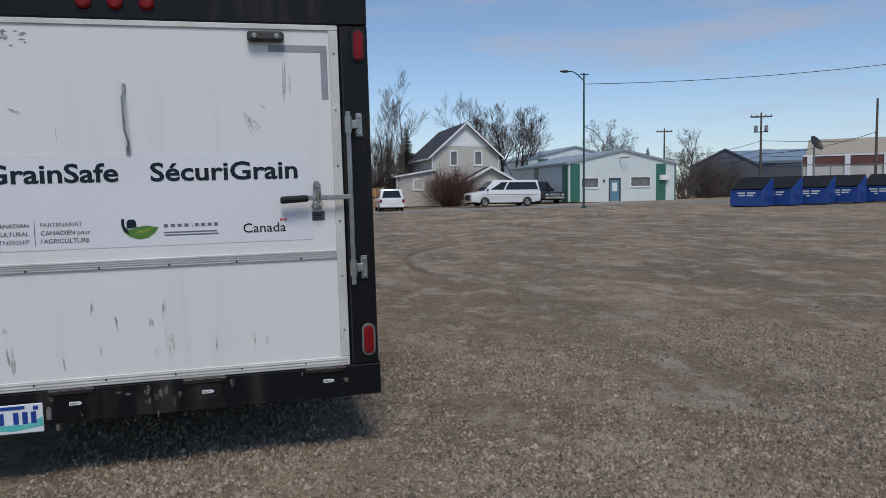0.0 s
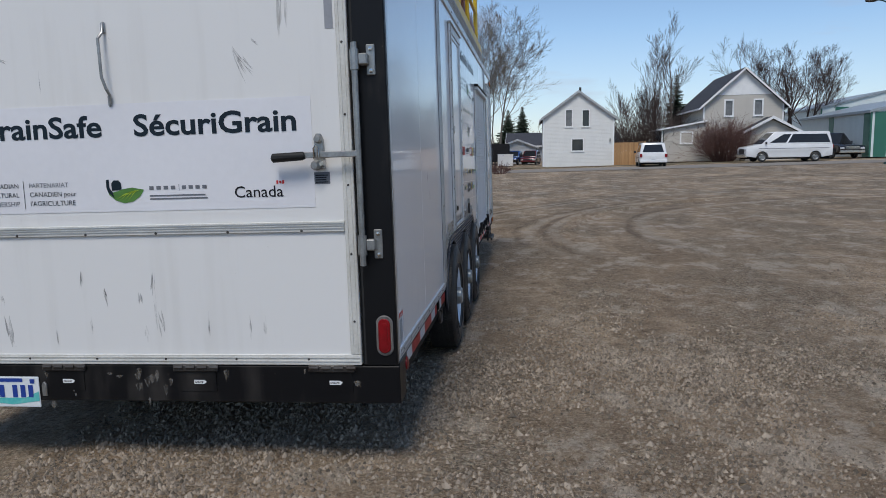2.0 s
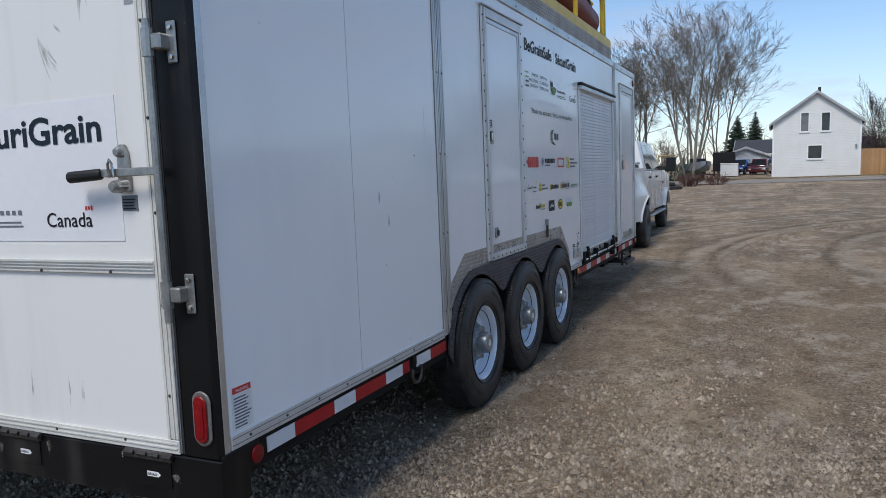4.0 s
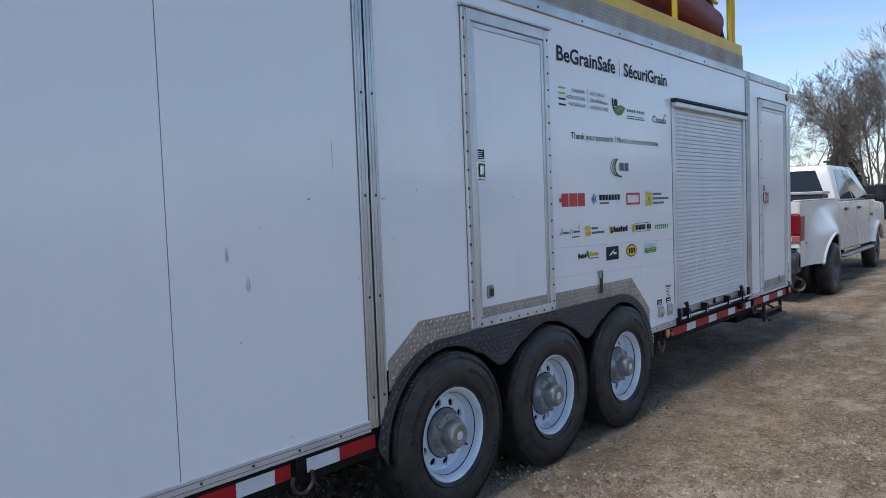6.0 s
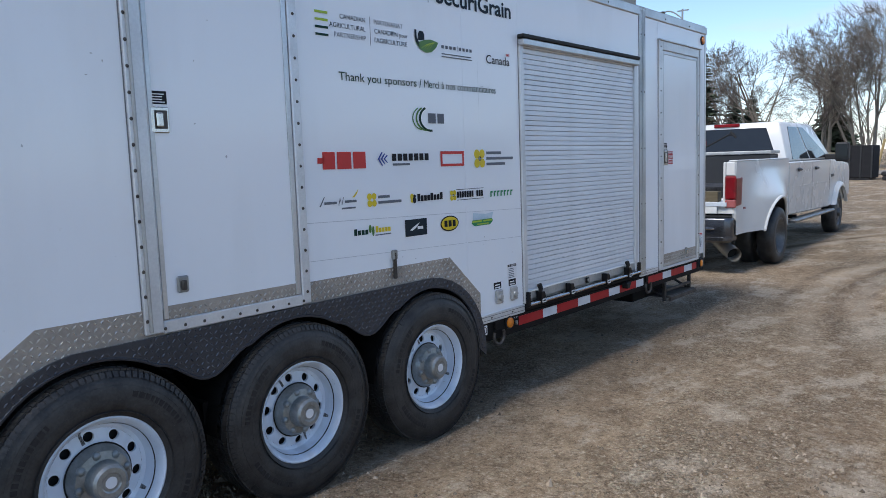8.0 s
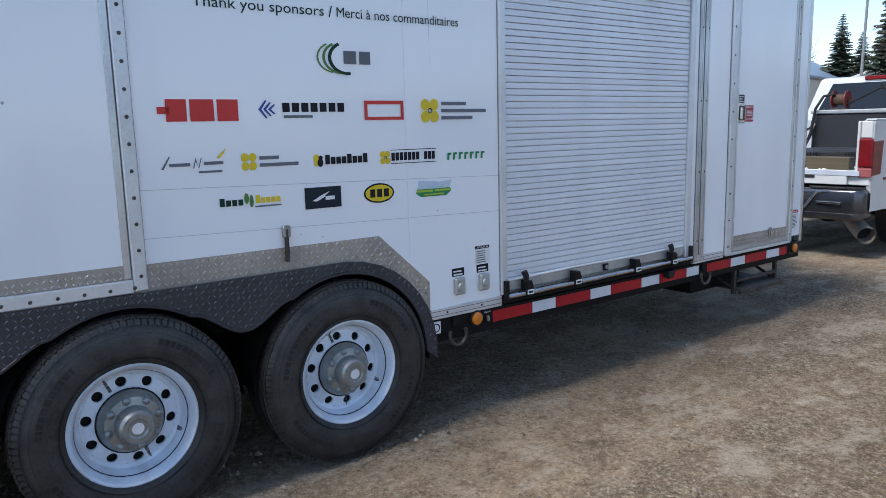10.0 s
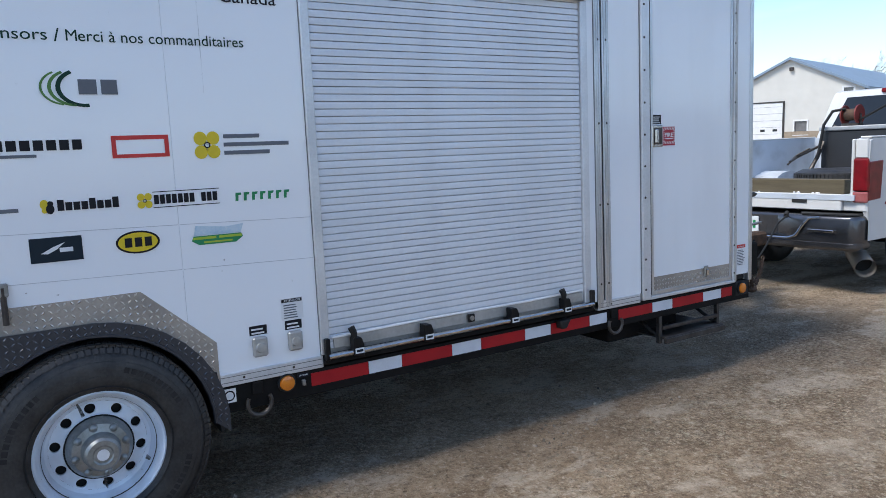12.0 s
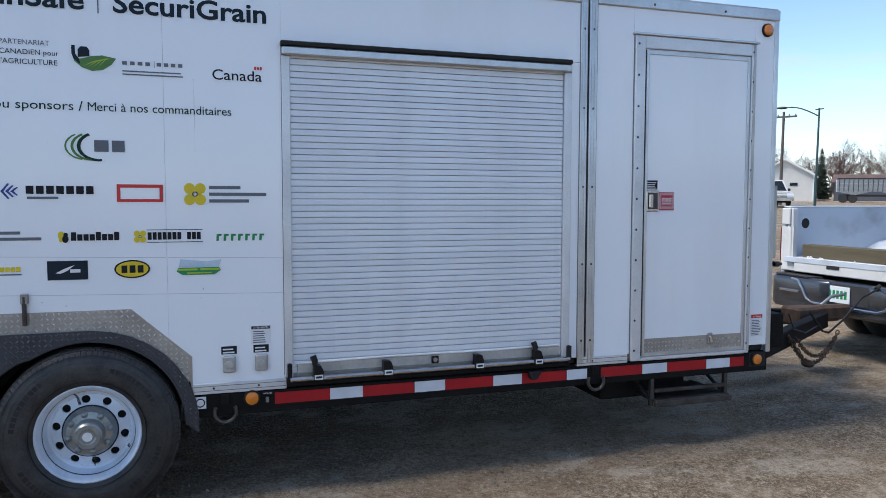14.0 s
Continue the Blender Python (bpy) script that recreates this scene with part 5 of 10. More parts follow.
# outlets with caps and notices
for y in (9.030, 9.187):
    o = tbox("outlet", SX, SX + 0.026, y, y + 0.064, 0.652, 0.738, ALU_DULL, label="hinged grey weatherproof outlet cover", bevel=0.008)
    part("outlet_cap", Shape().lathe([(0.026, 0.022), (0.033, 0.019), (0.034, 0.0002)], (SX, y + 0.032, 0.693), seg=16), ALU_DULL, o)
    tbox("outlet_label", SX, SX + 0.0018, y - 0.006, y + 0.070, 0.744, 0.784, INK_BLACK)
    part("label_lines", Mark("side", SX + 0.003).lines(y + 0.002, y + 0.062, 0.749, 0.781, 2, 0.45, 0.3, 3), LABEL_WHITE, trailer)
tbox("notice", SX, SX + 0.0018, 9.168, 9.268, 0.784 + 0.004, 0.882, LABEL_WHITE)
tbox("notice_band", SX + 0.0018, SX + 0.0026, 9.172, 9.264, 0.864, 0.879, INK_BLACK)
part("notice_words", Mark("side", SX + 0.0036).words("ATTENTION", 9.218, 0.867, width=0.074, align="CENTER", bold=0.01), LABEL_WHITE, trailer)
part("notice_lines", Mark("side", SX + 0.0030).lines(9.180, 9.256, 0.794, 0.860, 6, 0.45, 0.3, 5), INK_GREY, trailer)


def warning_decal(y0, y1, z0, z1):
    tbox("warning_decal", SX, SX + 0.0018, y0, y1, z0, z1, LABEL_WHITE)
    tbox("decal_band", SX + 0.0018, SX + 0.0026, y0 + 0.004, y1 - 0.004, z1 - 0.026, z1 - 0.004, INK_RED)
    part("decal_words", Mark("side", SX + 0.0036).words("WARNING", 0.5 * (y0 + y1), z1 - 0.021, width=(y1 - y0) * 0.66, align="CENTER", bold=0.01), LABEL_WHITE, trailer)
    part("decal_lines", Mark("side", SX + 0.0030).lines(y0 + 0.008, y1 - 0.008, z0 + 0.008, z1 - 0.034, 10, 0.45, 0.35, 6), INK_GREY, trailer)


warning_decal(4.262, 4.368, 0.610, 0.768)
warning_decal(12.258, 12.352, 0.655, 0.800)

# front door
fdoor = tbox("front_door", SX - 0.025, SX + 0.004, 11.446, 12.204, 0.575, 2.414, WHITE_PANEL, label="white hinged cabin door with a tread-plate foot", bevel=0.002)
for a in ((11.376, 11.444, 0.555, 2.490), (12.206, 12.236, 0.555, 2.490), (11.444, 12.206, 2.416, 2.490), (11.444, 12.206, 0.553, 0.574)):
    tbox("door_frame", SX - 0.02, SX + 0.016, *a, ALU_BRIGHT, fdoor, bevel=0.004)
tbox("door_gap", SX + 0.001, SX + 0.0055, 11.447, 11.455, 0.58, 2.41, GAP, fdoor)
for a in ((11.456, 11.474, 0.60, 2.408), (12.180, 12.200, 0.60, 2.408), (11.474, 12.180, 2.384, 2.408), (11.456, 12.200, 0.578, 0.602)):
    tbox("inner_trim", SX, SX + 0.010, *a, ALU, fdoor, bevel=0.002)
tbox("drip_cap", SX, SX + 0.030, 11.36, 12.252, 2.490, 2.504, ALU, fdoor, bevel=0.003)
kick = [(11.475, 0.603), (12.179, 0.603), (12.179, 0.685), (11.475, 0.685)]
part("kick_plate", Shape().prism(kick, SX + 0.002, SX + 0.006), TREAD, fdoor)
tagged(part("kick_chequer", lugs(Shape(), kick, SX + 0.006, pitch=0.0245, rise=0.0035, length=0.0105, width=0.0042), LOZENGE, fdoor), kind="stuff")
part("piano_hinge", Shape().tube([(SX + 0.018, 12.224, 0.57), (SX + 0.018, 12.224, 2.485)], 0.008, 8), ALU_DULL, fdoor, smooth=True)
for k in range(11):
    part("rivet", Shape().lathe([(0, 0.0075), (0.004, 0.005), (0.0045, 0.0002)], (SX + 0.016, 11.398, 0.62 + 0.182 * k), seg=8), DARK_STEEL, fdoor)
    part("rivet", Shape().lathe([(0, 0.0065), (0.004, 0.005), (0.0045, 0.0002)], (SX + 0.016, 12.216, 0.62 + 0.182 * k), seg=8), DARK_STEEL, fdoor)
flush_lock(fdoor, 11.464, 11.554, 1.455, 1.582)
tbox("lock_label", SX + 0.004, SX + 0.0055, 11.470, 11.546, 1.588, 1.642, INK_BLACK, fdoor)
part("label_lines", Mark("side", SX + 0.0065).lines(11.476, 11.540, 1.594, 1.638, 4, 0.4), LABEL_WHITE, fdoor)
tbox("fire_sign", SX + 0.004, SX + 0.0055, 11.560, 11.664, 1.462, 1.572, SIGN_RED, fdoor, "red and white striped fire extinguisher sign")
fs = Mark("side", SX + 0.0062)
for k in range(7):
    u = 11.564 + k * 0.0142
    for z in (1.472, 1.554):
        fs.poly([(u, z), (u + 0.006, z), (u + 0.012, z + 0.014), (u + 0.006, z + 0.014)])
for k in range(6):
    z = 1.484 + k * 0.0118
    for u in (11.5605, 11.6515):
        fs.poly([(u, z), (u + 0.012, z + 0.006), (u + 0.012, z + 0.011), (u, z + 0.005)])
tagged(part("fire_sign_stripes", fs, LABEL_WHITE, fdoor), kind="stuff")
part("fire_words", Mark("side", SX + 0.0072).words("FIRE", 11.612, 1.512, width=0.066, height=0.024, align="CENTER", bold=0.02).rect(11.580, 11.644, 1.499, 1.505), LABEL_WHITE, fdoor)
tbox("hasp", SX + 0.006, SX + 0.020, 11.925, 11.962, 0.628, 0.700, STEEL, fdoor, bevel=0.006)
tbox("hasp_tongue", SX + 0.020, SX + 0.030, 11.934, 11.953, 0.640, 0.680, CHROME, fdoor, bevel=0.004)

# drop step under the front door
step = tbox("entry_step", SX - 0.34, SX + 0.035, 11.545, 12.085, 0.292, 0.308, DARK_STEEL, label="open steel drop step under the cabin door", bevel=0.004)
for y in (11.535, 12.075):
    tbox("step_hanger", SX - 0.035, SX - 0.005, y, y + 0.024, 0.262, 0.44, DARK_STEEL, step, bevel=0.003)
    part("step_brace", Shape().tube([(SX - 0.30, y + 0.01, 0.44), (SX - 0.02, y + 0.01, 0.30)], 0.012, 6), DARK_STEEL, step)
tbox("step_edge", SX + 0.02, SX + 0.045, 11.54, 12.095, 0.268, 0.300, DARK_STEEL, step, bevel=0.003)
tbox("step_rail", SX - 0.02, SX + 0.0, 11.56, 12.075, 0.345, 0.368, DARK_STEEL, step, bevel=0.003)
tbox("step_tank", SX - 0.62, SX - 0.20, 11.30, 11.92, 0.27, 0.44, CHASSIS, bevel=0.01)

# roof platform with chequer coaming, yellow kickboard and guard rail
for x0, x1 in ((SX - 0.036, SX - 0.006), (LX + 0.02, LX + 0.05)):
    coam = [(6.20, 2.713), (10.99, 2.713), (10.99, 2.852), (6.20, 2.852)]
    c = part("coaming", Shape().prism(coam, x0, x1), TREAD, trailer, "tread-plate coaming along the roof edge")
    if x1 > 0:
        tagged(part("chequer", lugs(Shape(), coam, x1), TREAD, c), kind="stuff")
    tbox("kickboard", x0, x1 - 0.004, 6.20, 10.985, 2.854, 2.945, YELLOW, label="yellow kickboard of the roof platform")
tbox("coaming", LX + 0.06, SX - 0.04, 10.96, 10.99, 2.713, 2.852, TREAD)
tbox("coaming", LX + 0.06, SX - 0.04, 6.20, 6.23, 2.713, 2.852, TREAD)
tbox("platform_deck", LX + 0.06, SX - 0.04, 6.235, 10.955, 2.724, 2.80, ALU_DULL)
for x in (SX - 0.075, LX + 0.085):
    rail = part("guard_rail", Shape().tube([(x, 6.26, 3.86), (x, 10.93, 3.86)], 0.021, 8), YELLOW, trailer, "yellow tubular guard rail", smooth=True)
    part("mid_rail", Shape().tube([(x, 6.26, 3.38), (x, 10.84, 3.38)], 0.021, 8), YELLOW, rail, smooth=True)
    for y in (6.26, 7.40, 8.55, 9.62, 10.84, 10.93):
        part("post", Shape().tube([(x, y, 2.80), (x, y, 3.86)], 0.024, 8), YELLOW, rail, smooth=True)
    hoop = [(x - 0.10, 10.80, 3.34), (x - 0.10, 10.55, 3.34), (x - 0.10, 10.40, 3.42), (x - 0.10, 10.40, 3.56), (x - 0.10, 10.55, 3.62), (x - 0.10, 10.84, 3.62)]
    part("rail_hoop", Shape().tube(hoop, 0.019, 8), YELLOW, rail, smooth=True)
for y in (6.26, 10.88):
    part("end_rail", Shape().tube([(LX + 0.055, y, 3.86), (SX - 0.045, y, 3.86)], 0.021, 8), YELLOW, trailer, smooth=True)

# ---- rear of the trailer ----
tbox("rear_header", LX, SX + 0.004, RY - 0.012, RY + 0.05, 2.515, 2.73, BLACK, label="black rear header", bevel=0.006)
tbox("rear_post", 0.414, SX + 0.004, RY - 0.010, RY + 0.05, 0.535, 2.513, BLACK, label="black rear door post", bevel=0.006)
tbox("rear_post", LX - 0.004, LX + 0.161, RY - 0.010, RY + 0.05, 0.535, 2.513, BLACK, bevel=0.006)
tbox("post_groove", 0.424, 0.432, RY - 0.0125, RY - 0.0105, 0.545, 2.50, GAP)
beam = part("rear_beam", Shape().prism([(RY - 0.010, 0.350), (RY + 0.14, 0.350), (RY + 0.14, 0.533), (RY - 0.010, 0.533)], LX - 0.012, SX + 0.013), BLACK, trailer, "scuffed black rear beam", bevel=0.005)
part("beam_corner", Shape().prism([(RY + 0.0, 0.352), (RY + 0.05, 0.352), (RY + 0.20, 0.50), (RY + 0.20, 0.548), (RY + 0.0, 0.548)], SX - 0.03, SX + 0.012), BLACK, trailer, bevel=0.004)
ramp = tbox("ramp_door", LX + 0.165, 0.408, RY - 0.004, RY + 0.046, 0.538, 2.510, WHITE_DOOR, label="scuffed white rear ramp door with banner and bar locks", bevel=0.003)
DY = RY - 0.004
for a in ((0.356, 0.408, 0.592, 2.478), (LX + 0.165, LX + 0.217, 0.592, 2.478), (LX + 0.165, 0.408, 2.480, 2.510), (LX + 0.165, 0.408, 0.538, 0.590)):
    t = tbox("edge_trim", a[0], a[1], DY - 0.010, DY, a[2], a[3], CREAM, ramp, bevel=0.003)
for a, b in ((0.368, 0.373), (0.390, 0.395)):
    tbox("trim_rib", a, b, DY - 0.0135, DY - 0.0102, 0.595, 2.475, CREAM, ramp)
for a, b in ((0.556, 0.561), (0.573, 0.578)):
    tbox("trim_rib", LX + 0.17, 0.400, DY - 0.0135, DY - 0.0102, a, b, CREAM, ramp)
tbox("mid_trim", LX + 0.218, 0.355, DY - 0.012, DY, 1.176, 1.226, CREAM, ramp, bevel=0.003)
for z in (1.190, 1.202, 1.213):
    tbox("trim_rib", LX + 0.22, 0.353, DY - 0.0150, DY - 0.0122, z, z + 0.004, ALU, ramp)
for k in range(6):
    part("rivet", Shape().lathe([(0, 0.007), (-0.004, 0.005), (-0.0045, 0.0002)], (-1.65 + 0.36 * k, DY - 0.012, 1.183), "y", 8), DARK_STEEL, ramp)
    part("rivet", Shape().lathe([(0, 0.006), (-0.003, 0.005), (-0.0035, 0.0002)], (-1.65 + 0.36 * k, DY - 0.010, 0.567), "y", 8), DARK_STEEL, ramp)
    part("rivet", Shape().lathe([(0, 0.006), (-0.003, 0.005), (-0.0035, 0.0002)], (0.382, DY - 0.010, 0.75 + 0.32 * k), "y", 8), DARK_STEEL, ramp)
# banner
tbox("banner", -1.705, 0.222, DY - 0.0022, DY, 1.292, 1.800, VINYL, ramp, "white vinyl banner with dark lettering")
BN = DY - 0.0042


def bmark(name, material, fill):
    m = Mark("rear", BN)
    fill(m)
    ob = part(name.replace("_bars", "_print"), m, material, ramp)
    return tagged(ob, kind="stuff") if name.endswith(("_bars", "_words", "_print", "thin")) else ob


bmark("banner_title", INK_NAVY, lambda m: m.words("BeGrainSafe", -1.632, 1.650, width=0.828, height=0.097, bold=0.022))
bmark("banner_title", INK_NAVY, lambda m: m.words("SécuriGrain", -0.642, 1.648, width=0.792, height=0.097, bold=0.022))
for k, c in enumerate((INK_LIME, INK_LIME, INK_DKGREEN, INK_LIME)):
    bmark("logo_bar", c, lambda m, k=k: m.rect(-1.575 + (0.012 if k == 2 else 0), -1.498, 1.428 - 0.034 * k, 1.440 - 0.034 * k))
bmark("partner_words", INK_NAVY, lambda m: (m.words("CANADIAN", -1.262, 1.416, width=0.165, align="RIGHT"), m.words("AGRICULTURAL", -1.262, 1.372, width=0.232, align="RIGHT"), m.rect(-1.236, -1.2335, 1.315, 1.450)))
bmark("partner_thin_words", INK_GREY, lambda m: (m.words("PARTNERSHIP", -1.262, 1.328, width=0.205, align="RIGHT"), m.words("PARTENARIAT", -1.205, 1.416, width=0.205)))
bmark("partner_words", INK_NAVY, lambda m: (m.words("CANADIEN pour", -1.205, 1.372, width=0.242), m.words("l'AGRICULTURE", -1.205, 1.328, width=0.235)))


def hill_logo(face, plane, parent, u, v, w):
    """Green furrowed hill with a dark barn and silo."""
    hill = Mark(face, plane)
    hill.poly([(u - w * 0.5, v + w * 0.10), (u - w * 0.32, v - w * 0.02), (u - w * 0.05, v + w * 0.06), (u + w * 0.18, v + w * 0.09), (u + w * 0.5, v + w * 0.03), (u + w * 0.40, v - w * 0.12), (u + w * 0.2, v - w * 0.26), (u - w * 0.05, v - w * 0.30), (u - w * 0.28, v - w * 0.22), (u - w * 0.44, v - w * 0.08)])
    part("logo_hill", hill, INK_GREEN, parent)
    dark = Mark(face, plane - 0.0008 if face == "rear" else plane + 0.0008)
    dark.rect(u - w * 0.50, u - w * 0.42, v + w * 0.10, v + w * 0.30)
    dark.poly([(u - w * 0.36, v + w * 0.02), (u - w * 0.10, v + w * 0.05), (u - w * 0.10, v + w * 0.20), (u - w * 0.16, v + w * 0.28), (u - w * 0.30, v + w * 0.28), (u - w * 0.36, v + w * 0.20)])
    dark.poly([(u - w * 0.5, v + w * 0.10), (u - w * 0.46, v - w * 0.02), (u - w * 0.30, v - w * 0.16), (u - w * 0.34, v - w * 0.02), (u - w * 0.42, v + w * 0.10)])
    part("logo_barn", dark, INK_NAVY, parent)
    lines = Mark(face, plane - 0.0016 if face == "rear" else plane + 0.0016)
    for k in range(4):
        lines.poly([(u - w * (0.26 - 0.10 * k), v - w * (0.20 + 0.02 * k)), (u - w * (0.02 - 0.09 * k), v - w * (0.06 - 0.02 * k)), (u + w * (0.30 + 0.03 * k), v + w * 0.03), (u - w * (0.01 - 0.09 * k), v - w * (0.085 - 0.02 * k))])
    part("logo_furrows", lines, INK_LIME, parent)


hill_logo("rear", BN, ramp, -0.710, 1.388, 0.19)
bmark("association_bars", INK_GREY, lambda m: ([m.rect(-0.588 + 0.036 * k, -0.566 + 0.036 * k, 1.392, 1.409) for k in range(4)], m.rect(-0.440, -0.4375, 1.386, 1.416), [m.rect(-0.425 + 0.034 * k, -0.404 + 0.034 * k, 1.392, 1.409) for k in range(4)]))
bmark("association_small_print", INK_GREY, lambda m: m.lines(-0.588, -0.298, 1.345, 1.375, 2, 0.45, 0.05))
bmark("country_word", INK_BLACK, lambda m: m.words("Canada", -0.165, 1.345, width=0.236, height=0.052, bold=0.004))
bmark("country_flag", INK_RED, lambda m: (m.rect(0.040, 0.049, 1.404, 1.420), m.rect(0.068, 0.077, 1.404, 1.420), m.rect(0.054, 0.063, 1.406, 1.418)))
# bar locks at both edges of the door


def bar_lock(s):
    """s mirrors the lock about the centre line of the door."""
    X = lambda x: CX + s * (x - CX)
    bx = lambda a, b: (min(X(a), X(b)), max(X(a), X(b)))
    bar = part("lock_rod", Shape().tube([(X(0.446), RY - 0.052, 1.02), (X(0.446), RY - 0.052, 2.02)], 0.0145, 10), STEEL, trailer, "galvanised door locking rod", smooth=True)
    for z in (1.115, 1.945):
        k = tbox("keeper", *bx(0.462, 0.505), RY - 0.060, RY - 0.012, z - 0.026, z + 0.026, STEEL, bar, bevel=0.006)
        tbox("keeper_plate", *bx(0.492, 0.532), RY - 0.020, RY - 0.010, z - 0.068, z + 0.068, STEEL, bar, bevel=0.004)
        part("keeper_ring", Shape().tube([(X(0.446), RY - 0.052, z - 0.045), (X(0.446), RY - 0.052, z + 0.045)], 0.0205, 10), STEEL, bar, smooth=True)
        for dz in (-0.048, 0.048):
            part("bolt", Shape().lathe([(0, 0.010), (-0.008, 0.009), (-0.009, 0.0002)], (X(0.514), RY - 0.020, z + dz), "y", 8), CHROME, bar)
    arm = tbox("lock_arm", *bx(0.175, 0.450), RY - 0.066, RY - 0.056, 1.517, 1.545, STEEL, bar, bevel=0.003)
    part("grip", Shape().tube([(X(0.045), RY - 0.066, 1.522), (X(0.052), RY - 0.066, 1.522), (X(0.190), RY - 0.063, 1.528), (X(0.200), RY - 0.062, 1.529)], [0.013, 0.021, 0.020, 0.015], 10), RUBBER_BLACK, bar, "black rubber grip", smooth=True)
    part("latch_plate", Shape().prism([(X(0.230), 1.465), (X(0.280), 1.465), (X(0.276), 1.60), (X(0.264), 1.628), (X(0.243), 1.628), (X(0.233), 1.60)], RY - 0.026, RY - 0.004, "y"), STEEL, ramp, "worn steel latch plate", bevel=0.004)
    part("latch_hook", Shape().lathe([(-0.022, 0.0002), (-0.022, 0.012), (-0.014, 0.018), (0, 0.019)], (X(0.255), RY - 0.026, 1.602), "y", 14), STEEL, ramp, smooth=True)
    part("latch_cup", Shape().lathe([(-0.040, 0.0002), (-0.040, 0.014), (-0.030, 0.021), (0, 0.024)], (X(0.243), RY - 0.026, 1.484), "y", 16), STEEL, ramp, smooth=True)
    part("latch_cup", Shape().lathe([(-0.030, 0.0002), (-0.030, 0.011), (0, 0.017)], (X(0.272), RY - 0.026, 1.492), "y", 12), CHROME, ramp, smooth=True)
    part("lock_shackle", Shape().tube([(X(0.246), RY - 0.072, 1.515), (X(0.246), RY - 0.076, 1.560), (X(0.256), RY - 0.077, 1.575), (X(0.266), RY - 0.076, 1.560), (X(0.266), RY - 0.072, 1.515)], 0.0048, 7), CHROME, ramp, smooth=True)
    lab = tbox("lock_label", *bx(0.222, 0.296), RY - 0.0062, RY - 0.0045, 1.398, 1.452, INK_GREY, ramp)
    part("label_lines", Mark("rear", RY - 0.0075).lines(*bx(0.228, 0.290), 1.404, 1.446, 4, 0.45, 0.2), INK_BLACK, ramp)


bar_lock(1)
bar_lock(-1)
# hanging pull handle and top bracket
part("pull_handle", Shape().tube([(-0.752, DY - 0.012, 2.170), (-0.752, DY - 0.018, 2.125), (-0.756, DY - 0.050, 2.095), (-0.752, DY - 0.052, 1.92), (-0.738, DY - 0.045, 1.865), (-0.742, DY - 0.014, 1.840), (-0.744, DY - 0.010, 1.800)], 0.0070, 8), STEEL, ramp, "bent steel pull handle", smooth=True)
for z in (2.150, 1.815):
    tbox("handle_tab", -0.758, -0.742, DY - 0.010, DY, z - 0.026, z + 0.026, STEEL, ramp, bevel=0.004)
tbox("door_holder", -0.095, 0.105, DY - 0.055, DY, 2.408, 2.462, DARK_STEEL, ramp, "dark steel door holder", bevel=0.012)
for x in (-0.055, 0.065):
    part("holder_bolt", Shape().lathe([(0, 0.016), (-0.008, 0.013), (-0.009, 0.0002)], (x, DY - 0.055, 2.435), "y", 10), STEEL, ramp)
# strips of grey tape in an L
tbox("grey_tape", 0.016, 0.344, DY - 0.0022, DY, 2.358, 2.396, GREY_TAPE, ramp, "strips of grey tape stuck in a corner shape")
tbox("grey_tape", 0.306, 0.344, DY - 0.0020, DY, 2.092, 2.356, GREY_TAPE, ramp)
# scuffs and scrapes on the door
rr = random.Random(8)


def scuff(material, u, v, length, width, lean, n=5):
    m = Mark("rear", DY - 0.0008)
    for _ in range(n):
        du, dv = rr.uniform(-0.6, 0.6) * width, rr.uniform(-0.2, 0.2) * length
        w2, l2 = width * rr.uniform(0.15, 0.34), length * rr.uniform(0.4, 1.0)
        m.poly([(u + du, v + dv + l2 * 0.5), (u + du + w2 * 0.6 + lean * 0.3, v + dv + l2 * 0.15), (u + du + w2 + lean * 0.6, v + dv - l2 * 0.15), (u + du + lean, v + dv - l2 * 0.5), (u + du - w2 * 0.6 + lean * 0.6, v + dv - l2 * 0.2), (u + du - w2 * 0.4 + lean * 0.2, v + dv + l2 * 0.2)])
    part("scuff", m, {MARK_DARK: SMUDGE_DARK, MARK_GREY: SMUDGE_GREY}.get(material, SMUDGE_FAINT), ramp)


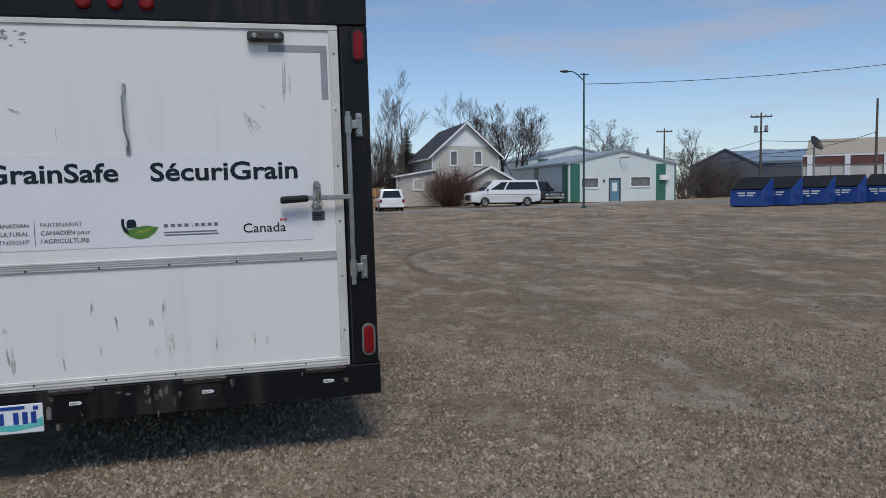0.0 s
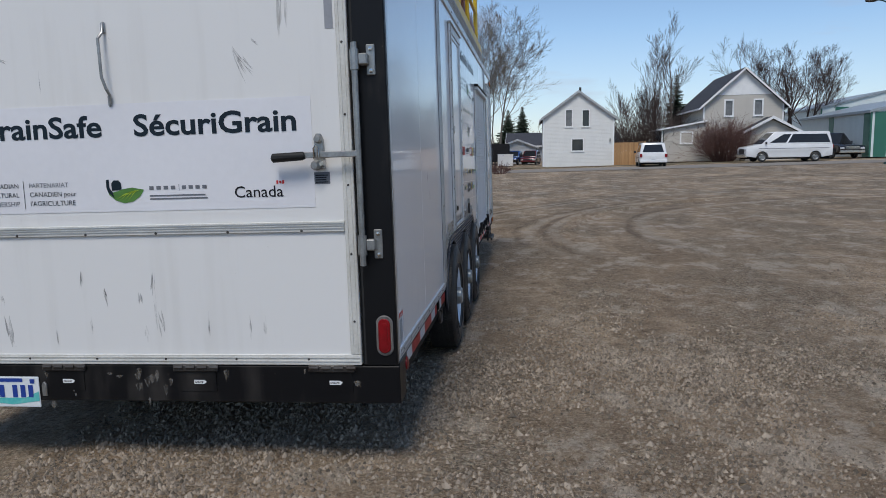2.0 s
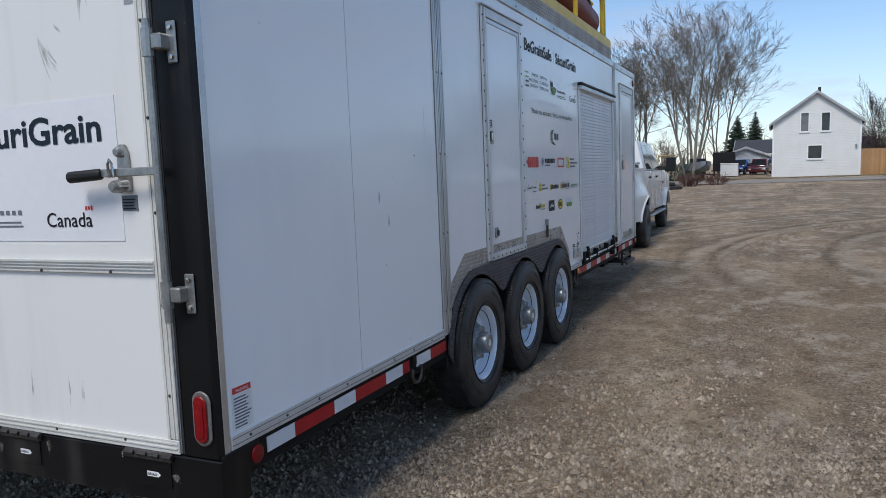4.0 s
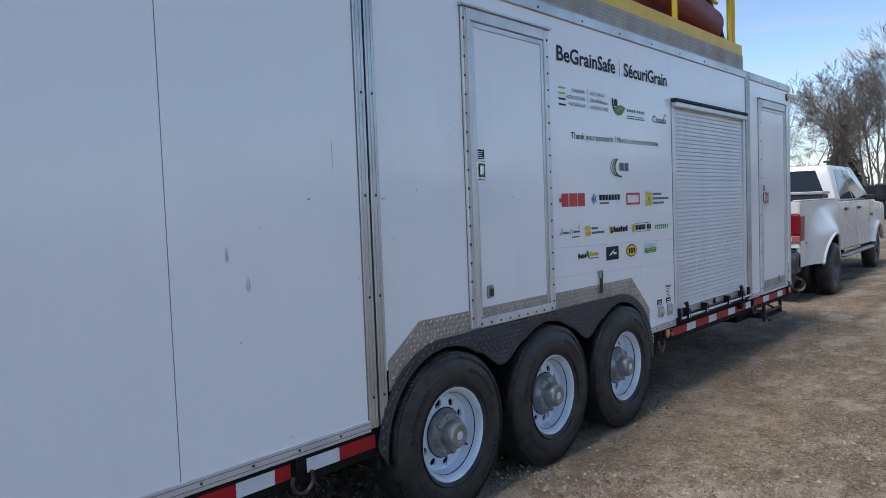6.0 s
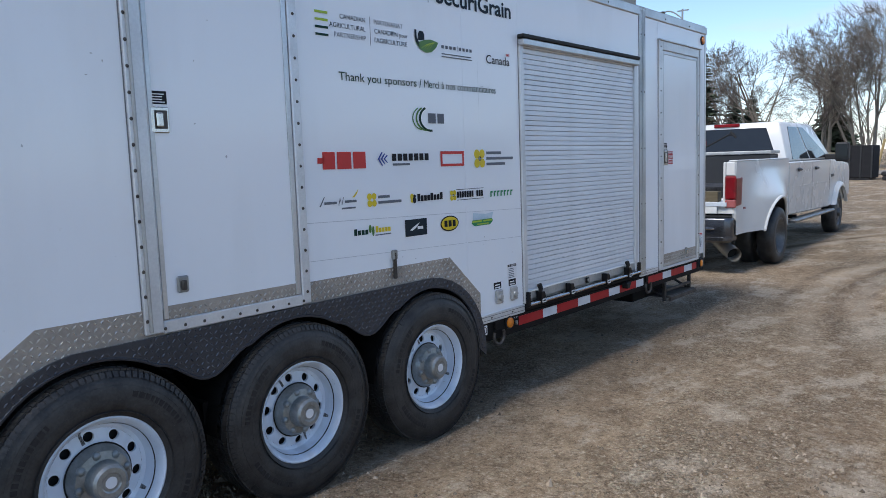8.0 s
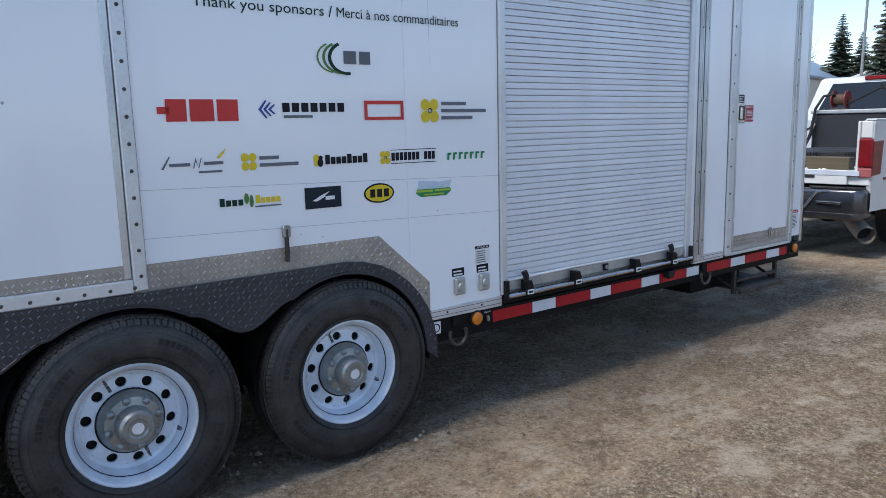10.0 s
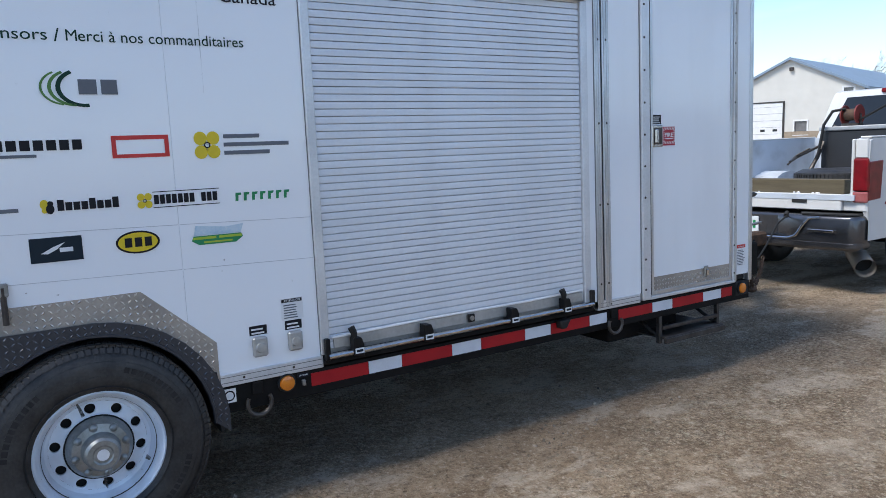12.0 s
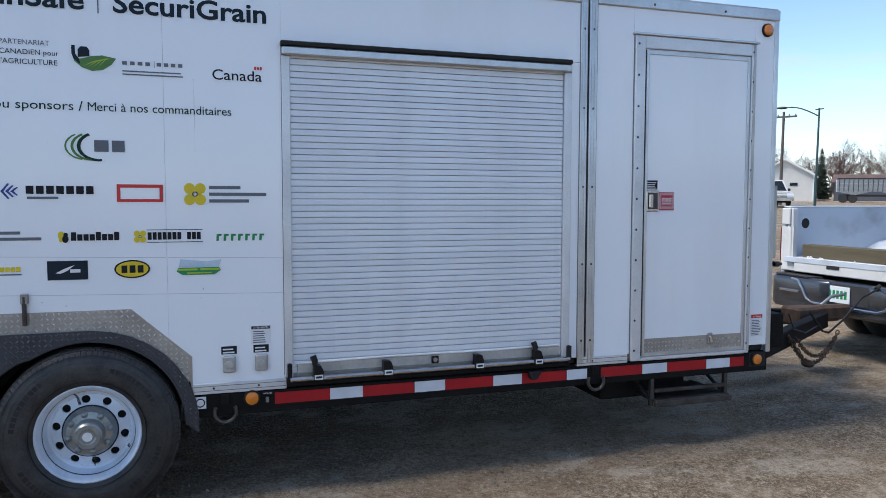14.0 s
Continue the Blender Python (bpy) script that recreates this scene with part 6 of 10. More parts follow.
for u, v, ln, wd, lean, mtl in ((0.12, 2.20, 0.26, 0.05, 0.0, MARK_FAINT), (-0.605, 0.943, 0.11, 0.016, -0.014, MARK_DARK), (-0.975, 0.955, 0.09, 0.013, -0.012, MARK_DARK), (-0.865, 0.885, 0.10, 0.012, 0.012, MARK_GREY), (-0.680, 0.870, 0.08, 0.022, 0.0, MARK_FAINT), (-0.590, 0.745, 0.15, 0.018, 0.014, MARK_GREY), (-0.660, 0.695, 0.09, 0.024, 0.0, MARK_FAINT), (-1.400, 0.70, 0.16, 0.026, 0.012, MARK_GREY), (-1.415, 0.86, 0.06, 0.022, 0.0, MARK_FAINT), (-0.95, 0.72, 0.12, 0.010, 0.0, MARK_FAINT), (-1.14, 0.69, 0.13, 0.010, 0.004, MARK_FAINT), (-0.140, 0.72, 0.12, 0.014, 0.004, MARK_FAINT), (-0.06, 0.73, 0.10, 0.014, 0.0, MARK_FAINT), (-0.34, 0.715, 0.14, 0.010, 0.0, MARK_FAINT), (-0.61, 0.80, 0.18, 0.012, 0.0, MARK_FAINT), (-0.135, 1.975, 0.17, 0.007, 0.06, MARK_GREY), (-0.09, 1.95, 0.10, 0.005, 0.05, MARK_GREY), (-1.32, 2.03, 0.05, 0.02, 0.06, MARK_GREY), (-0.045, 2.05, 0.05, 0.006, 0.04, MARK_FAINT), (-1.58, 2.05, 0.06, 0.02, 0.05, MARK_GREY), (-1.10, 1.90, 0.14, 0.004, 0.0, MARK_FAINT), (-0.296, 1.575, 0.06, 0.006, 0.0, MARK_GREY), (-0.298, 1.51, 0.04, 0.005, 0.0, MARK_GREY)):
    scuff(mtl, u, v, ln, wd, lean)
m = Mark("rear", DY - 0.0008)
for _ in range(26):
    u, v = rr.gauss(-1.29, 0.06), 2.45 - abs(rr.gauss(0, 0.035))
    m.poly([(u - rr.uniform(0.004, 0.02), v), (u + 0.004, v - rr.uniform(0.002, 0.012)), (u + rr.uniform(0.004, 0.03), v), (u, v + 0.006)])
tagged(part("chipped_paint", m, MARK_DARK, ramp), kind="stuff")
scr = Mark("rear", RY - 0.0122)
for _ in range(46):
    u, v = rr.choice((-1.78, -1.095, -0.405, 0.275, -0.7)) + rr.gauss(0, 0.09), 0.52 - abs(rr.gauss(0, 0.07))
    w_, h_ = rr.uniform(0.004, 0.022), rr.uniform(0.006, 0.05)
    scr.poly([(u - w_, v), (u - w_ * 0.5, v - h_ * 0.7), (u, v - h_), (u + w_ * 0.6, v - h_ * 0.6), (u + w_, v + h_ * 0.1), (u, v + h_ * 0.3)])
tagged(part("scrape", scr, SCRAPE, trailer), kind="stuff")
# tail lamps and marker lamps


def oval_lamp(x, z):
    s = 1 if x > CX else -1
    path = lambda hw, hh: [(x + hw * math.cos(radians(a)) , z + (hh - hw) * (1 if a < 180 else -1) + hw * math.sin(radians(a))) for a in range(0, 360, 15)]
    g = part("tail_lamp", Shape().prism(path(0.041, 0.097), RY - 0.020, RY - 0.010, "y"), BEZEL if z < 1 else RUBBER_BLACK, trailer, "red oval tail lamp in a dull bezel", bevel=0.004)
    part("lens", Shape().prism(path(0.029, 0.083), RY - 0.028, RY - 0.0205, "y"), LAMP_RED, g, bevel=0.006)
    part("inner_lens", Shape().prism(path(0.016, 0.064), RY - 0.0305, RY - 0.0285, "y"), LAMP_RED, g)


for x in (0.524, 2 * CX - 0.524):
    oval_lamp(x, 0.682)
    oval_lamp(x, 2.398)
for x in (-0.925, -0.768, -0.610):
    part("roof_marker", Shape().lathe([(0, 0.040), (-0.010, 0.038), (-0.020, 0.026), (-0.022, 0.0002)], (x, RY - 0.012, 2.600), "y", 18), LAMP_RED, trailer, smooth=True)
# ramp hinges with grease labels, number plate
for x in (-1.095, -0.405, 0.275, -1.78):
    h = tbox("ramp_hinge", x - 0.13, x + 0.10, RY - 0.026, RY - 0.008, 0.505, 0.540, DARK_STEEL, bevel=0.006)
    for q in range(4):
        part("knuckle", Shape().tube([(x - 0.12 + 0.06 * q, RY - 0.024, 0.528), (x - 0.075 + 0.06 * q, RY - 0.024, 0.528)], 0.010, 8), DARK_STEEL, h)
    tbox("hinge_leaf", x - 0.10, x + 0.085, RY - 0.014, RY - 0.0102, 0.405, 0.504, BLACK, h)
    m = Mark("rear", RY - 0.016)
    m.poly([(x - 0.028, 0.443), (x + 0.024, 0.443), (x + 0.037, 0.453), (x + 0.024, 0.463), (x - 0.028, 0.463)])
    part("grease_label", m, LABEL_WHITE, h)
    part("grease_words", Mark("rear", RY - 0.017).words("GREASE", x - 0.002, 0.448, width=0.044, align="CENTER", bold=0.01), INK_BLACK, h)
plate_r = tbox("number_plate", -1.565, -1.253, RY - 0.020, RY - 0.014, 0.316, 0.474, PLATE_WHITE, label="white and teal registration plate", bevel=0.003)
m = Mark("rear", RY - 0.0215)
m.poly([(-1.562, 0.345), (-1.40, 0.330), (-1.256, 0.350), (-1.256, 0.400), (-1.33, 0.365), (-1.48, 0.365), (-1.562, 0.400)])
part("plate_picture", m, PLATE_TEAL, plate_r)
part("plate_top_bars", Mark("rear", RY - 0.0225).rect(-1.47, -1.34, 0.448, 0.466).rect(-1.30, -1.275, 0.440, 0.462), INK_BLUE, plate_r)
for u in (-1.540, -1.505, -1.469, -1.398, -1.354, -1.312):
    part("plate_bar", Mark("rear", RY - 0.0225).rect(u, u + 0.026, 0.368, 0.432), INK_BLUE, plate_r)
for x in (-1.595, -1.225):
    part("plate_bracket", Shape().prism([(x - 0.013, 0.375), (x + 0.013, 0.375), (x + 0.013, 0.435), (x, 0.450), (x - 0.013, 0.435)], RY - 0.022, RY - 0.010, "y"), STEEL, trailer, bevel=0.003)

# ---- lettering and sponsors' marks on the side ----
LX0 = SX + 0.003


def smark(name, material, fill, up=0.0):
    m = Mark("side", LX0 + up)
    fill(m)
    ob = part(name.replace("_bars", "_print"), m, material, trailer)
    return tagged(ob, kind="stuff") if name.endswith(("_bars", "_words")) else ob


smark("side_title", INK_NAVY, lambda m: m.words("BeGrainSafe", 7.702, 2.398, width=0.742, height=0.088, bold=0.022))
smark("title_divider", INK_GREY, lambda m: m.rect(8.500, 8.505, 2.385, 2.500))
smark("side_title", INK_NAVY, lambda m: m.words("SécuriGrain", 8.566, 2.396, width=0.700, height=0.088, bold=0.022))
for k, c in enumerate((INK_LIME, INK_LIME, INK_DKGREEN, INK_DKGREEN)):
    smark("logo_bar", c, lambda m, k=k: m.rect(7.712, 7.790, 2.232 - 0.034 * k, 2.243 - 0.034 * k))
smark("partner_words", INK_NAVY, lambda m: (m.words("CANADIAN", 8.030, 2.222, width=0.165, align="RIGHT"), m.words("AGRICULTURAL", 8.030, 2.178, width=0.232, align="RIGHT"), m.rect(8.060, 8.0625, 2.115, 2.255), m.words("CANADIEN pour", 8.090, 2.178, width=0.242), m.words("l'AGRICULTURE", 8.090, 2.134, width=0.235)))
smark("partner_thin_words", INK_GREY, lambda m: (m.words("PARTNERSHIP", 8.030, 2.134, width=0.205, align="RIGHT"), m.words("PARTENARIAT", 8.090, 2.222, width=0.205)))
hill_logo("side", LX0, trailer, 8.480, 2.175, 0.19)
smark("association_bars", INK_GREY, lambda m: ([m.rect(8.600 + 0.034 * k, 8.621 + 0.034 * k, 2.155, 2.172) for k in range(4)], m.rect(8.740, 8.7425, 2.149, 2.179), [m.rect(8.752 + 0.032 * k, 8.772 + 0.032 * k, 2.155, 2.172) for k in range(4)], m.lines(8.600, 8.872, 2.108, 2.138, 2, 0.4, 0.05)))
smark("country_word", INK_BLACK, lambda m: m.words("Canada", 9.005, 2.108, width=0.236, height=0.050, bold=0.004))
smark("country_flag", INK_RED, lambda m: (m.rect(9.205, 9.214, 2.164, 2.180), m.rect(9.232, 9.241, 2.164, 2.180), m.rect(9.218, 9.228, 2.166, 2.178)))
smark("english_thanks", INK_DKGREEN, lambda m: m.words("Thank you sponsors", 7.842, 1.934, width=0.545, height=0.040, bold=0.003))
smark("thanks_divider", INK_DKGREEN, lambda m: m.words("/", 8.408, 1.932, height=0.044, bold=0.010))
smark("french_thanks", INK_DKGREEN, lambda m: (m.words("M", 8.447, 1.934, width=0.036, height=0.040, bold=0.0), m.words("erci à nos commanditaires", 8.487, 1.934, width=0.605, height=0.040, bold=0.003)))
# swoosh emblem
for k, c in enumerate((INK_GREEN, INK_GREEN, INK_DKGREEN)):
    smark("swoosh", c, lambda m, k=k: m.arc(8.430 + 0.030 * k, 1.768, 0.058, 0.006 + 0.003 * k, 118, 262 + 8 * k, 14, 1.35))
smark("emblem_blocks", INK_GREY, lambda m: (m.rect(8.470, 8.532, 1.744, 1.798), m.rect(8.546, 8.602, 1.744, 1.798)))
# red block mark
smark("red_mark", INK_RED, lambda m: (m.rect(7.684, 7.730, 1.540, 1.566), m.rect(7.715, 7.738, 1.512, 1.594), m.rect(7.738, 7.792, 1.512, 1.594), m.rect(7.804, 7.896, 1.512, 1.594), m.rect(7.908, 7.992, 1.512, 1.594)))
# blue lozenge mark with black bars
smark("blue_mark", INK_BLUE, lambda m: [m.poly([(8.075 + 0.020 * k, 1.556), (8.105 + 0.018 * k, 1.592 - 0.008 * k), (8.112 + 0.018 * k, 1.590 - 0.008 * k), (8.088 + 0.020 * k, 1.556), (8.112 + 0.018 * k, 1.522 + 0.008 * k), (8.105 + 0.018 * k, 1.520 + 0.008 * k)]) for k in range(3)])
smark("black_bars", INK_BLACK, lambda m: [m.rect(8.178 + 0.042 * k, 8.210 + 0.042 * k, 1.545, 1.582) for k in range(7)])
smark("small_bars", INK_GREY, lambda m: m.rect(8.182, 8.312, 1.521, 1.532))
# red outlined ribbon
smark("red_ribbon", INK_RED, lambda m: (m.rect(8.576, 8.768, 1.576, 1.592), m.rect(8.562, 8.578, 1.508, 1.592), m.rect(8.578, 8.752, 1.508, 1.522), m.rect(8.752, 8.768, 1.508, 1.576)))


def blossom(u, v, r, c=INK_YELLOW, centre=INK_BLACK):
    for k, (a, b) in enumerate(((1, 1), (-1, 1), (-1, -1), (1, -1))):
        smark("petal", c, lambda m: m.oval(u + a * r * 0.48, v + b * r * 0.52, r * 0.50, r * 0.52, 14), 0.0004 * k)
    smark("petal_ring", centre, lambda m: m.arc(u, v, r * 0.16, r * 0.09, 0, 360, 14), 0.0024)


blossom(8.914, 1.547, 0.052)
smark("grower_bars", INK_GREY, lambda m: (m.rect(8.980, 9.130, 1.572, 1.588), m.rect(8.980, 9.255, 1.539, 1.555), m.rect(8.980, 9.170, 1.506, 1.522)))
# second row
smark("script_bars", INK_GREY, lambda m: (m.poly([(7.682, 1.338), (7.712, 1.384), (7.718, 1.384), (7.690, 1.336)]), m.rect(7.712, 7.790, 1.346, 1.358), m.poly([(7.800, 1.340), (7.812, 1.378), (7.820, 1.340), (7.832, 1.376), (7.836, 1.376), (7.822, 1.334), (7.812, 1.362), (7.802, 1.334)]), m.rect(7.842, 7.918, 1.348, 1.360), m.rect(7.820, 7.912, 1.318, 1.326)))
smark("wheat_ear", INK_YELLOW, lambda m: m.poly([(7.890, 1.372), (7.920, 1.398), (7.932, 1.412), (7.924, 1.390), (7.905, 1.372)]))
blossom(8.022, 1.352, 0.033, INK_YELLOW, LABEL_WHITE)
smark("grower_bars", INK_GREY, lambda m: (m.rect(8.066, 8.150, 1.358, 1.372), m.rect(8.066, 8.236, 1.330, 1.344)))
smark("half_drop", INK_YELLOW, lambda m: (m.oval(8.318, 1.352, 0.014, 0.018, 12), m.oval(8.318, 1.330, 0.010, 0.010, 12)))
smark("half_drop", INK_BLACK, lambda m: (m.oval(8.338, 1.354, 0.010, 0.010, 12), m.oval(8.336, 1.334, 0.014, 0.018, 12)), 0.0005)
smark("grower_bars", INK_BLACK, lambda m: [m.rect(8.360 + 0.0265 * k, 8.382 + 0.0265 * k, 1.326, 1.356 if k not in (0, 4, 7) else 1.366) for k in range(8)])
blossom(8.660, 1.342, 0.028)
smark("grower_bars", INK_BLACK, lambda m: (m.rect(8.690, 8.946, 1.372, 1.375), m.rect(8.690, 8.946, 1.312, 1.315), [m.rect(8.694 + 0.0225 * k, 8.712 + 0.0225 * k, 1.326, 1.362) for k in range(11) if k != 7]))
smark("green_bars", INK_TEAL, lambda m: [m.poly([(9.010 + 0.0345 * k, 1.316), (9.012 + 0.0345 * k, 1.350), (9.036 + 0.0345 * k, 1.350), (9.034 + 0.0345 * k, 1.340), (9.024 + 0.0345 * k, 1.340), (9.022 + 0.0345 * k, 1.316)]) for k in range(7)])
# third row
smark("grower_bars", INK_DKGREEN, lambda m: [m.rect(7.892 + 0.025 * k, 7.912 + 0.025 * k, 1.182, 1.206 if k else 1.214) for k in range(4)])
smark("leaf_mark", INK_GREEN, lambda m: (m.oval(8.002, 1.208, 0.010, 0.022, 10), m.oval(8.022, 1.196, 0.009, 0.026, 10)))
smark("grower_bars", INK_YELLOW, lambda m: [m.rect(8.040 + 0.022 * k, 8.058 + 0.022 * k, 1.186, 1.208 if k else 1.218) for k in range(5)])
smark("small_bars", INK_GREY, lambda m: m.rect(8.036, 8.150, 1.170, 1.176))
smark("navy_panel", INK_NAVY, lambda m: m.rect(8.256, 8.428, 1.142, 1.232))
smark("panel_mark", LABEL_WHITE, lambda m: (m.poly([(8.290, 1.175), (8.330, 1.196), (8.372, 1.212), (8.342, 1.186), (8.312, 1.172)]), m.rect(8.352, 8.396, 1.176, 1.192)), 0.0008)
smark("oval_badge", INK_BLACK, lambda m: m.oval(8.622, 1.186, 0.080, 0.044, 28))
smark("oval_badge_face", INK_YELLOW, lambda m: m.oval(8.622, 1.186, 0.072, 0.037, 28), 0.0008)
smark("oval_badge_bars", INK_BLACK, lambda m: [m.rect(8.574 + 0.036 * k, 8.600 + 0.036 * k, 1.168, 1.204) for k in range(3)], 0.0016)
smark("sheaf_badge", INK_TEAL, lambda m: m.poly([(8.822, 1.168), (8.850, 1.150), (9.000, 1.150), (9.030, 1.172), (9.022, 1.186), (8.830, 1.186)]))
smark("sheaf_badge_sky", mat("pale_blue_print", (0.40, 0.55, 0.66), (0.58, 0.66, 0.70), rough=0.4, scale=30, fine=120), lambda m: m.poly([(8.832, 1.188), (9.020, 1.188), (9.034, 1.224), (8.960, 1.216), (8.840, 1.228)]))
smark("sheaf_badge_bars", INK_LIME, lambda m: (m.rect(8.828, 8.920, 1.172, 1.182), m.rect(8.932, 9.024, 1.172, 1.182), m.rect(8.870, 8.985, 1.156, 1.163)), 0.0008)
# small stains and nicks on the panels
rr = random.Random(12)
for _ in range(26):
    y, z = rr.uniform(4.4, 9.2), rr.uniform(0.9, 2.5)
    if 7.55 < y < 9.3 and z > 1.1:
        continue
    m = Mark("side", SX + (0.006 if 6.79 < y < 7.62 else 0.0016))
    w, h = rr.choice(((0.004, 0.004), (0.003, 0.008), (0.006, 0.003)))
    m.poly([(y - w, z), (y, z - h), (y + w, z), (y, z + h * 0.7)])
    part("nick", m, MARK_GREY, trailer)
# grey rubs and a long hairline scratch
for y, z, w, h in [(5.377, 1.389, 0.008, 0.035), (5.464, 1.268, 0.01, 0.032), (5.773, 1.587, 0.004, 0.006), (5.419, 1.054, 0.004, 0.004), (5.634, 0.638, 0.006, 0.006), (5.906, 1.762, 0.002, 0.1), (6.197, 1.583, 0.014, 0.003), (7.199, 1.579, 0.005, 0.006), (5.77, 1.589, 0.01, 0.004), (6.2, 1.586, 0.01, 0.004), (6.421, 1.624, 0.004, 0.006)]:
    m = Mark("side", SX + (0.0062 if 6.87 < y < 7.54 else 0.0022))
    m.poly([(y - w, z - h * 0.5), (y, z - h), (y + w, z - h * 0.4), (y + w * 0.7, z + h * 0.6), (y, z + h), (y - w * 0.8, z + h * 0.5)])
    part("rub_mark", m, SMUDGE_GREY, trailer)
m = Mark("side", SX + 0.0034)
m.poly([(8.916, 2.105), (8.919, 2.105), (8.920, 1.753), (8.917, 1.753)])
part("scratch", m, SMUDGE_GREY, trailer)
# thin dark lines along the joint bands and the door frames
for y, z0, z1 in ((6.0505, 0.57, 2.64), (6.1715, 0.85, 2.64), (11.0185, 0.60, 2.64), (11.1275, 0.60, 2.64), (6.7885, 1.0, 2.55), (7.5985, 1.0, 2.55), (11.3742, 0.60, 2.49), (12.2372, 0.60, 2.49), (9.3362, 0.62, 2.31)):
    tbox("sealant_line", SX - 0.001, SX + 0.0035, y - 0.002, y + 0.002, z0, z1, SEAM)
# ---- tongue, jack and chains ----
for s in (-1, 1):
    part("tongue_beam", Shape().prism([(CX + s * 1.20, FY - 0.05), (CX + s * 1.10, FY - 0.05), (CX + s * 0.02, FY + 1.70), (CX + s * 0.10, FY + 1.74)], 0.42, 0.55, "z"), CHASSIS, trailer, bevel=0.005)
    tbox("corner_box", min(CX + s * 1.13, CX + s * 1.235), max(CX + s * 1.13, CX + s * 1.235), FY + 0.012, FY + 0.09, 0.78, 0.90, CHASSIS, bevel=0.01)
    tbox("corner_foot", min(CX + s * 1.05, CX + s * 1.24), max(CX + s * 1.05, CX + s * 1.24), FY + 0.012, FY + 0.19, 0.555, 0.778, CHASSIS, bevel=0.01)
part("coupler", Shape().prism([(CX - 0.07, FY + 1.62), (CX + 0.07, FY + 1.62), (CX + 0.06, FY + 2.05), (CX - 0.06, FY + 2.05)], 0.47, 0.60, "z"), RUSTY, trailer, bevel=0.02)
part("coupler_lever", Shape().tube([(CX, FY + 1.75, 0.60), (CX + 0.02, FY + 1.85, 0.68), (CX + 0.03, FY + 1.98, 0.69)], 0.014, 8), STEEL, trailer, smooth=True)
jack = part("tongue_jack", Shape().tube([(CX - 0.18, FY + 1.20, 0.28), (CX - 0.18, FY + 1.20, 0.95)], 0.04, 12), CHASSIS, trailer, "black tongue jack post", smooth=True)
part("jack_head", Shape().lathe([(0, 0.05), (0.05, 0.05), (0.06, 0.03), (0.06, 0.0005)], (CX - 0.18, FY + 1.20, 0.95), "z", 12), STEEL, jack)
tbox("corner_channel", SX - 0.075, SX - 0.045, FY + 0.001, FY + 0.075, 1.15, 1.62, ALU_DULL, bevel=0.004)
for z in (1.11,):
    part("post_fitting", Shape().lathe([(0, 0.018), (0.035, 0.018), (0.035, 0.0002)], (SX - 0.06, FY + 0.075, z), "y", 10).lathe([(0.035, 0.009), (0.06, 0.009), (0.06, 0.0002)], (SX - 0.06, FY + 0.075, z), "y", 8), DARK_STEEL, trailer)
tbox("junction_box", SX - 0.12, SX - 0.05, FY + 0.001, FY + 0.06, 0.96, 1.06, STEEL, bevel=0.006)


def chain(pts, name="safety_chain"):
    """Interlocked links along a hanging line."""
    s = Shape()
    run = [Vector(p) for p in pts]
    seg = [(run[i + 1] - run[i]).length for i in range(len(run) - 1)]
    total, step, d, k = sum(seg), 0.036, 0.0, 0
    while d < total - step:
        i, r = 0, d
        while r > seg[i]:
            r -= seg[i]
            i += 1
        p = run[i].lerp(run[i + 1], r / seg[i])
        t = (run[i + 1] - run[i]).normalized()
        a = t.orthogonal().normalized()
        b = t.cross(a)
        n = a if k % 2 else b
        loop = [p + t * (0.026 * math.cos(q * math.pi / 4)) + n * (0.014 * math.sin(q * math.pi / 4)) for q in range(9)]
        s.tube(loop, 0.0052, 5, caps=False)
        d += step
        k += 1
    return part(name, s, RUSTY, trailer, "sagging rusty safety chain", smooth=True)


def sag(a, b, drop, n=12):
    return [tuple(Vector(a).lerp(Vector(b), k / n) + Vector((0, 0, -drop * 4 * (k / n) * (1 - k / n)))) for k in range(n + 1)]


chain(sag((0.03, FY + 0.68, 0.50), (-0.50, FY + 1.72, 0.44), 0.24))
chain(sag((-0.02, FY + 0.80, 0.48), (-0.46, FY + 1.66, 0.42), 0.17))
chain([(0.02, FY + 0.70, 0.50), (0.06, FY + 0.74, 0.40), (0.02, FY + 0.82, 0.33), (-0.05, FY + 0.92, 0.29)])
part("chain_bundle", Shape().ball((-0.16, FY + 1.05, 0.245), 0.045, 9, 6, 1.3, 1.0, 0.7), RUSTY, trailer, "knotted lump of rusty chain", smooth=True)
part("brake_cable", Shape().tube([(-0.10, FY + 1.0, 0.66), (-0.22, FY + 1.15, 0.60), (-0.32, FY + 1.35, 0.46), (-0.42, FY + 1.52, 0.42), (-0.50, FY + 1.75, 0.50), (-0.58, FY + 2.05, 0.68), (-0.66, FY + 2.34, 0.74)], 0.009, 7), RUBBER_BLACK, trailer, smooth=True)
part("plug", Shape().tube([(-0.66, FY + 2.30, 0.73), (-0.70, FY + 2.38, 0.75)], 0.022, 10), RUBBER_BLACK, trailer)
part("coupler_housing", Shape().box(CX - 0.11, CX + 0.11, FY + 1.40, FY + 1.64, 0.44, 0.60), RUSTY, trailer, bevel=0.02)
part("breakaway_cable", Shape().tube([(0.10, FY + 0.60, 0.70), (0.00, FY + 0.75, 0.56), (-0.12, FY + 0.98, 0.50), (-0.30, FY + 1.30, 0.52)], 0.006, 6), DARK_STEEL, trailer, smooth=True)



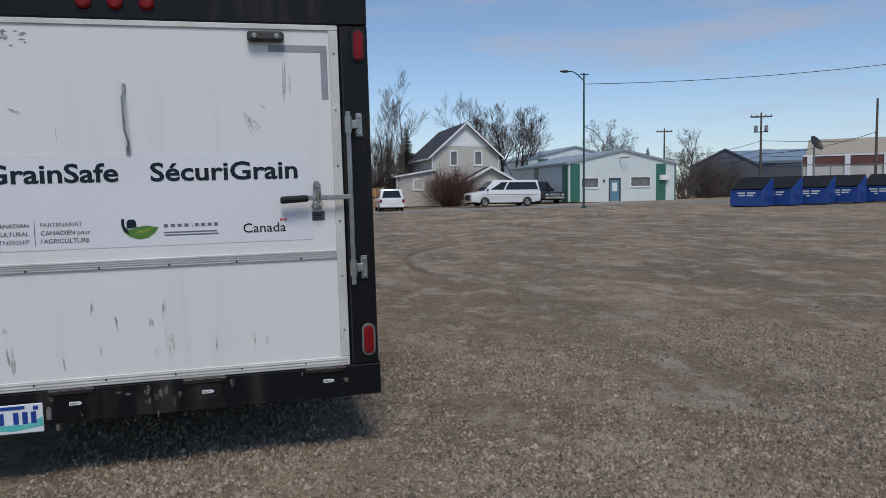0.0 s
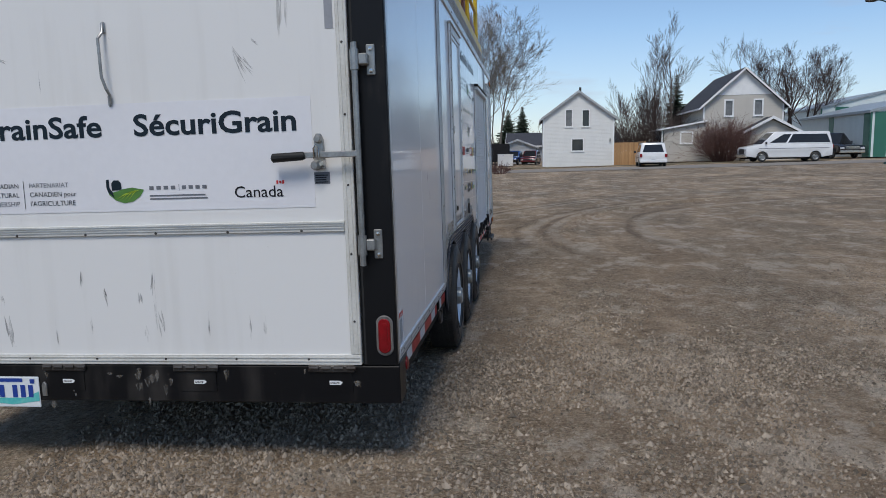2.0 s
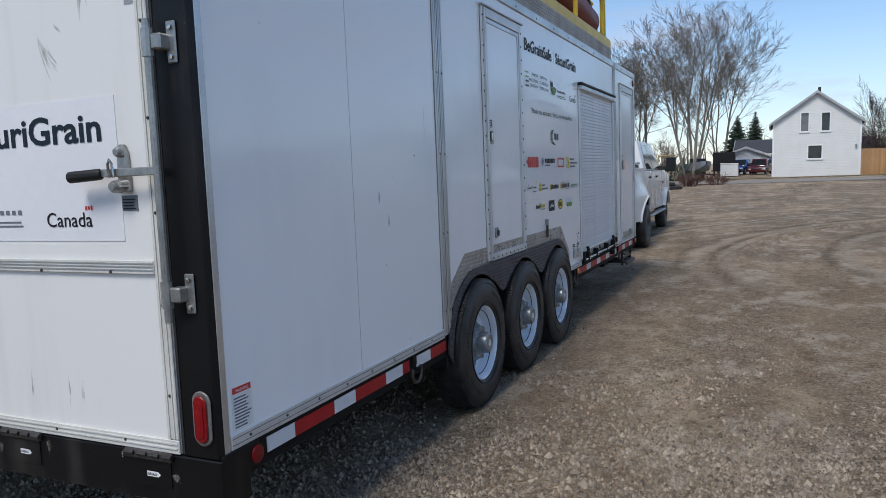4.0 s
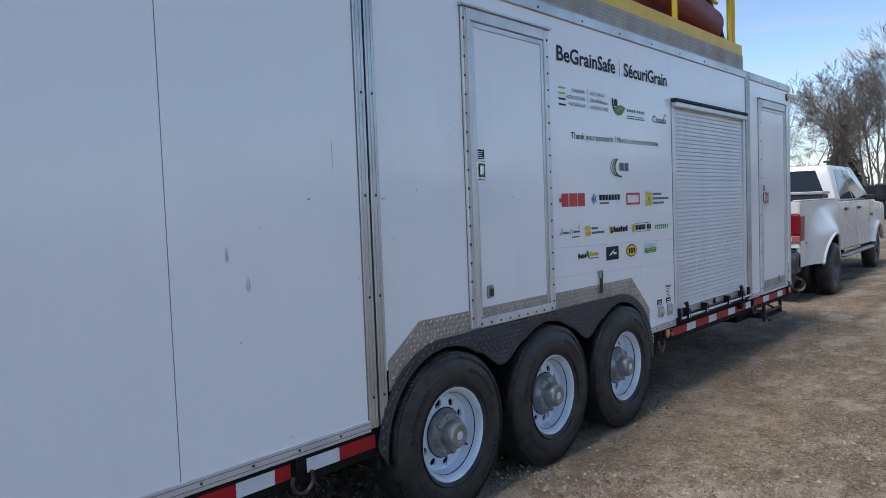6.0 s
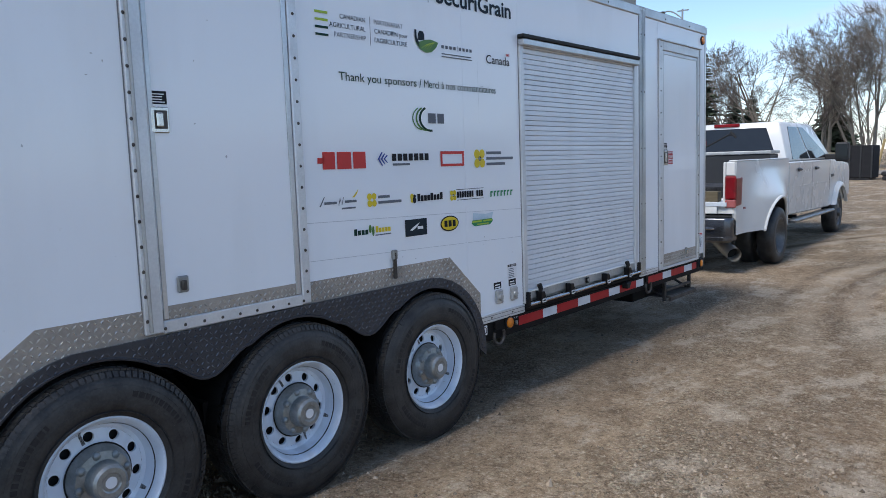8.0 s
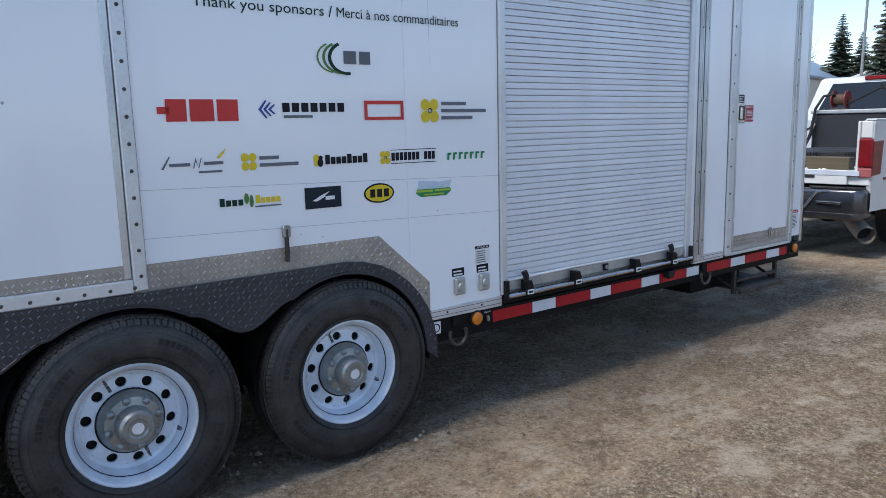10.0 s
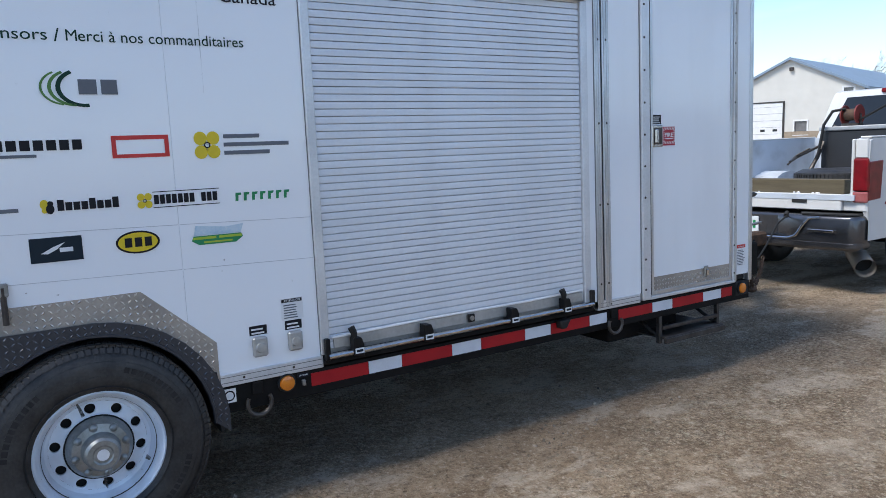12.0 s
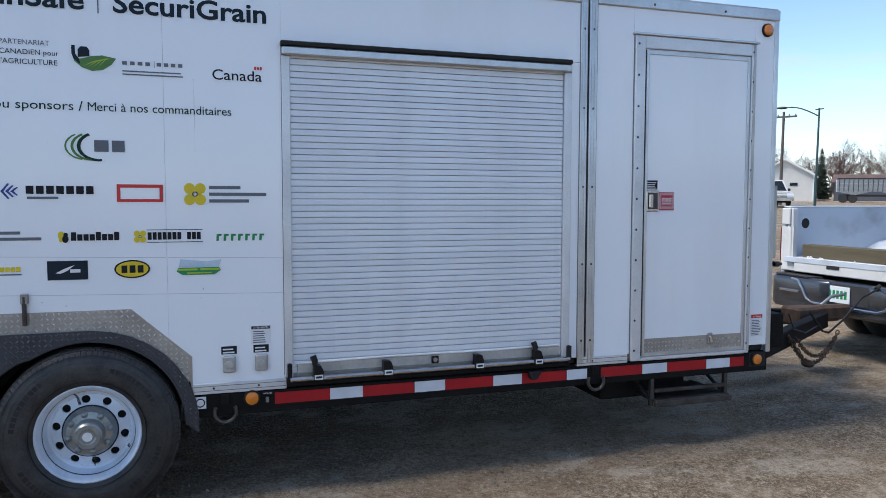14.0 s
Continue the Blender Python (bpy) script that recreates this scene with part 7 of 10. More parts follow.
# ---- red auger tube on the roof platform ----
tube = thing("auger_tube", (0.22, 9.2, 2.78), "dark red steel auger tube lying on the trailer roof platform", "auger")
part("barrel", Shape().tube([(-0.06, -1.7, 0.80), (0.06, 1.50, 0.33)], 0.18, 24), RED_TUBE, tube, smooth=True)
part("collar", Shape().tube([(0.0, 0.30, 0.505), (0.006, 0.44, 0.485)], 0.197, 24), RED_TUBE, tube, smooth=True)
part("hose", Shape().tube([(0.05, 0.55, 0.78), (0.08, 0.95, 0.72), (0.10, 1.30, 0.58), (0.12, 1.56, 0.36), (0.12, 1.72, 0.16)], 0.065, 12), RUBBER_BLACK, tube, "black corrugated hose", smooth=True)
part("prop", Shape().tube([(-0.05, -1.5, 0.0), (-0.05, -1.5, 0.66)], 0.03, 8), DARK_STEEL, tube)
part("cradle", Shape().box(-0.2, 0.3, 1.25, 1.40, 0.0, 0.18), DARK_STEEL, tube, bevel=0.01)


# ---- vehicles ----
def arch(cy, cz, r, a0, a1, n=14):
    return [(cy + r * math.cos(radians(a0 + (a1 - a0) * k / n)), cz + r * math.sin(radians(a0 + (a1 - a0) * k / n))) for k in range(n + 1)]


def car_wheel(root, x, y, r, width, side, rim=STEEL, dish=0.02, hub=0.07):
    """x is the outer face; side +1 faces +x."""
    c = (x, y, r)
    w = part("wheel", Shape().lathe([(-width * side, r * 0.55), (-width * side, 0.001)], c, seg=20), CHASSIS, root)
    part("tyre", Shape().lathe([(a * side, q) for a, q in ((-width + 0.02, r * 0.58), (-width, r * 0.75), (-width + 0.015, r * 0.94), (-width + 0.05, r), (-0.05, r), (-0.015, r * 0.94), (0, r * 0.76), (-0.008, r * 0.64), (-0.03, r * 0.58))], c, seg=36), RUBBER, w, smooth=True, angle=50)
    part("rim", Shape().lathe([(a * side, q) for a, q in ((-0.012, r * 0.63), (-0.006, r * 0.60), (-0.03, r * 0.54), (-dish - 0.03, r * 0.40), (-dish - 0.02, r * 0.22), (-dish + 0.02, r * 0.18), (-dish + 0.022, 0.001))], c, seg=28), rim, w, smooth=True)
    s = Shape()
    for k in range(8):
        a = math.pi * k / 4
        s.disc((x - (dish + 0.020) * side, y + r * 0.44 * math.cos(a), r + r * 0.44 * math.sin(a)), r * 0.055, seg=8)
    part("hand_holes", s, GAP, w)


def slab(name, corners, thick, material, parent, label="", bevel=0.0):
    """A plate from its four outer corners, thickened inward against their normal."""
    c = [Vector(p) for p in corners]
    n = (c[1] - c[0]).cross(c[-1] - c[0]).normalized() * thick
    k = len(c)
    s = Shape().add(c + [p - n for p in c], [tuple(range(k)), tuple(range(2 * k - 1, k - 1, -1))] + [(i, (i + 1) % k, k + (i + 1) % k, k + i) for i in range(k)])
    return part(name, s, material, parent, label, bevel)


def cabin(root, y0, y1, y2, y3, z0, z1, wb, wt, paint, name="cab_roof"):
    """Glasshouse: base from y0 to y3 at z0, roof from y1 to y2 at z1, half widths wb and wt."""
    v = [(-wb, y0, z0), (wb, y0, z0), (wb, y3, z0), (-wb, y3, z0), (-wt, y1, z1), (wt, y1, z1), (wt, y2, z1), (-wt, y2, z1)]
    s = Shape().add(v, [(3, 2, 1, 0), (4, 5, 6, 7), (0, 1, 5, 4), (1, 2, 6, 5), (2, 3, 7, 6), (3, 0, 4, 7)])
    part(name, s, paint, root, bevel=0.05, smooth=True, segments=2)

    def on_face(a, b, c, d, pts, lift=0.006):
        """Points (u, w) of the face a-b-c-d, u along the base and w up."""
        A, B, C, D = (Vector(v[i]) for i in (a, b, c, d))
        n = (B - A).cross(D - A).normalized() * lift
        return [tuple((A.lerp(B, u)).lerp(D.lerp(C, u), w) + n) for u, w in pts]
    return on_face


def pickup_near():
    t = thing("pickup_truck", (-0.99, 14.80, ground_z(-0.94, 16.5) - 0.015), "white crew-cab dual-wheel pickup with a dented open bed, towing the trailer", "pickup truck", turn=(0, -0.6, 1.6))
    RA, FA, R, D = 1.50, 6.20, 0.405, 0.56   # D: where the cab begins past a short bed
    W = 1.0
    # bed sides with wheel openings
    side = [(0.10, 0.80), (0.10, 1.445), (0.16, 1.47), (2.59, 1.47), (2.61, 0.66), (RA + 0.52, 0.66)] + arch(RA, R, 0.54, 26, 154) + [(RA - 0.52, 0.66), (0.30, 0.66), (0.12, 0.72)]
    for s in (-1, 1):
        bed = part("bed_side", Shape().prism(side, s * (W - 0.05), s * W), CAR_WHITE, t, "dented white bed side" if s > 0 else "", bevel=0.008)
        # outer skin that swells over the twin wheels, with a rolled lip round the arch
        swell = lambda y, z: 0.185 * max(0.0, 1 - ((y - RA) / 1.02) ** 2) ** 1.4 * min(1.0, max(0.0, (1.40 - z) / 0.42)) ** 1.3
        n, m = 44, 9
        pts, edge = [], []
        for k in range(n + 1):
            a = radians(-14 + 208 * k / n)
            c, q = math.cos(a), math.sin(a)
            far = min((1.085 / c) if c > 0.01 else (1.39 / -c) if c < -0.01 else 9, ((1.462 - R) / q) if q > 0.01 else 9)
            for j in range(m + 1):
                r = 0.545 + (max(far, 0.60) - 0.545) * (j / m) ** 1.3
                y, z = RA + r * c, max(0.53, R + r * q)
                pts.append((s * (W + 0.003 + swell(y, z)), y, z))
            edge.append((s * (W + 0.006 + swell(RA + 0.55 * c, R + 0.55 * q)), RA + 0.55 * c, max(0.53, R + 0.55 * q)))
        fc = [(k * (m + 1) + j, k * (m + 1) + j + 1, (k + 1) * (m + 1) + j + 1, (k + 1) * (m + 1) + j) for k in range(n) for j in range(m)]
        skin = part("dual_fender", Shape().add(pts, fc), CAR_WHITE, bed, "white rear fender swollen over twin wheels", smooth=True, angle=60)
        part("arch_lip", Shape().tube(edge, 0.022, 8), CAR_WHITE, bed, smooth=True)
        inner = [(s * (W - 0.04), y, z) for x, y, z in edge]
        part("arch_return", Shape().add(edge + inner, [(k, k + 1, n + 2 + k, n + 1 + k) for k in range(n)]), PLASTIC, bed, smooth=True)
        part("bed_rail_cap", Shape().box(min(s * 0.90, s * 1.005), max(s * 0.90, s * 1.005), 0.12, 2.59, 1.468, 1.485), CAR_WHITE, bed, bevel=0.006)
        part("inner_wall", Shape().box(min(s * 0.90, s * 0.92), max(s * 0.90, s * 0.92), 0.10, 2.57, 0.95, 1.468), BED_LINER, bed)
        part("wheel_hump", Shape().prism([(RA - 0.40, 0.949)] + arch(RA, 0.60, 0.50, 136, 44) + [(RA + 0.40, 0.949)], s * 0.60, s * 0.90), BED_LINER, bed, smooth=True)
        part("lamp_hole", Shape().disc((s * 0.899, 0.32, 1.30), 0.055, seg=16), GAP, bed)
        part("fuel_door_line", Shape().box(min(s * 1.0, s * 1.002), max(s * 1.0, s * 1.002), 1.80, 1.95, 1.22, 1.23), SEAM, bed)
        # tail lamp
        lamp = part("tail_lamp", Shape().prism([(0.085, 0.895), (0.085, 1.255), (0.34, 1.265), (0.31, 0.905)], s * 0.99, s * 1.010), LAMP_TRUCK, t, "tall wrap-around red tail lamp", bevel=0.02)
        xs = (s * 0.87, s * 1.008)
        if s > 0:
            part("lamp_face", Shape().box(min(xs), max(xs), 0.066, 0.10, 0.985, 1.285), LAMP_TRUCK, lamp, bevel=0.025, segments=2)
            part("reverse_lens", Shape().box(min(xs), max(xs), 0.068, 0.10, 0.880, 0.983), LAMP_PINK, lamp, bevel=0.018, segments=2)
        else:
            # left lamp face is left out; an added white panel fills its place
            part("lamp_socket", Shape().box(-0.99, -0.83, 0.09, 0.12, 0.895, 1.266), CAR_WHITE, bed, "plain white panel in place of the left lamp face")
        part("bed_post", Shape().box(min(s * 0.84, s * 0.87), max(s * 0.84, s * 0.87), 0.09, 0.16, 0.88, 1.46), CAR_WHITE, bed, bevel=0.008)
        part("bed_post", Shape().box(min(s * 0.88, s * 0.99), max(s * 0.88, s * 0.99), 0.082, 0.16, 1.288, 1.462), CAR_WHITE, bed, bevel=0.008)
        part("lamp_footing", Shape().box(min(s * 0.78, s * 0.99), max(s * 0.78, s * 0.99), 0.09, 0.2, 0.80, 0.893), CAR_WHITE, bed, bevel=0.008)
        part("side_marker", Shape().box(min(s * 1.0, s * 1.006), max(s * 1.0, s * 1.006), 0.40, 0.49, 0.845, 0.872), LAMP_RED, bed)
        # cab and front fender side
        cs = [(2.08 + D, 0.60), (2.08 + D, 1.42), (5.05 + D, 1.42), (5.20 + D, 1.40), (6.50 + D, 1.33), (6.63 + D, 1.20), (6.65 + D, 0.70), (FA + 0.50, 0.62)] + arch(FA, R, 0.50, 26, 154) + [(FA - 0.50, 0.60), (4.9 + D, 0.56)]
        part("cab_side", Shape().prism(cs, s * (W - 0.06), s * W), CAR_WHITE, t, bevel=0.02, smooth=True)
        flare = [(W - 0.01, 0.60), (W + 0.05, 0.575), (W + 0.075, 0.54), (W + 0.07, 0.505), (W + 0.02, 0.50)]
        pts = [(s * x, FA + r * math.cos(radians(184 * k / 16)), max(0.58, R + r * math.sin(radians(184 * k / 16)))) for k in range(17) for x, r in flare]
        part("front_flare", Shape().add(pts, [(k * 5 + j, k * 5 + j + 1, (k + 1) * 5 + j + 1, (k + 1) * 5 + j) for k in range(16) for j in range(4)]), CAR_WHITE, t, smooth=True, angle=60)
        for y in (3.55 + D, 4.85 + D):
            part("door_seam", Shape().box(min(s * 1.0, s * 1.0015), max(s * 1.0, s * 1.0015), y, y + 0.008, 0.62, 1.42), GAP, t)
        for y in (2.55 + D, 3.70 + D):
            h = part("door_handle", Shape().box(min(s * 1.0, s * 1.035), max(s * 1.0, s * 1.035), y, y + 0.20, 1.27, 1.305), PLASTIC, t, bevel=0.012)
            part("handle_cup", Shape().prism([(y + 0.02, 1.25), (y + 0.18, 1.25), (y + 0.18, 1.32), (y + 0.02, 1.32)], s * 1.0005, s * 1.002), SEAM, h)
        part("badge_letters", Shape().box(min(s * 1.0, s * 1.006), max(s * 1.0, s * 1.006), 4.98 + D, 5.22 + D, 1.10, 1.15), PLASTIC, t)
        part("body_crease", Shape().box(min(s * 0.999, s * 1.004), max(s * 0.999, s * 1.004), 2.10 + D, 4.95 + D, 1.02, 1.035), CAR_WHITE, t, bevel=0.002)
        part("running_board", Shape().box(min(s * 0.92, s * 1.09), max(s * 0.92, s * 1.09), 2.20 + D, 4.95 + D, 0.475, 0.525), STEEL, t, "brushed running board", bevel=0.02)
        part("board_bracket", Shape().box(min(s * 0.6, s * 0.95), max(s * 0.6, s * 0.95), 3.3, 3.36, 0.50, 0.56), CHASSIS, t)
        # tow mirror
        mir = part("tow_mirror", Shape().box(min(s * 1.12, s * 1.34), max(s * 1.12, s * 1.34), 4.62 + D, 4.76 + D, 1.38, 1.72), PLASTIC, t, "tall black tow mirror flipped out", bevel=0.03)
        part("mirror_arm", Shape().box(min(s * 0.95, s * 1.14), max(s * 0.95, s * 1.14), 4.64 + D, 4.74 + D, 1.42, 1.52), PLASTIC, mir, bevel=0.015)
        # dark glass for the mirror face: its dark reflection put into the colour
        part("mirror_glass", Shape().box(min(s * 1.14, s * 1.32), max(s * 1.14, s * 1.32), 4.612 + D, 4.619 + D, 1.42, 1.69), AUTO_GLASS, mir)
        car_wheel(t, s * 1.19, RA, R, 0.235, s, RIM_DARK, 0.10)
        car_wheel(t, s * 0.90, RA, R, 0.235, s, RIM_DARK, 0.02)
        car_wheel(t, s * 1.02, FA, R, 0.245, s, RIM_DARK, -0.01)
    # bed floor, front wall, sill where the tailgate is off
    part("bed_floor", Shape().box(-0.90, 0.90, 0.05, 2.57, 0.90, 0.95), BED_LINER, t, "scratched pale bed floor with road grit")
    part("bed_sill", Shape().box(-0.78, 0.78, 0.055, 0.12, 0.80, 0.955), CAR_WHITE, t, "bare white tailgate sill", bevel=0.008)
    for x in (-0.36, 0.30):
        part("sill_slot", Shape().box(x, x + 0.15, 0.049, 0.058, 0.865, 0.90), GAP, t)
    part("bed_front", Shape().box(-0.92, 0.92, 2.55, 2.61, 0.92, 1.47), BED_LINER, t)
    part("underbody", Shape().box(-0.80, 0.80, 0.25, 6.30 + D, 0.55, 0.86), CHASSIS, t)
    part("rear_axle", Shape().tube([(-0.95, RA, R), (0.95, RA, R)], 0.07, 10), CHASSIS, t, smooth=True)
    part("differential", Shape().ball((0, RA, R), 0.2, 14, 8), CHASSIS, t, smooth=True)
    # bumper in three lengths with a stepped centre
    bump = part("rear_bumper", Shape().prism([(-0.99, 0.0), (-0.93, -0.06), (-0.42, -0.10), (0.42, -0.10), (0.93, -0.06), (0.99, 0.0), (0.99, 0.22), (-0.99, 0.22)], 0.44, 0.54, "z"), BUMPER_GREY, t, "scuffed grey steel step bumper", bevel=0.03)
    for s in (-1, 1):
        part("bumper_end", Shape().prism([(s * 0.99, 0.0), (s * 0.93, -0.06), (s * 0.40, -0.100), (s * 0.20, -0.060), (s * 0.20, 0.06), (s * 0.99, 0.20)], 0.480, 0.765, "z"), BUMPER_GREY, bump, bevel=0.045, smooth=True, segments=3)
        part("step_pad", Shape().prism([(s * 0.96, 0.0), (s * 0.91, -0.04), (s * 0.48, -0.075), (s * 0.40, 0.05), (s * 0.96, 0.18)], 0.766, 0.780, "z"), PLASTIC, bump)
        part("bumper_slot", Shape().box(min(s * 0.55, s * 0.80), max(s * 0.55, s * 0.80), -0.108, -0.085, 0.61, 0.635), CHROME, bump, bevel=0.005)
    part("bumper_lip", Shape().tube([(-0.66, -0.085, 0.745), (-0.56, -0.098, 0.735), (-0.50, -0.106, 0.66), (-0.44, -0.108, 0.565), (-0.36, -0.110, 0.535), (0.36, -0.110, 0.535), (0.44, -0.108, 0.565), (0.50, -0.106, 0.66), (0.56, -0.098, 0.735), (0.66, -0.085, 0.745)], 0.013, 8), CHROME, bump, "bright rolled edge round the plate recess", smooth=True)
    pl = part("number_plate", Shape().box(-0.300, 0.010, -0.050, -0.040, 0.560, 0.720), PLATE_WHITE, t, "white and green registration plate", bevel=0.003)
    for k in range(6):
        x = -0.270 + 0.044 * k
        part("plate_bar", Shape().box(x, x + 0.028, -0.0515, -0.0502, 0.60, 0.68), INK_TEAL, pl)
    part("plate_recess", Shape().box(-0.36, 0.36, -0.038, 0.10, 0.53, 0.76), BUMPER_GREY, t, bevel=0.02)
    part("hitch_receiver", Shape().box(-0.05, 0.05, -0.32, 0.3, 0.44, 0.52), RUSTY, t, bevel=0.006)
    part("ball_mount", Shape().prism([(-0.38, 0.42), (-0.20, 0.42), (-0.20, 0.50), (-0.38, 0.46)], -0.04, 0.04), RUSTY, t, bevel=0.006)
    part("hitch_ball", Shape().ball((0, -0.32, 0.50), 0.035, 12, 8), CHROME, t, smooth=True)
    part("exhaust_pipe", Shape().tube([(0.30, 1.05, 0.52), (0.48, 0.80, 0.46), (0.62, 0.60, 0.40)], 0.07, 16, caps=False), ALU_DULL, t, "wide steel exhaust pipe", smooth=True)
    part("exhaust_tip", Shape().tube([(0.56, 0.66, 0.42), (0.80, 0.36, 0.335), (0.985, 0.13, 0.275)], [0.082, 0.088, 0.092], 20, caps=False).tube([(0.985, 0.13, 0.275), (0.72, 0.46, 0.36)], [0.085, 0.078], 20, caps=False), EXHAUST, t, "long flared dusty exhaust tip", smooth=True)
    part("exhaust_inner", Shape().tube([(0.70, 0.49, 0.368), (0.90, 0.235, 0.303)], [0.076, 0.082], 20, caps=True), GAP, t)
    part("muffler", Shape().tube([(0.15, 1.9, 0.58), (0.30, 1.05, 0.52)], 0.11, 14), DARK_STEEL, t, smooth=True)
    # hood, nose and glasshouse
    part("hood", Shape().prism([(5.05 + D, 1.42), (5.20 + D, 1.47), (6.25 + D, 1.42), (6.57 + D, 1.33), (6.65 + D, 1.20), (6.65 + D, 0.62), (5.05 + D, 0.62)], -0.94, 0.94), CAR_WHITE, t, bevel=0.04, smooth=True)
    part("cab_floor_box", Shape().box(-0.94, 0.94, 2.09 + D, 5.06 + D, 0.62, 1.41), CAR_WHITE, t)
    f = cabin(t, 2.08 + D, 2.24 + D, 4.20 + D, 5.25 + D, 1.42, 2.05, 0.97, 0.80, CAR_WHITE)
    slab("rear_window", f(0, 1, 5, 4, [(0.08, 0.10), (0.92, 0.10), (0.87, 0.86), (0.13, 0.86)]), 0.01, AUTO_GLASS, t, "dark rear window")
    slab("windscreen", f(2, 3, 7, 6, [(0.06, 0.06), (0.94, 0.06), (0.90, 0.92), (0.10, 0.92)]), 0.01, AUTO_GLASS, t)
    for face, flip in ((1, False), (3, True)):
        q = [(0.10, 0.06), (0.44, 0.06), (0.44, 0.88), (0.17, 0.88)], [(0.47, 0.06), (0.90, 0.06), (0.62, 0.88), (0.47, 0.88)]
        for pts in q:
            pp = f(1, 2, 6, 5, pts) if not flip else [(-x, y, z) for x, y, z in f(1, 2, 6, 5, pts)][::-1]
            slab("side_window", pp, 0.01, AUTO_GLASS, t)
    part("brake_lamp", Shape().box(-0.20, 0.20, 2.20 + D, 2.37 + D, 1.995, 2.045), LAMP_RED, t, "red high brake lamp", bevel=0.008)
    part("rear_bench", Shape().box(-0.7, 0.7, 2.6 + D, 2.75 + D, 1.3, 1.7), PLASTIC, t, bevel=0.05)
    # rust spots and dents on the bed side
    for y, z, r in ((0.60, 1.10, 0.022), (0.69, 1.09, 0.018), (0.56, 0.86, 0.014), (1.10, 1.36, 0.03)):
        part("rust_spot", Shape().disc((1.0025, y, z), r, seg=8), RUSTY, t)
    return t


LAMP_TRUCK = mat("deep_red_lamp", (0.22, 0.004, 0.008), (0.11, 0.002, 0.004), rough=0.30, spec=0.35, scale=14, fine=120, coat=0.15)
LAMP_PINK = mat("pinkish_lamp_foot", (0.40, 0.13, 0.12), (0.30, 0.07, 0.07), rough=0.2, scale=14, fine=120, coat=0.5)
RIM_DARK = mat("dark_rim", (0.16, 0.16, 0.16), (0.08, 0.08, 0.08), rough=0.5, metal=0.6, scale=8, fine=40)
EXHAUST = mat("dusty_exhaust", (0.42, 0.39, 0.35), (0.30, 0.27, 0.235), rough=0.5, metal=0.35, scale=6, fine=50)
truck = pickup_near()
TM = truck.matrix_world.copy()


def in_bed(name, x, y, z, label, category):
    p = TM @ Vector((x, y, z))
    return thing(name, tuple(p), label, category, turn=(0, -0.6, 1.6))


o = in_bed("timber_beam", 0, 0.20, 0.951, "long dark plain timber beam lying across the truck bed", "timber")
part("beam", Shape().box(-0.76, 0.76, -0.06, 0.08, 0.0, 0.135), WOOD, o, bevel=0.006)
o = in_bed("spare_tyre", 0.28, 0.92, 0.951, "worn black tyre lying flat in the truck bed", "tyre")
part("tyre", Shape().lathe([(0.02, 0.22), (0.0, 0.26), (0.0, 0.34), (0.03, 0.40), (0.10, 0.41), (0.17, 0.40), (0.20, 0.34), (0.20, 0.26), (0.18, 0.22)], (0, 0, 0), "z", 48), RUBBER, o, smooth=True, angle=50)
s_ = Shape()
for k in range(70):
    a = 2 * math.pi * k / 70
    s_.add([(r * math.cos(a + b), r * math.sin(a + b), z) for z in (0.04, 0.16) for r in (0.405, 0.418) for b in (0.0, 0.06)], [(0, 1, 3, 2), (4, 6, 7, 5), (0, 4, 5, 1), (2, 3, 7, 6), (0, 2, 6, 4), (1, 5, 7, 3)])
tagged(part("tread", s_, RUBBER, o), kind="stuff")
o = in_bed("tool_box", 0.10, 2.22, 0.951, "dark cross-bed tool box with a pale lid behind the cab", "tool box")
part("box", Shape().box(-0.62, 0.78, -0.20, 0.24, 0.0, 0.60), PLASTIC, o, bevel=0.015)
part("lid", Shape().box(-0.64, 0.80, -0.22, 0.26, 0.602, 0.650), ALU_DULL, o, bevel=0.01)
o = in_bed("hose_reel", -0.24, 2.18, 1.602, "rusty red hose reel with a crank on the tool box", "hose reel")
part("drum", Shape().tube([(-0.07, 0, 0.13), (0.07, 0, 0.13)], 0.07, 14), RUSTY, o, smooth=True)
part("flange", Shape().tube([(-0.09, 0, 0.13), (-0.075, 0, 0.13)], 0.115, 18), RED_TUBE, o)
part("flange", Shape().tube([(0.075, 0, 0.13), (0.09, 0, 0.13)], 0.115, 18), RED_TUBE, o)
part("stand", Shape().box(-0.10, 0.10, -0.06, 0.06, 0.0, 0.03), DARK_STEEL, o)
part("leg", Shape().tube([(-0.1, 0, 0.02), (-0.1, 0, 0.14)], 0.014, 6), DARK_STEEL, o)
part("leg", Shape().tube([(0.1, 0, 0.02), (0.1, 0, 0.14)], 0.014, 6), DARK_STEEL, o)
part("hose_tail", Shape().tube([(-0.05, -0.06, 0.20), (-0.16, -0.14, 0.18), (-0.22, -0.22, 0.02), (-0.24, -0.28, -0.30), (-0.30, -0.34, -0.55)], 0.018, 7), RUBBER_BLACK, o, smooth=True)
part("crank", Shape().tube([(0.09, -0.02, 0.06), (0.30, -0.05, 0.16), (0.50, -0.08, 0.26), (0.58, -0.08, 0.24)], 0.014, 7), RUBBER_BLACK, o, smooth=True)
part("crank_grip", Shape().tube([(0.52, -0.08, 0.30), (0.60, -0.08, 0.21)], 0.022, 8), RUBBER_BLACK, o, smooth=True)
o = in_bed("pry_bar", -0.62, 1.62, 0.951, "bent dark steel bars leaning in the bed corner", "bar")
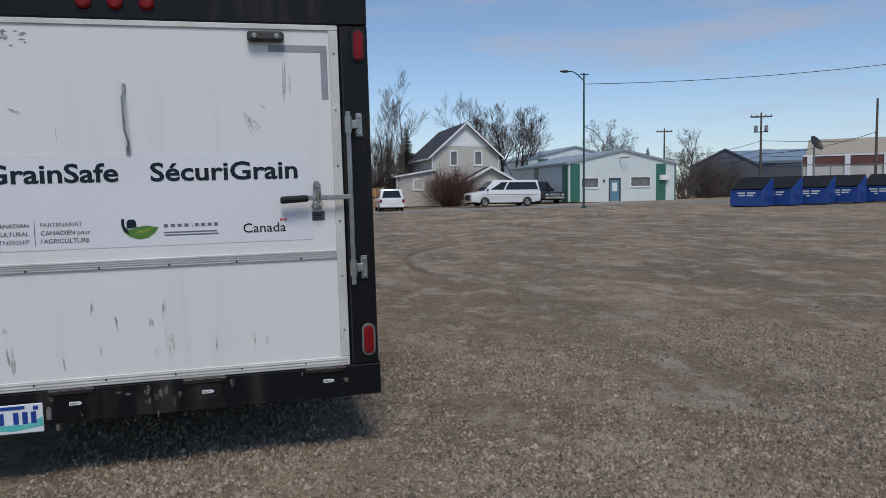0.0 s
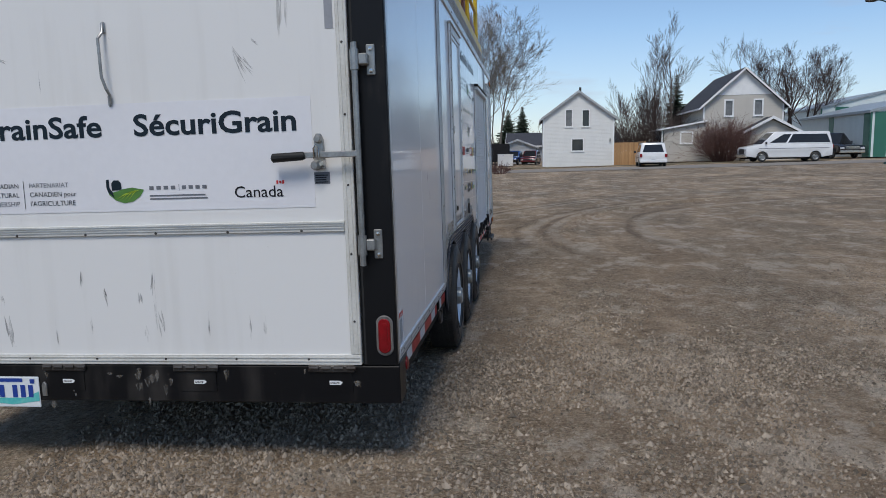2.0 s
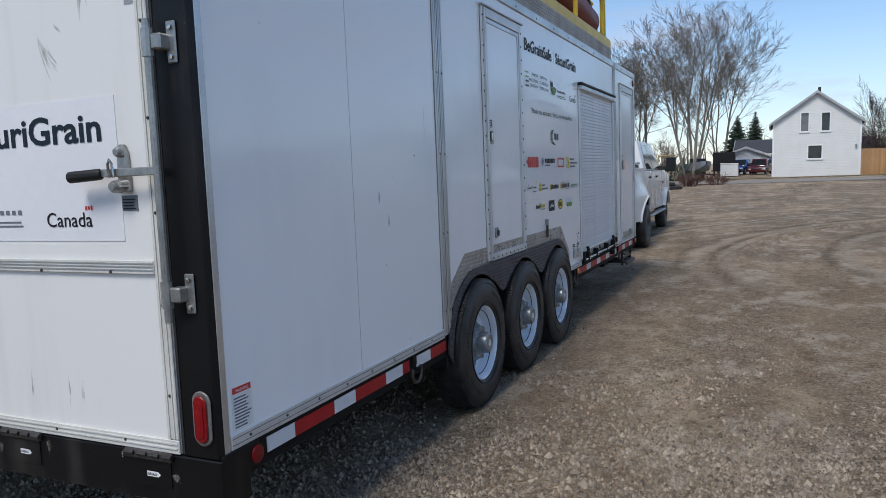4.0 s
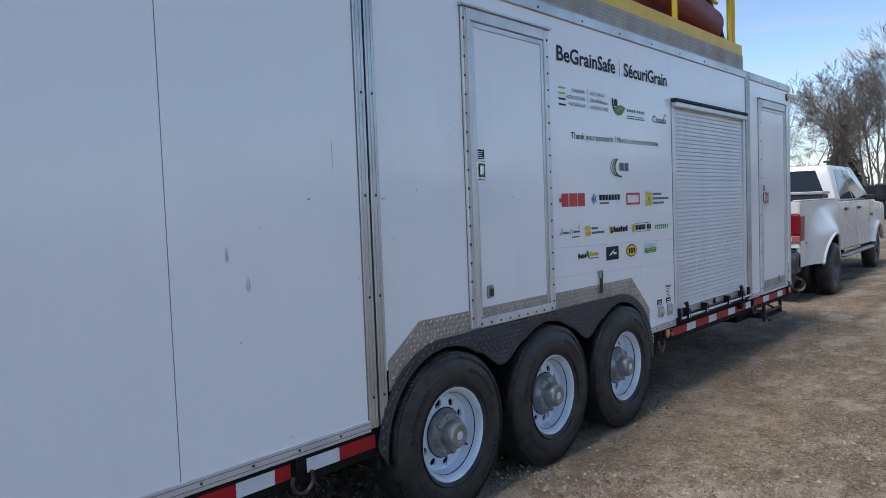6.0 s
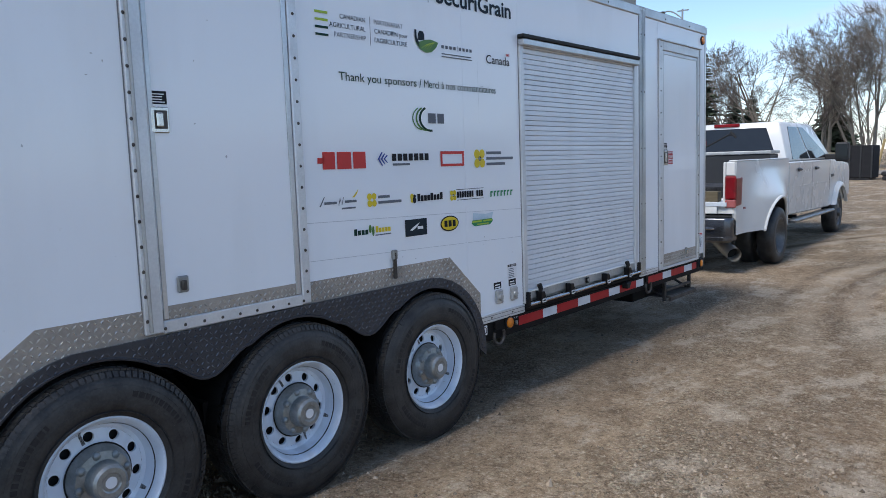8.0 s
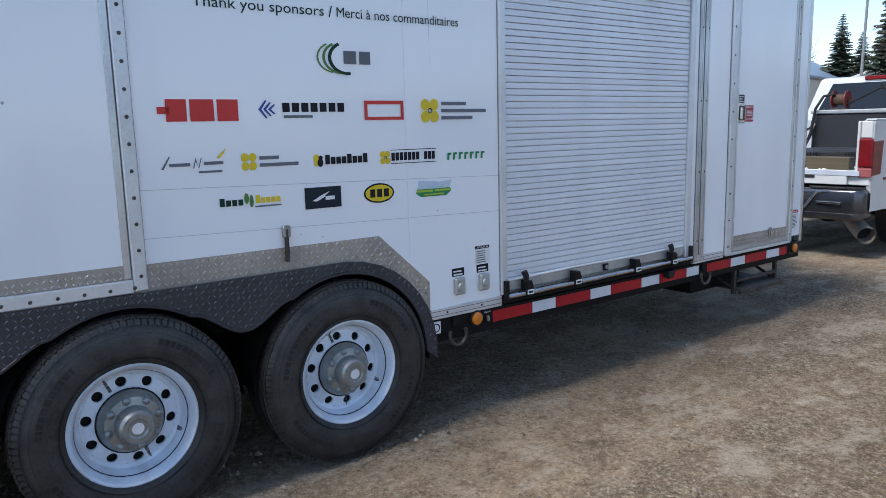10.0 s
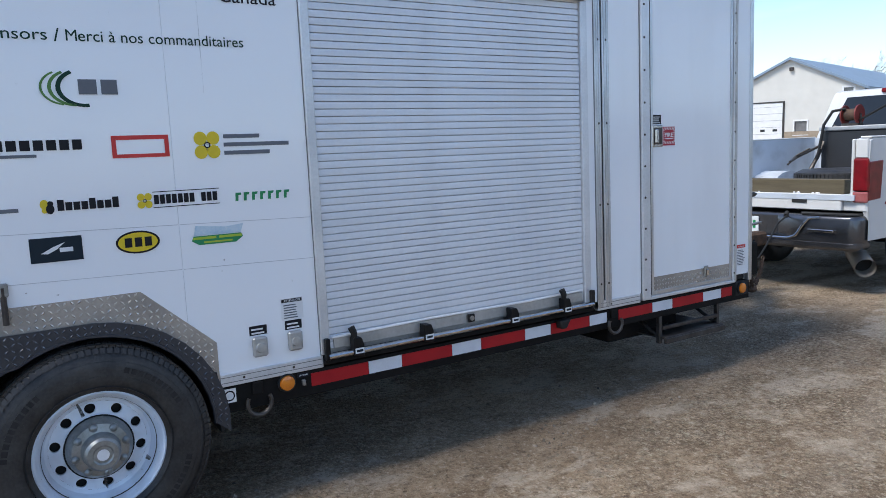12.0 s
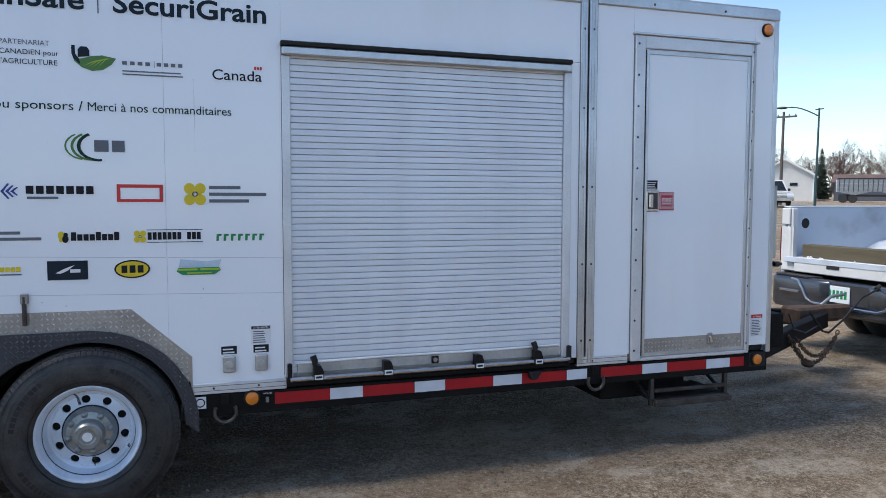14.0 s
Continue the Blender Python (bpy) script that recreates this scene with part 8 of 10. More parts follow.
part("bar", Shape().tube([(0.10, -0.25, 0.26), (0.0, 0.05, 0.30), (0.10, 0.35, 0.42), (0.16, 0.60, 0.66)], 0.016, 7), DARK_STEEL, o, smooth=True)
part("bar", Shape().tube([(0.10, 0.05, 0.02), (0.12, 0.30, 0.30), (0.14, 0.52, 0.62)], 0.022, 7), DARK_STEEL, o, smooth=True)
part("hook", Shape().tube([(-0.02, -0.10, 0.22), (0.0, 0.05, 0.32), (0.12, 0.12, 0.40), (0.02, 0.2, 0.36)], 0.012, 6), DARK_STEEL, o, smooth=True)
o = in_bed("road_grit", 0.0, 0.55, 0.951, "spilt pale grit and rags over the bed floor", "grit")
tagged(o, kind="stuff")
rr = random.Random(77)
s_ = Shape()
for _ in range(420):
    r = rr.uniform(0.006, 0.022)
    s_.ball((rr.uniform(-0.75, 0.75), rr.uniform(-0.42, 0.5), r * 0.3), r, 5, 3, rr.uniform(0.8, 1.6), 1.0, 0.6)
part("grit", s_, LABEL_WHITE, o)


def simple_car(name, place, yaw, length, width, height, paint, label, category, style="van", rim=STEEL):
    """A parked vehicle seen from afar: body with arches, glasshouse, glass, lamps, bumpers and wheels. Front at +y."""
    t = thing(name, place, label, category, turn=(0, 0, yaw))
    L, W, H = length, width / 2, height
    R = 0.34 if style != "truck" else 0.39
    RA, FA = L * 0.20, L * 0.81
    belt = {"van": 0.575, "minivan": 0.56, "suv": 0.56, "truck": 0.58}[style] * H
    low = 0.30 if style != "truck" else 0.42
    nose = {"van": 0.835, "minivan": 0.84, "suv": 0.78, "truck": 0.76}[style] * L
    side = [(0.05, low + 0.12), (0.02, belt), (nose, belt), (L - 0.10, belt - 0.16), (L, belt - 0.30), (L, low + 0.10), (FA + R * 1.25, low)] + arch(FA, R, R * 1.2, 8, 172, 10) + [(FA - R * 1.25, low), (RA + R * 1.25, low)] + arch(RA, R, R * 1.2, 8, 172, 10) + [(RA - R * 1.25, low)]
    part("body", Shape().prism(side, -W, W), paint, t, bevel=0.05, smooth=True, segments=2)
    yb = {"van": (0.01, 0.02, 0.665, 0.825), "minivan": (0.05, 0.30, 0.66, 0.86), "suv": (0.05, 0.35, 0.62, 0.78), "truck": (0.36, 0.40, 0.60, 0.74)}[style]
    f = cabin(t, yb[0] * L if style != "truck" else 0.36 * L, yb[0] * L + 0.18 if style in ("van",) else yb[1] * L if style == "truck" else yb[0] * L + 0.22, yb[2] * L, yb[3] * L, belt - 0.01, H, W * 0.97, W * 0.80, paint, "roof")
    slab("rear_window", f(0, 1, 5, 4, [(0.10, 0.12), (0.90, 0.12), (0.86, 0.82), (0.14, 0.82)]), 0.01, AUTO_GLASS, t)
    slab("windscreen", f(2, 3, 7, 6, [(0.05, 0.06), (0.95, 0.06), (0.92, 0.90), (0.08, 0.90)]), 0.01, AUTO_GLASS, t)
    cuts = ((0.03, 0.64), (0.67, 0.91)) if style == "van" else ((0.06, 0.32), (0.34, 0.60), (0.62, 0.90))
    for flip in (False, True):
        for a, b in cuts:
            pts = [(a, 0.14), (b, 0.14), (min(b, 0.80) if b > 0.85 else b, 0.80), (a + (0.03 if a < 0.1 else 0), 0.80)]
            pp = f(1, 2, 6, 5, pts)
            if flip:
                pp = [(-x, y, z) for x, y, z in pp][::-1]
            slab("side_window", pp, 0.01, AUTO_GLASS, t)
    for s in (-1, 1):
        car_wheel(t, s * (W - 0.01), RA, R, 0.2, s, rim)
        car_wheel(t, s * (W - 0.01), FA, R, 0.2, s, rim)
        part("tail_lamp", Shape().box(min(s * W * 0.80, s * W * 0.99), max(s * W * 0.80, s * W * 0.99), -0.01, 0.06, belt - 0.28, belt - 0.04), LAMP_RED, t, bevel=0.015)
        part("headlight", Shape().box(min(s * W * 0.62, s * W * 0.97), max(s * W * 0.62, s * W * 0.97), L - 0.05, L + 0.012, belt - 0.46, belt - 0.32), LAMP_CLEAR, t, bevel=0.02)
        part("wing_mirror", Shape().box(min(s * W, s * (W + 0.16)), max(s * W, s * (W + 0.16)), yb[3] * L - 0.35, yb[3] * L - 0.25, belt + 0.02, belt + 0.20), PLASTIC, t, bevel=0.02)
        part("side_strip", Shape().box(min(s * W, s * (W + 0.006)), max(s * W, s * (W + 0.006)), 0.3, L - 0.9, belt - 0.30, belt - 0.26), PLASTIC if style != "van" else SEAM, t)
    part("rear_bumper", Shape().box(-W * 0.97, W * 0.97, -0.07, 0.12, low + 0.02, low + 0.22), PLASTIC if style in ("van", "suv") else paint, t, bevel=0.03)
    part("front_bumper", Shape().box(-W * 0.97, W * 0.97, L - 0.12, L + 0.07, low + 0.02, low + 0.24), CHROME if style in ("truck", "van") else paint, t, bevel=0.03)
    part("grille", Shape().box(-W * 0.55, W * 0.55, L - 0.02, L + 0.016, low + 0.26, belt - 0.30), PLASTIC, t)
    part("underbody", Shape().box(-W * 0.85, W * 0.85, 0.2, L - 0.2, low - 0.10, low + 0.05), CHASSIS, t)
    part("plate", Shape().box(-0.15, 0.15, -0.085, -0.071, low + 0.30, low + 0.44), PLATE_WHITE, t)
    if style == "truck":
        for k in range(3):
            part("grille_bar", Shape().box(-W * 0.52, W * 0.52, L + 0.017, L + 0.03, low + 0.30 + 0.09 * k, low + 0.345 + 0.09 * k), CHROME, t)
        part("bed_opening", Shape().box(-W * 0.84, W * 0.84, 0.10, 0.34 * L, belt - 0.02, belt + 0.004), GAP, t)
    if style == "minivan":
        part("roof_rail", Shape().tube([(W * 0.72, 0.5, H + 0.02), (W * 0.72, L * 0.6, H + 0.02)], 0.02, 6), PLASTIC, t)
        part("roof_rail", Shape().tube([(-W * 0.72, 0.5, H + 0.02), (-W * 0.72, L * 0.6, H + 0.02)], 0.02, 6), PLASTIC, t)
    return t


def gz(x, y, up=0.0):
    return (x, y, ground_z(x, y) + up)


simple_car("passenger_van", gz(22.75, 58.2), 93, 6.15, 2.0, 2.16, VAN_WHITE, "long white passenger van parked along the street", "van", "van")
simple_car("minivan", gz(9.85, 55.3), -4, 4.9, 1.95, 1.74, VAN_WHITE, "white minivan parked beside the timber fence", "minivan", "minivan")
simple_car("dark_pickup", gz(24.6, 67.4), 192, 6.0, 2.10, 2.05, CAR_DARK, "black pickup parked behind the white van", "pickup truck", "truck")
small_blue = simple_car("blue_pickup", gz(0.0, 77.0), 165, 5.3, 1.9, 1.75, CAR_BLUE, "blue pickup parked before the white garage", "pickup truck", "truck")
small_red = simple_car("maroon_suv", gz(1.40, 76.0), 170, 4.7, 1.85, 1.75, CAR_MAROON, "dark maroon car parked by the white house", "car", "suv")
for o in (small_blue, small_red):
    o.matrix_world = o.matrix_world @ Matrix.Scale(0.78, 4)
simple_car("white_pickup", gz(-39.5, 47.6), 240, 5.6, 1.95, 1.85, CAR_WHITE, "white pickup parked across the street", "pickup truck", "truck")



# ---- buildings ----
def holed_wall(u0, u1, z0, top, holes, thick=0.2):
    """A wall in the plane y = 0 (outer face), thick toward +y, cut through by holes (u0, u1, z0, z1). top(u) is its upper edge."""
    us = sorted({u0, u1, 0.5 * (u0 + u1), *[h[0] for h in holes], *[h[1] for h in holes]})
    zs = sorted({z0, *[h[2] for h in holes], *[h[3] for h in holes]})
    rows = len(zs)                                     # the last row reaches the upper edge
    height = lambda i, k: min(zs[k], top(us[i])) if k < rows else top(us[i])
    full = lambda i, k: 0 <= i < len(us) - 1 and 0 <= k < rows and not any(h[0] - 1e-6 <= us[i] and us[i + 1] <= h[1] + 1e-6 and h[2] - 1e-6 <= zs[k] and (k + 1 < rows and zs[k + 1] <= h[3] + 1e-6) for h in holes)
    s = Shape()
    n, m = len(us), rows + 1
    s.v = [(us[i], y, height(i, k)) for y in (0, thick) for k in range(m) for i in range(n)]
    at = lambda i, k, back: back * n * m + k * n + i
    for i in range(n - 1):
        for k in range(rows):
            if not full(i, k):
                continue
            a, b, c, d = ((i, k), (i + 1, k), (i + 1, k + 1), (i, k + 1))
            s.f.append(tuple(at(*q, 0) for q in (a, b, c, d)))
            s.f.append(tuple(at(*q, 1) for q in (d, c, b, a)))
            for (p, q), there in (((a, b), full(i, k - 1)), ((b, c), full(i + 1, k)), ((c, d), full(i, k + 1)), ((d, a), full(i - 1, k))):
                if not there:
                    s.f.append((at(*q, 0), at(*p, 0), at(*p, 1), at(*q, 1)))
    return s


def gable(u0, u1, eave, apex):
    """Upper edge of a gable wall between u0 and u1."""
    mid = 0.5 * (u0 + u1)

    def top(u):
        return apex - (apex - eave) * abs(u - mid) / (mid - u0)
    return top


def window(root, u0, u1, z0, z1, y=0.0, pane=None, trim=None, bars=0, depth=0.09, w=0.09):
    """Framed window set in a wall opening; parts hang under the frame."""
    trim = trim or TRIM_WHITE
    f = Shape()
    for a in ((u0 - w, u0 + 0.03, z0 - w, z1 + w), (u1 - 0.03, u1 + w, z0 - w, z1 + w), (u0 + 0.03, u1 - 0.03, z1 - 0.03, z1 + w), (u0 + 0.03, u1 - 0.03, z0 - w, z0 + 0.03)):
        f.box(a[0], a[1], y - 0.035, y + 0.05, a[2], a[3])
    for k in range(bars):
        u = u0 + (u1 - u0) * (k + 1) / (bars + 1)
        f.box(u - 0.03, u + 0.03, y - 0.02, y + 0.06, z0 + 0.03, z1 - 0.03)
    fr = part("window_frame", f, trim, root)
    part("pane", Shape().box(u0, u1, y + depth, y + depth + 0.012, z0, z1), pane or PANE, fr)
    part("sill", Shape().box(u0 - w - 0.03, u1 + w + 0.03, y - 0.07, y + 0.02, z0 - w - 0.03, z0 - w + 0.02), trim, fr)
    return fr


def pitched_roof(root, u0, u1, y0, y1, eave, apex, over=0.35, thick=0.14, material=None, fascia=None):
    mid, half = 0.5 * (u0 + u1), 0.5 * (u1 - u0)
    slope = (apex - eave) / half
    for s in (-1, 1):
        e = mid + s * (half + over)
        ze = eave - slope * over
        part("roof", Shape().prism([(mid, apex + 0.02), (e, ze + 0.02), (e, ze + 0.02 + thick), (mid, apex + 0.02 + thick)], y0 - over, y1 + over, "y"), material or SHINGLE, root)
        part("bargeboard", Shape().prism([(mid, apex - 0.03), (e, ze - 0.03), (e, ze + thick + 0.025), (mid, apex + thick + 0.025)], y0 - over - 0.03, y0 - over - 0.002, "y"), fascia or TRIM_WHITE, root)
        part("gutter", Shape().box(min(e, e + s * 0.10), max(e, e + s * 0.10), y0 - over, y1 + over, ze - 0.06, ze + 0.08), fascia or TRIM_WHITE, root)


def house(name, place, width, depth, eave, apex, wall, label, holes=(), panes=(), roof=None, yaw=0.0, over=0.35, gable_band=None, door=None, category="house", corner=TRIM_WHITE, base=None, fascia=None, reveal=0.09):
    """A gabled building whose gable front faces -y. u runs from 0 to width."""
    h = thing(name, place, label, category, turn=(0, 0, yaw))
    top = gable(0, width, eave, apex)
    allholes = list(holes) + ([door[:4]] if door else [])
    part("front_wall", holed_wall(0, width, 0, top, allholes), wall, h)
    s = Shape().prism([(0, 0), (width, 0), (width, eave), (0.5 * width, apex), (0, eave)], depth - 0.2, depth, "y")
    part("back_wall", s, wall, h)
    part("side_wall", Shape().box(0, 0.2, 0.2, depth - 0.2, 0, eave), wall, h)
    part("side_wall", Shape().box(width - 0.2, width, 0.2, depth - 0.2, 0, eave), wall, h)
    # added black sheet stands in for the darkness of the room
    part("room_back", Shape().box(0.25, width - 0.25, 1.6, 1.65, 0, eave), GAP, h)
    pitched_roof(h, 0, width, 0, depth, eave, apex, over, material=roof, fascia=fascia or corner)
    for k, q in enumerate(holes):
        window(h, *q, pane=panes[k] if k < len(panes) else None, w=reveal)
    if corner:
        for u in (0, width):
            part("corner_board", Shape().box(u - 0.06, u + 0.06, -0.03, 0.10, 0, eave - 0.02), corner, h)
    if gable_band:
        z = gable_band[0]
        k = (apex - z) / (apex - eave) * 0.5 * width
        part("gable_cladding", Shape().prism([(0.5 * width - k, z), (0.5 * width + k, z), (0.5 * width, apex)], -0.03, -0.004, "y"), gable_band[1], h)
    if door:
        d = part("door", Shape().box(door[0] + 0.05, door[1] - 0.05, 0.04, 0.09, door[2], door[3] - 0.05), door[4], h, bevel=0.01)
        part("door_frame", Shape().box(door[0] - 0.05, door[0] + 0.05, -0.02, 0.06, door[2], door[3] + 0.05).box(door[1] - 0.05, door[1] + 0.05, -0.02, 0.06, door[2], door[3] + 0.05).box(door[0] + 0.05, door[1] - 0.05, -0.02, 0.06, door[3] - 0.05, door[3] + 0.05), door[5], d)
        part("handle", Shape().ball((door[1] - 0.14, 0.03, door[2] + 1.0), 0.04, 8, 5), STEEL, d)
    if base:
        part("skirt", Shape().box(-0.02, width + 0.02, -0.04, -0.003, 0, base[0]), base[1], h)
    return h


G0 = lambda x, y: ground_z(x, y)
# white two-storey house
wz = G0(5, 62)
h = house("white_house", (2.10, 62, wz), 5.62, 9.0, 3.93, 5.98, SIDING_WHITE, "plain white gabled two-storey house with small windows", [(1.78, 2.32, 3.24, 4.60), (3.12, 3.68, 3.24, 4.56), (2.30, 3.22, 1.28, 2.24)], [PANE_CURTAIN, PANE, PANE], SHINGLE, over=0.22, fascia=ALU_DULL, reveal=0.05)
part("vent_pipe", Shape().tube([(2.95, 0.3, 5.8), (2.95, 0.3, 6.38)], 0.10, 10), DARK_STEEL, h)
part("meter_box", Shape().box(5.30, 5.42, -0.12, 0.0, 2.0, 2.25), STEEL, h, bevel=0.01)
# taupe house with lean-to and entry
tz = G0(18.7, 66)
h = house("taupe_house", (15.62, 66, tz), 6.40, 10.0, 4.72, 7.58, SIDING_TAUPE, "taupe-sided gabled house with white trim, lean-to and porch", [(1.72, 2.34, 3.78, 5.06), (4.08, 4.72, 3.80, 5.06)], [PANE_CURTAIN, PANE_CURTAIN], SHINGLE, over=0.40, gable_band=(5.50, TRIM_WHITE))
part("lean_to_wall", Shape().prism([(-3.55, 0), (0.0, 0), (0.0, 3.22), (-3.55, 2.62)], -0.9, -0.72, "y"), SIDING_TAUPE, h)
part("lean_to_side", Shape().prism([(-0.9, 0), (4.0, 0), (4.0, 2.62), (-0.9, 2.62)], -3.55, -3.40, "x"), SIDING_BLUE, h)
part("lean_to_roof", Shape().prism([(-3.85, 2.60), (0.02, 3.26), (0.02, 3.40), (-3.85, 2.74)], -1.15, 4.2, "y"), TRIM_WHITE, h)
window(h, -2.0, -1.1, 1.55, 2.42, y=-0.9, depth=0.02)
part("lean_corner", Shape().box(-3.60, -3.48, -0.94, -0.84, 0, 2.6), TRIM_WHITE, h)
part("porch_wall", Shape().prism([(3.05, 0), (7.0, 0), (7.0, 2.35), (5.05, 3.40), (3.05, 2.35)], -1.6, -1.45, "y"), SIDING_TAUPE, h)
part("porch_side", Shape().box(3.05, 3.20, -1.45, 0.0, 0, 2.35), SIDING_TAUPE, h)
for s, e in ((-1, 2.70), (1, 7.38)):
    part("porch_roof", Shape().prism([(5.05, 3.46), (e, 2.24), (e, 2.36), (5.05, 3.60)], -1.95, 0.0, "y"), SHINGLE, h)
    part("porch_fascia", Shape().prism([(5.05, 3.40), (e, 2.16), (e, 2.38), (5.05, 3.64)], -2.0, -1.952, "y"), TRIM_WHITE, h)
window(h, 5.15, 5.85, 1.15, 1.85, y=-1.6, depth=0.02)
window(h, 2.05, 2.72, 0.85, 2.15, y=0.0, depth=0.02)
# white and green metal building
gzz = G0(32.7, 62)
h = house("metal_shop", (27.30, 62, gzz), 10.95, 15.0, 3.50, 4.72, METAL_WHITE, "low white metal building with green strips and a blue door", [(1.35, 3.05, 1.32, 2.18), (6.35, 8.35, 1.40, 2.26)], [PANE_CURTAIN, PANE_CURTAIN], METAL_ROOF, over=0.12, fascia=METAL_ROOF, door=(4.15, 5.25, 0.02, 2.12, mat("blue_door", (0.12, 0.25, 0.34), rough=0.4), DARK_STEEL), corner=METAL_GREEN)
part("green_strip", Shape().box(0.25, 1.18, -0.03, -0.004, 0, 3.48), METAL_GREEN, h)
part("green_strip", Shape().box(8.95, 9.95, -0.03, -0.004, 0, 3.50), METAL_GREEN, h)
for y in (0.25, 7.2):
    part("green_strip", Shape().box(-0.03, -0.004, y, y + 1.0, 0, 3.4), METAL_GREEN, h)
part("sign_box", Shape().box(9.25, 10.25, -0.30, -0.032, 1.95, 2.45), TRIM_WHITE, h, bevel=0.02)
part("wall_lamp", Shape().tube([(5.2, -0.1, 4.0), (5.2, -0.5, 4.02)], 0.05, 8).tube([(5.2, -0.5, 4.02), (6.0, -0.55, 4.10)], 0.04, 8), DARK_STEEL, h)
part("door_print", Shape().box(4.45, 4.95, 0.025, 0.038, 0.95, 1.75), LABEL_WHITE, h)
part("wall_lamp_small", Shape().ball((3.6, -0.06, 1.95), 0.10, 8, 6), DARK_STEEL, h)
house("rear_shop", (30.2, 80, G0(34, 80)), 12.0, 14.0, 4.6, 6.1, METAL_WHITE, "taller white metal building with green strips behind the shop", [], [], METAL_ROOF, over=0.12, corner=METAL_GREEN, fascia=METAL_ROOF)
h = bpy.data.objects["rear_shop"]
part("green_strip", Shape().box(1.3, 2.6, -0.03, -0.004, 0, 4.7), METAL_GREEN, h)
part("green_strip", Shape().box(9.6, 11.0, -0.03, -0.004, 0, 4.7), METAL_GREEN, h)
# brown and blue sheds, long block with maroon band
house("brown_shed", (46.4, 72, G0(48, 72)), 7.0, 12.0, 3.2, 5.0, METAL_BROWN, "dark brown metal shed beyond the lot", [], [], METAL_BROWN, over=0.1, corner=METAL_BROWN, yaw=-38)
h = thing("blue_warehouse", (51.0, 71.5, G0(52, 71)), "long low warehouse with a blue-grey metal roof", "warehouse", turn=(0, 0, -38))
part("wall", Shape().box(0, 17, 0, 9, 0, 3.6), METAL_BROWN, h)
part("eave_trim", Shape().box(-0.1, 17.1, -0.12, -0.004, 3.45, 3.75), TRIM_WHITE, h)
part("roof", Shape().prism([(-0.3, 3.62), (4.5, 5.0), (9.3, 3.62), (9.3, 3.74), (4.5, 5.14), (-0.3, 3.74)], -0.2, 17.2, "x"), METAL_BLUE, h)
part("door", Shape().box(2.0, 3.4, -0.06, -0.003, 0, 2.1), mat("pale_blue_door", (0.14, 0.26, 0.38), rough=0.5), h)
h = thing("banded_block", (46.6, 55.0, G0(48, 54)), "pale block building with a maroon band and tan roof", "building", turn=(0, 0, -43))
part("wall", Shape().box(0, 22, 0, 12, 0, 3.3), STUCCO, h)
part("maroon_band", Shape().box(-0.04, 22.04, -0.06, -0.004, 2.75, 3.55), BROWN_BAND, h)
part("band_cap", Shape().box(-0.05, 22.05, -0.10, 12.05, 3.55, 3.70), TRIM_WHITE, h)
part("roof", Shape().prism([(0, 3.72), (12, 3.72), (10.0, 5.3), (4.5, 5.3)], 0.2, 22, "x"), TAN_ROOF, h)
for k in range(8):
    part("pilaster", Shape().box(0.3 + 2.9 * k, 0.72 + 2.9 * k, -0.14, -0.062, 0, 3.65), TRIM_WHITE, h)
dish = thing("satellite_dish", (44.4, 51.2, G0(44, 51)), "large dark mesh satellite dish on a mast", "satellite dish", turn=(0, 0, 20))
part("mast", Shape().tube([(0, 0, 0), (0, 0, 4.3)], 0.07, 10), STEEL, dish)
dm = pose(0, 0, 4.45, 60, 0, 0) @ Matrix.Scale(0.60, 4)
prof = [(0.42 * (r / 1.15) ** 2, r) for r in (0.05, 0.3, 0.6, 0.9, 1.15)]
part("bowl", Shape().lathe(prof, (0, 0, 0), "z", 24).lathe([(a + 0.02, r) for a, r in prof], (0, 0, 0), "z", 24).moved(dm), DARK_STEEL, dish, smooth=True)
for k in range(12):
    a = 2 * math.pi * k / 12
    part("rib", Shape().tube([(r * math.cos(a), r * math.sin(a), z - 0.02) for z, r in prof], 0.018, 5).moved(dm), BUMPER_GREY, dish)
part("feed", Shape().tube([(0, 0, 0), (0, 0, 0.85)], 0.03, 6).lathe([(0.85, 0.09), (1.0, 0.09)], (0, 0, 0), "z", 10).moved(dm), STEEL, dish)
# white barn in the west and a far pale building
bz = G0(-33, 62)
h = house("white_barn", (-35.7, 60.15, bz), 10.4, 26.0, 3.75, 6.2, METAL_CREAM, "white metal barn with an overhead door and blue-grey roof", [(5.58, 6.53, 0.55, 1.55), (8.94, 9.65, 3.0, 3.85), (7.95, 8.60, 0.55, 1.15)], [PANE_CURTAIN, PANE_CURTAIN, PANE], METAL_BLUE, over=0.25, yaw=14.0, corner=METAL_BLUE, base=(0.75, STONE_SKIRT))
part("overhead_door", Shape().box(1.75, 4.72, -0.05, -0.006, 0.02, 3.0), TRIM_WHITE, h)
for k in range(5):
    part("door_rib", Shape().box(1.75, 4.72, -0.058, -0.051, 0.6 + 0.52 * k, 0.615 + 0.52 * k), SEAM, h)
for k in range(3):
    part("door_light", Shape().box(2.10 + 0.95 * k, 2.45 + 0.95 * k, -0.062, -0.0505, 0.80, 0.98), PANE, h)
part("door_jamb", Shape().box(1.62, 1.75, -0.08, -0.006, 0, 3.1).box(4.72, 4.85, -0.08, -0.006, 0, 3.1).box(1.75, 4.72, -0.08, -0.006, 3.0, 3.1), DARK_STEEL, h)
part("gable_lamp", Shape().box(5.15, 5.45, -0.22, -0.003, 5.35, 5.60), DARK_STEEL, h, bevel=0.03)
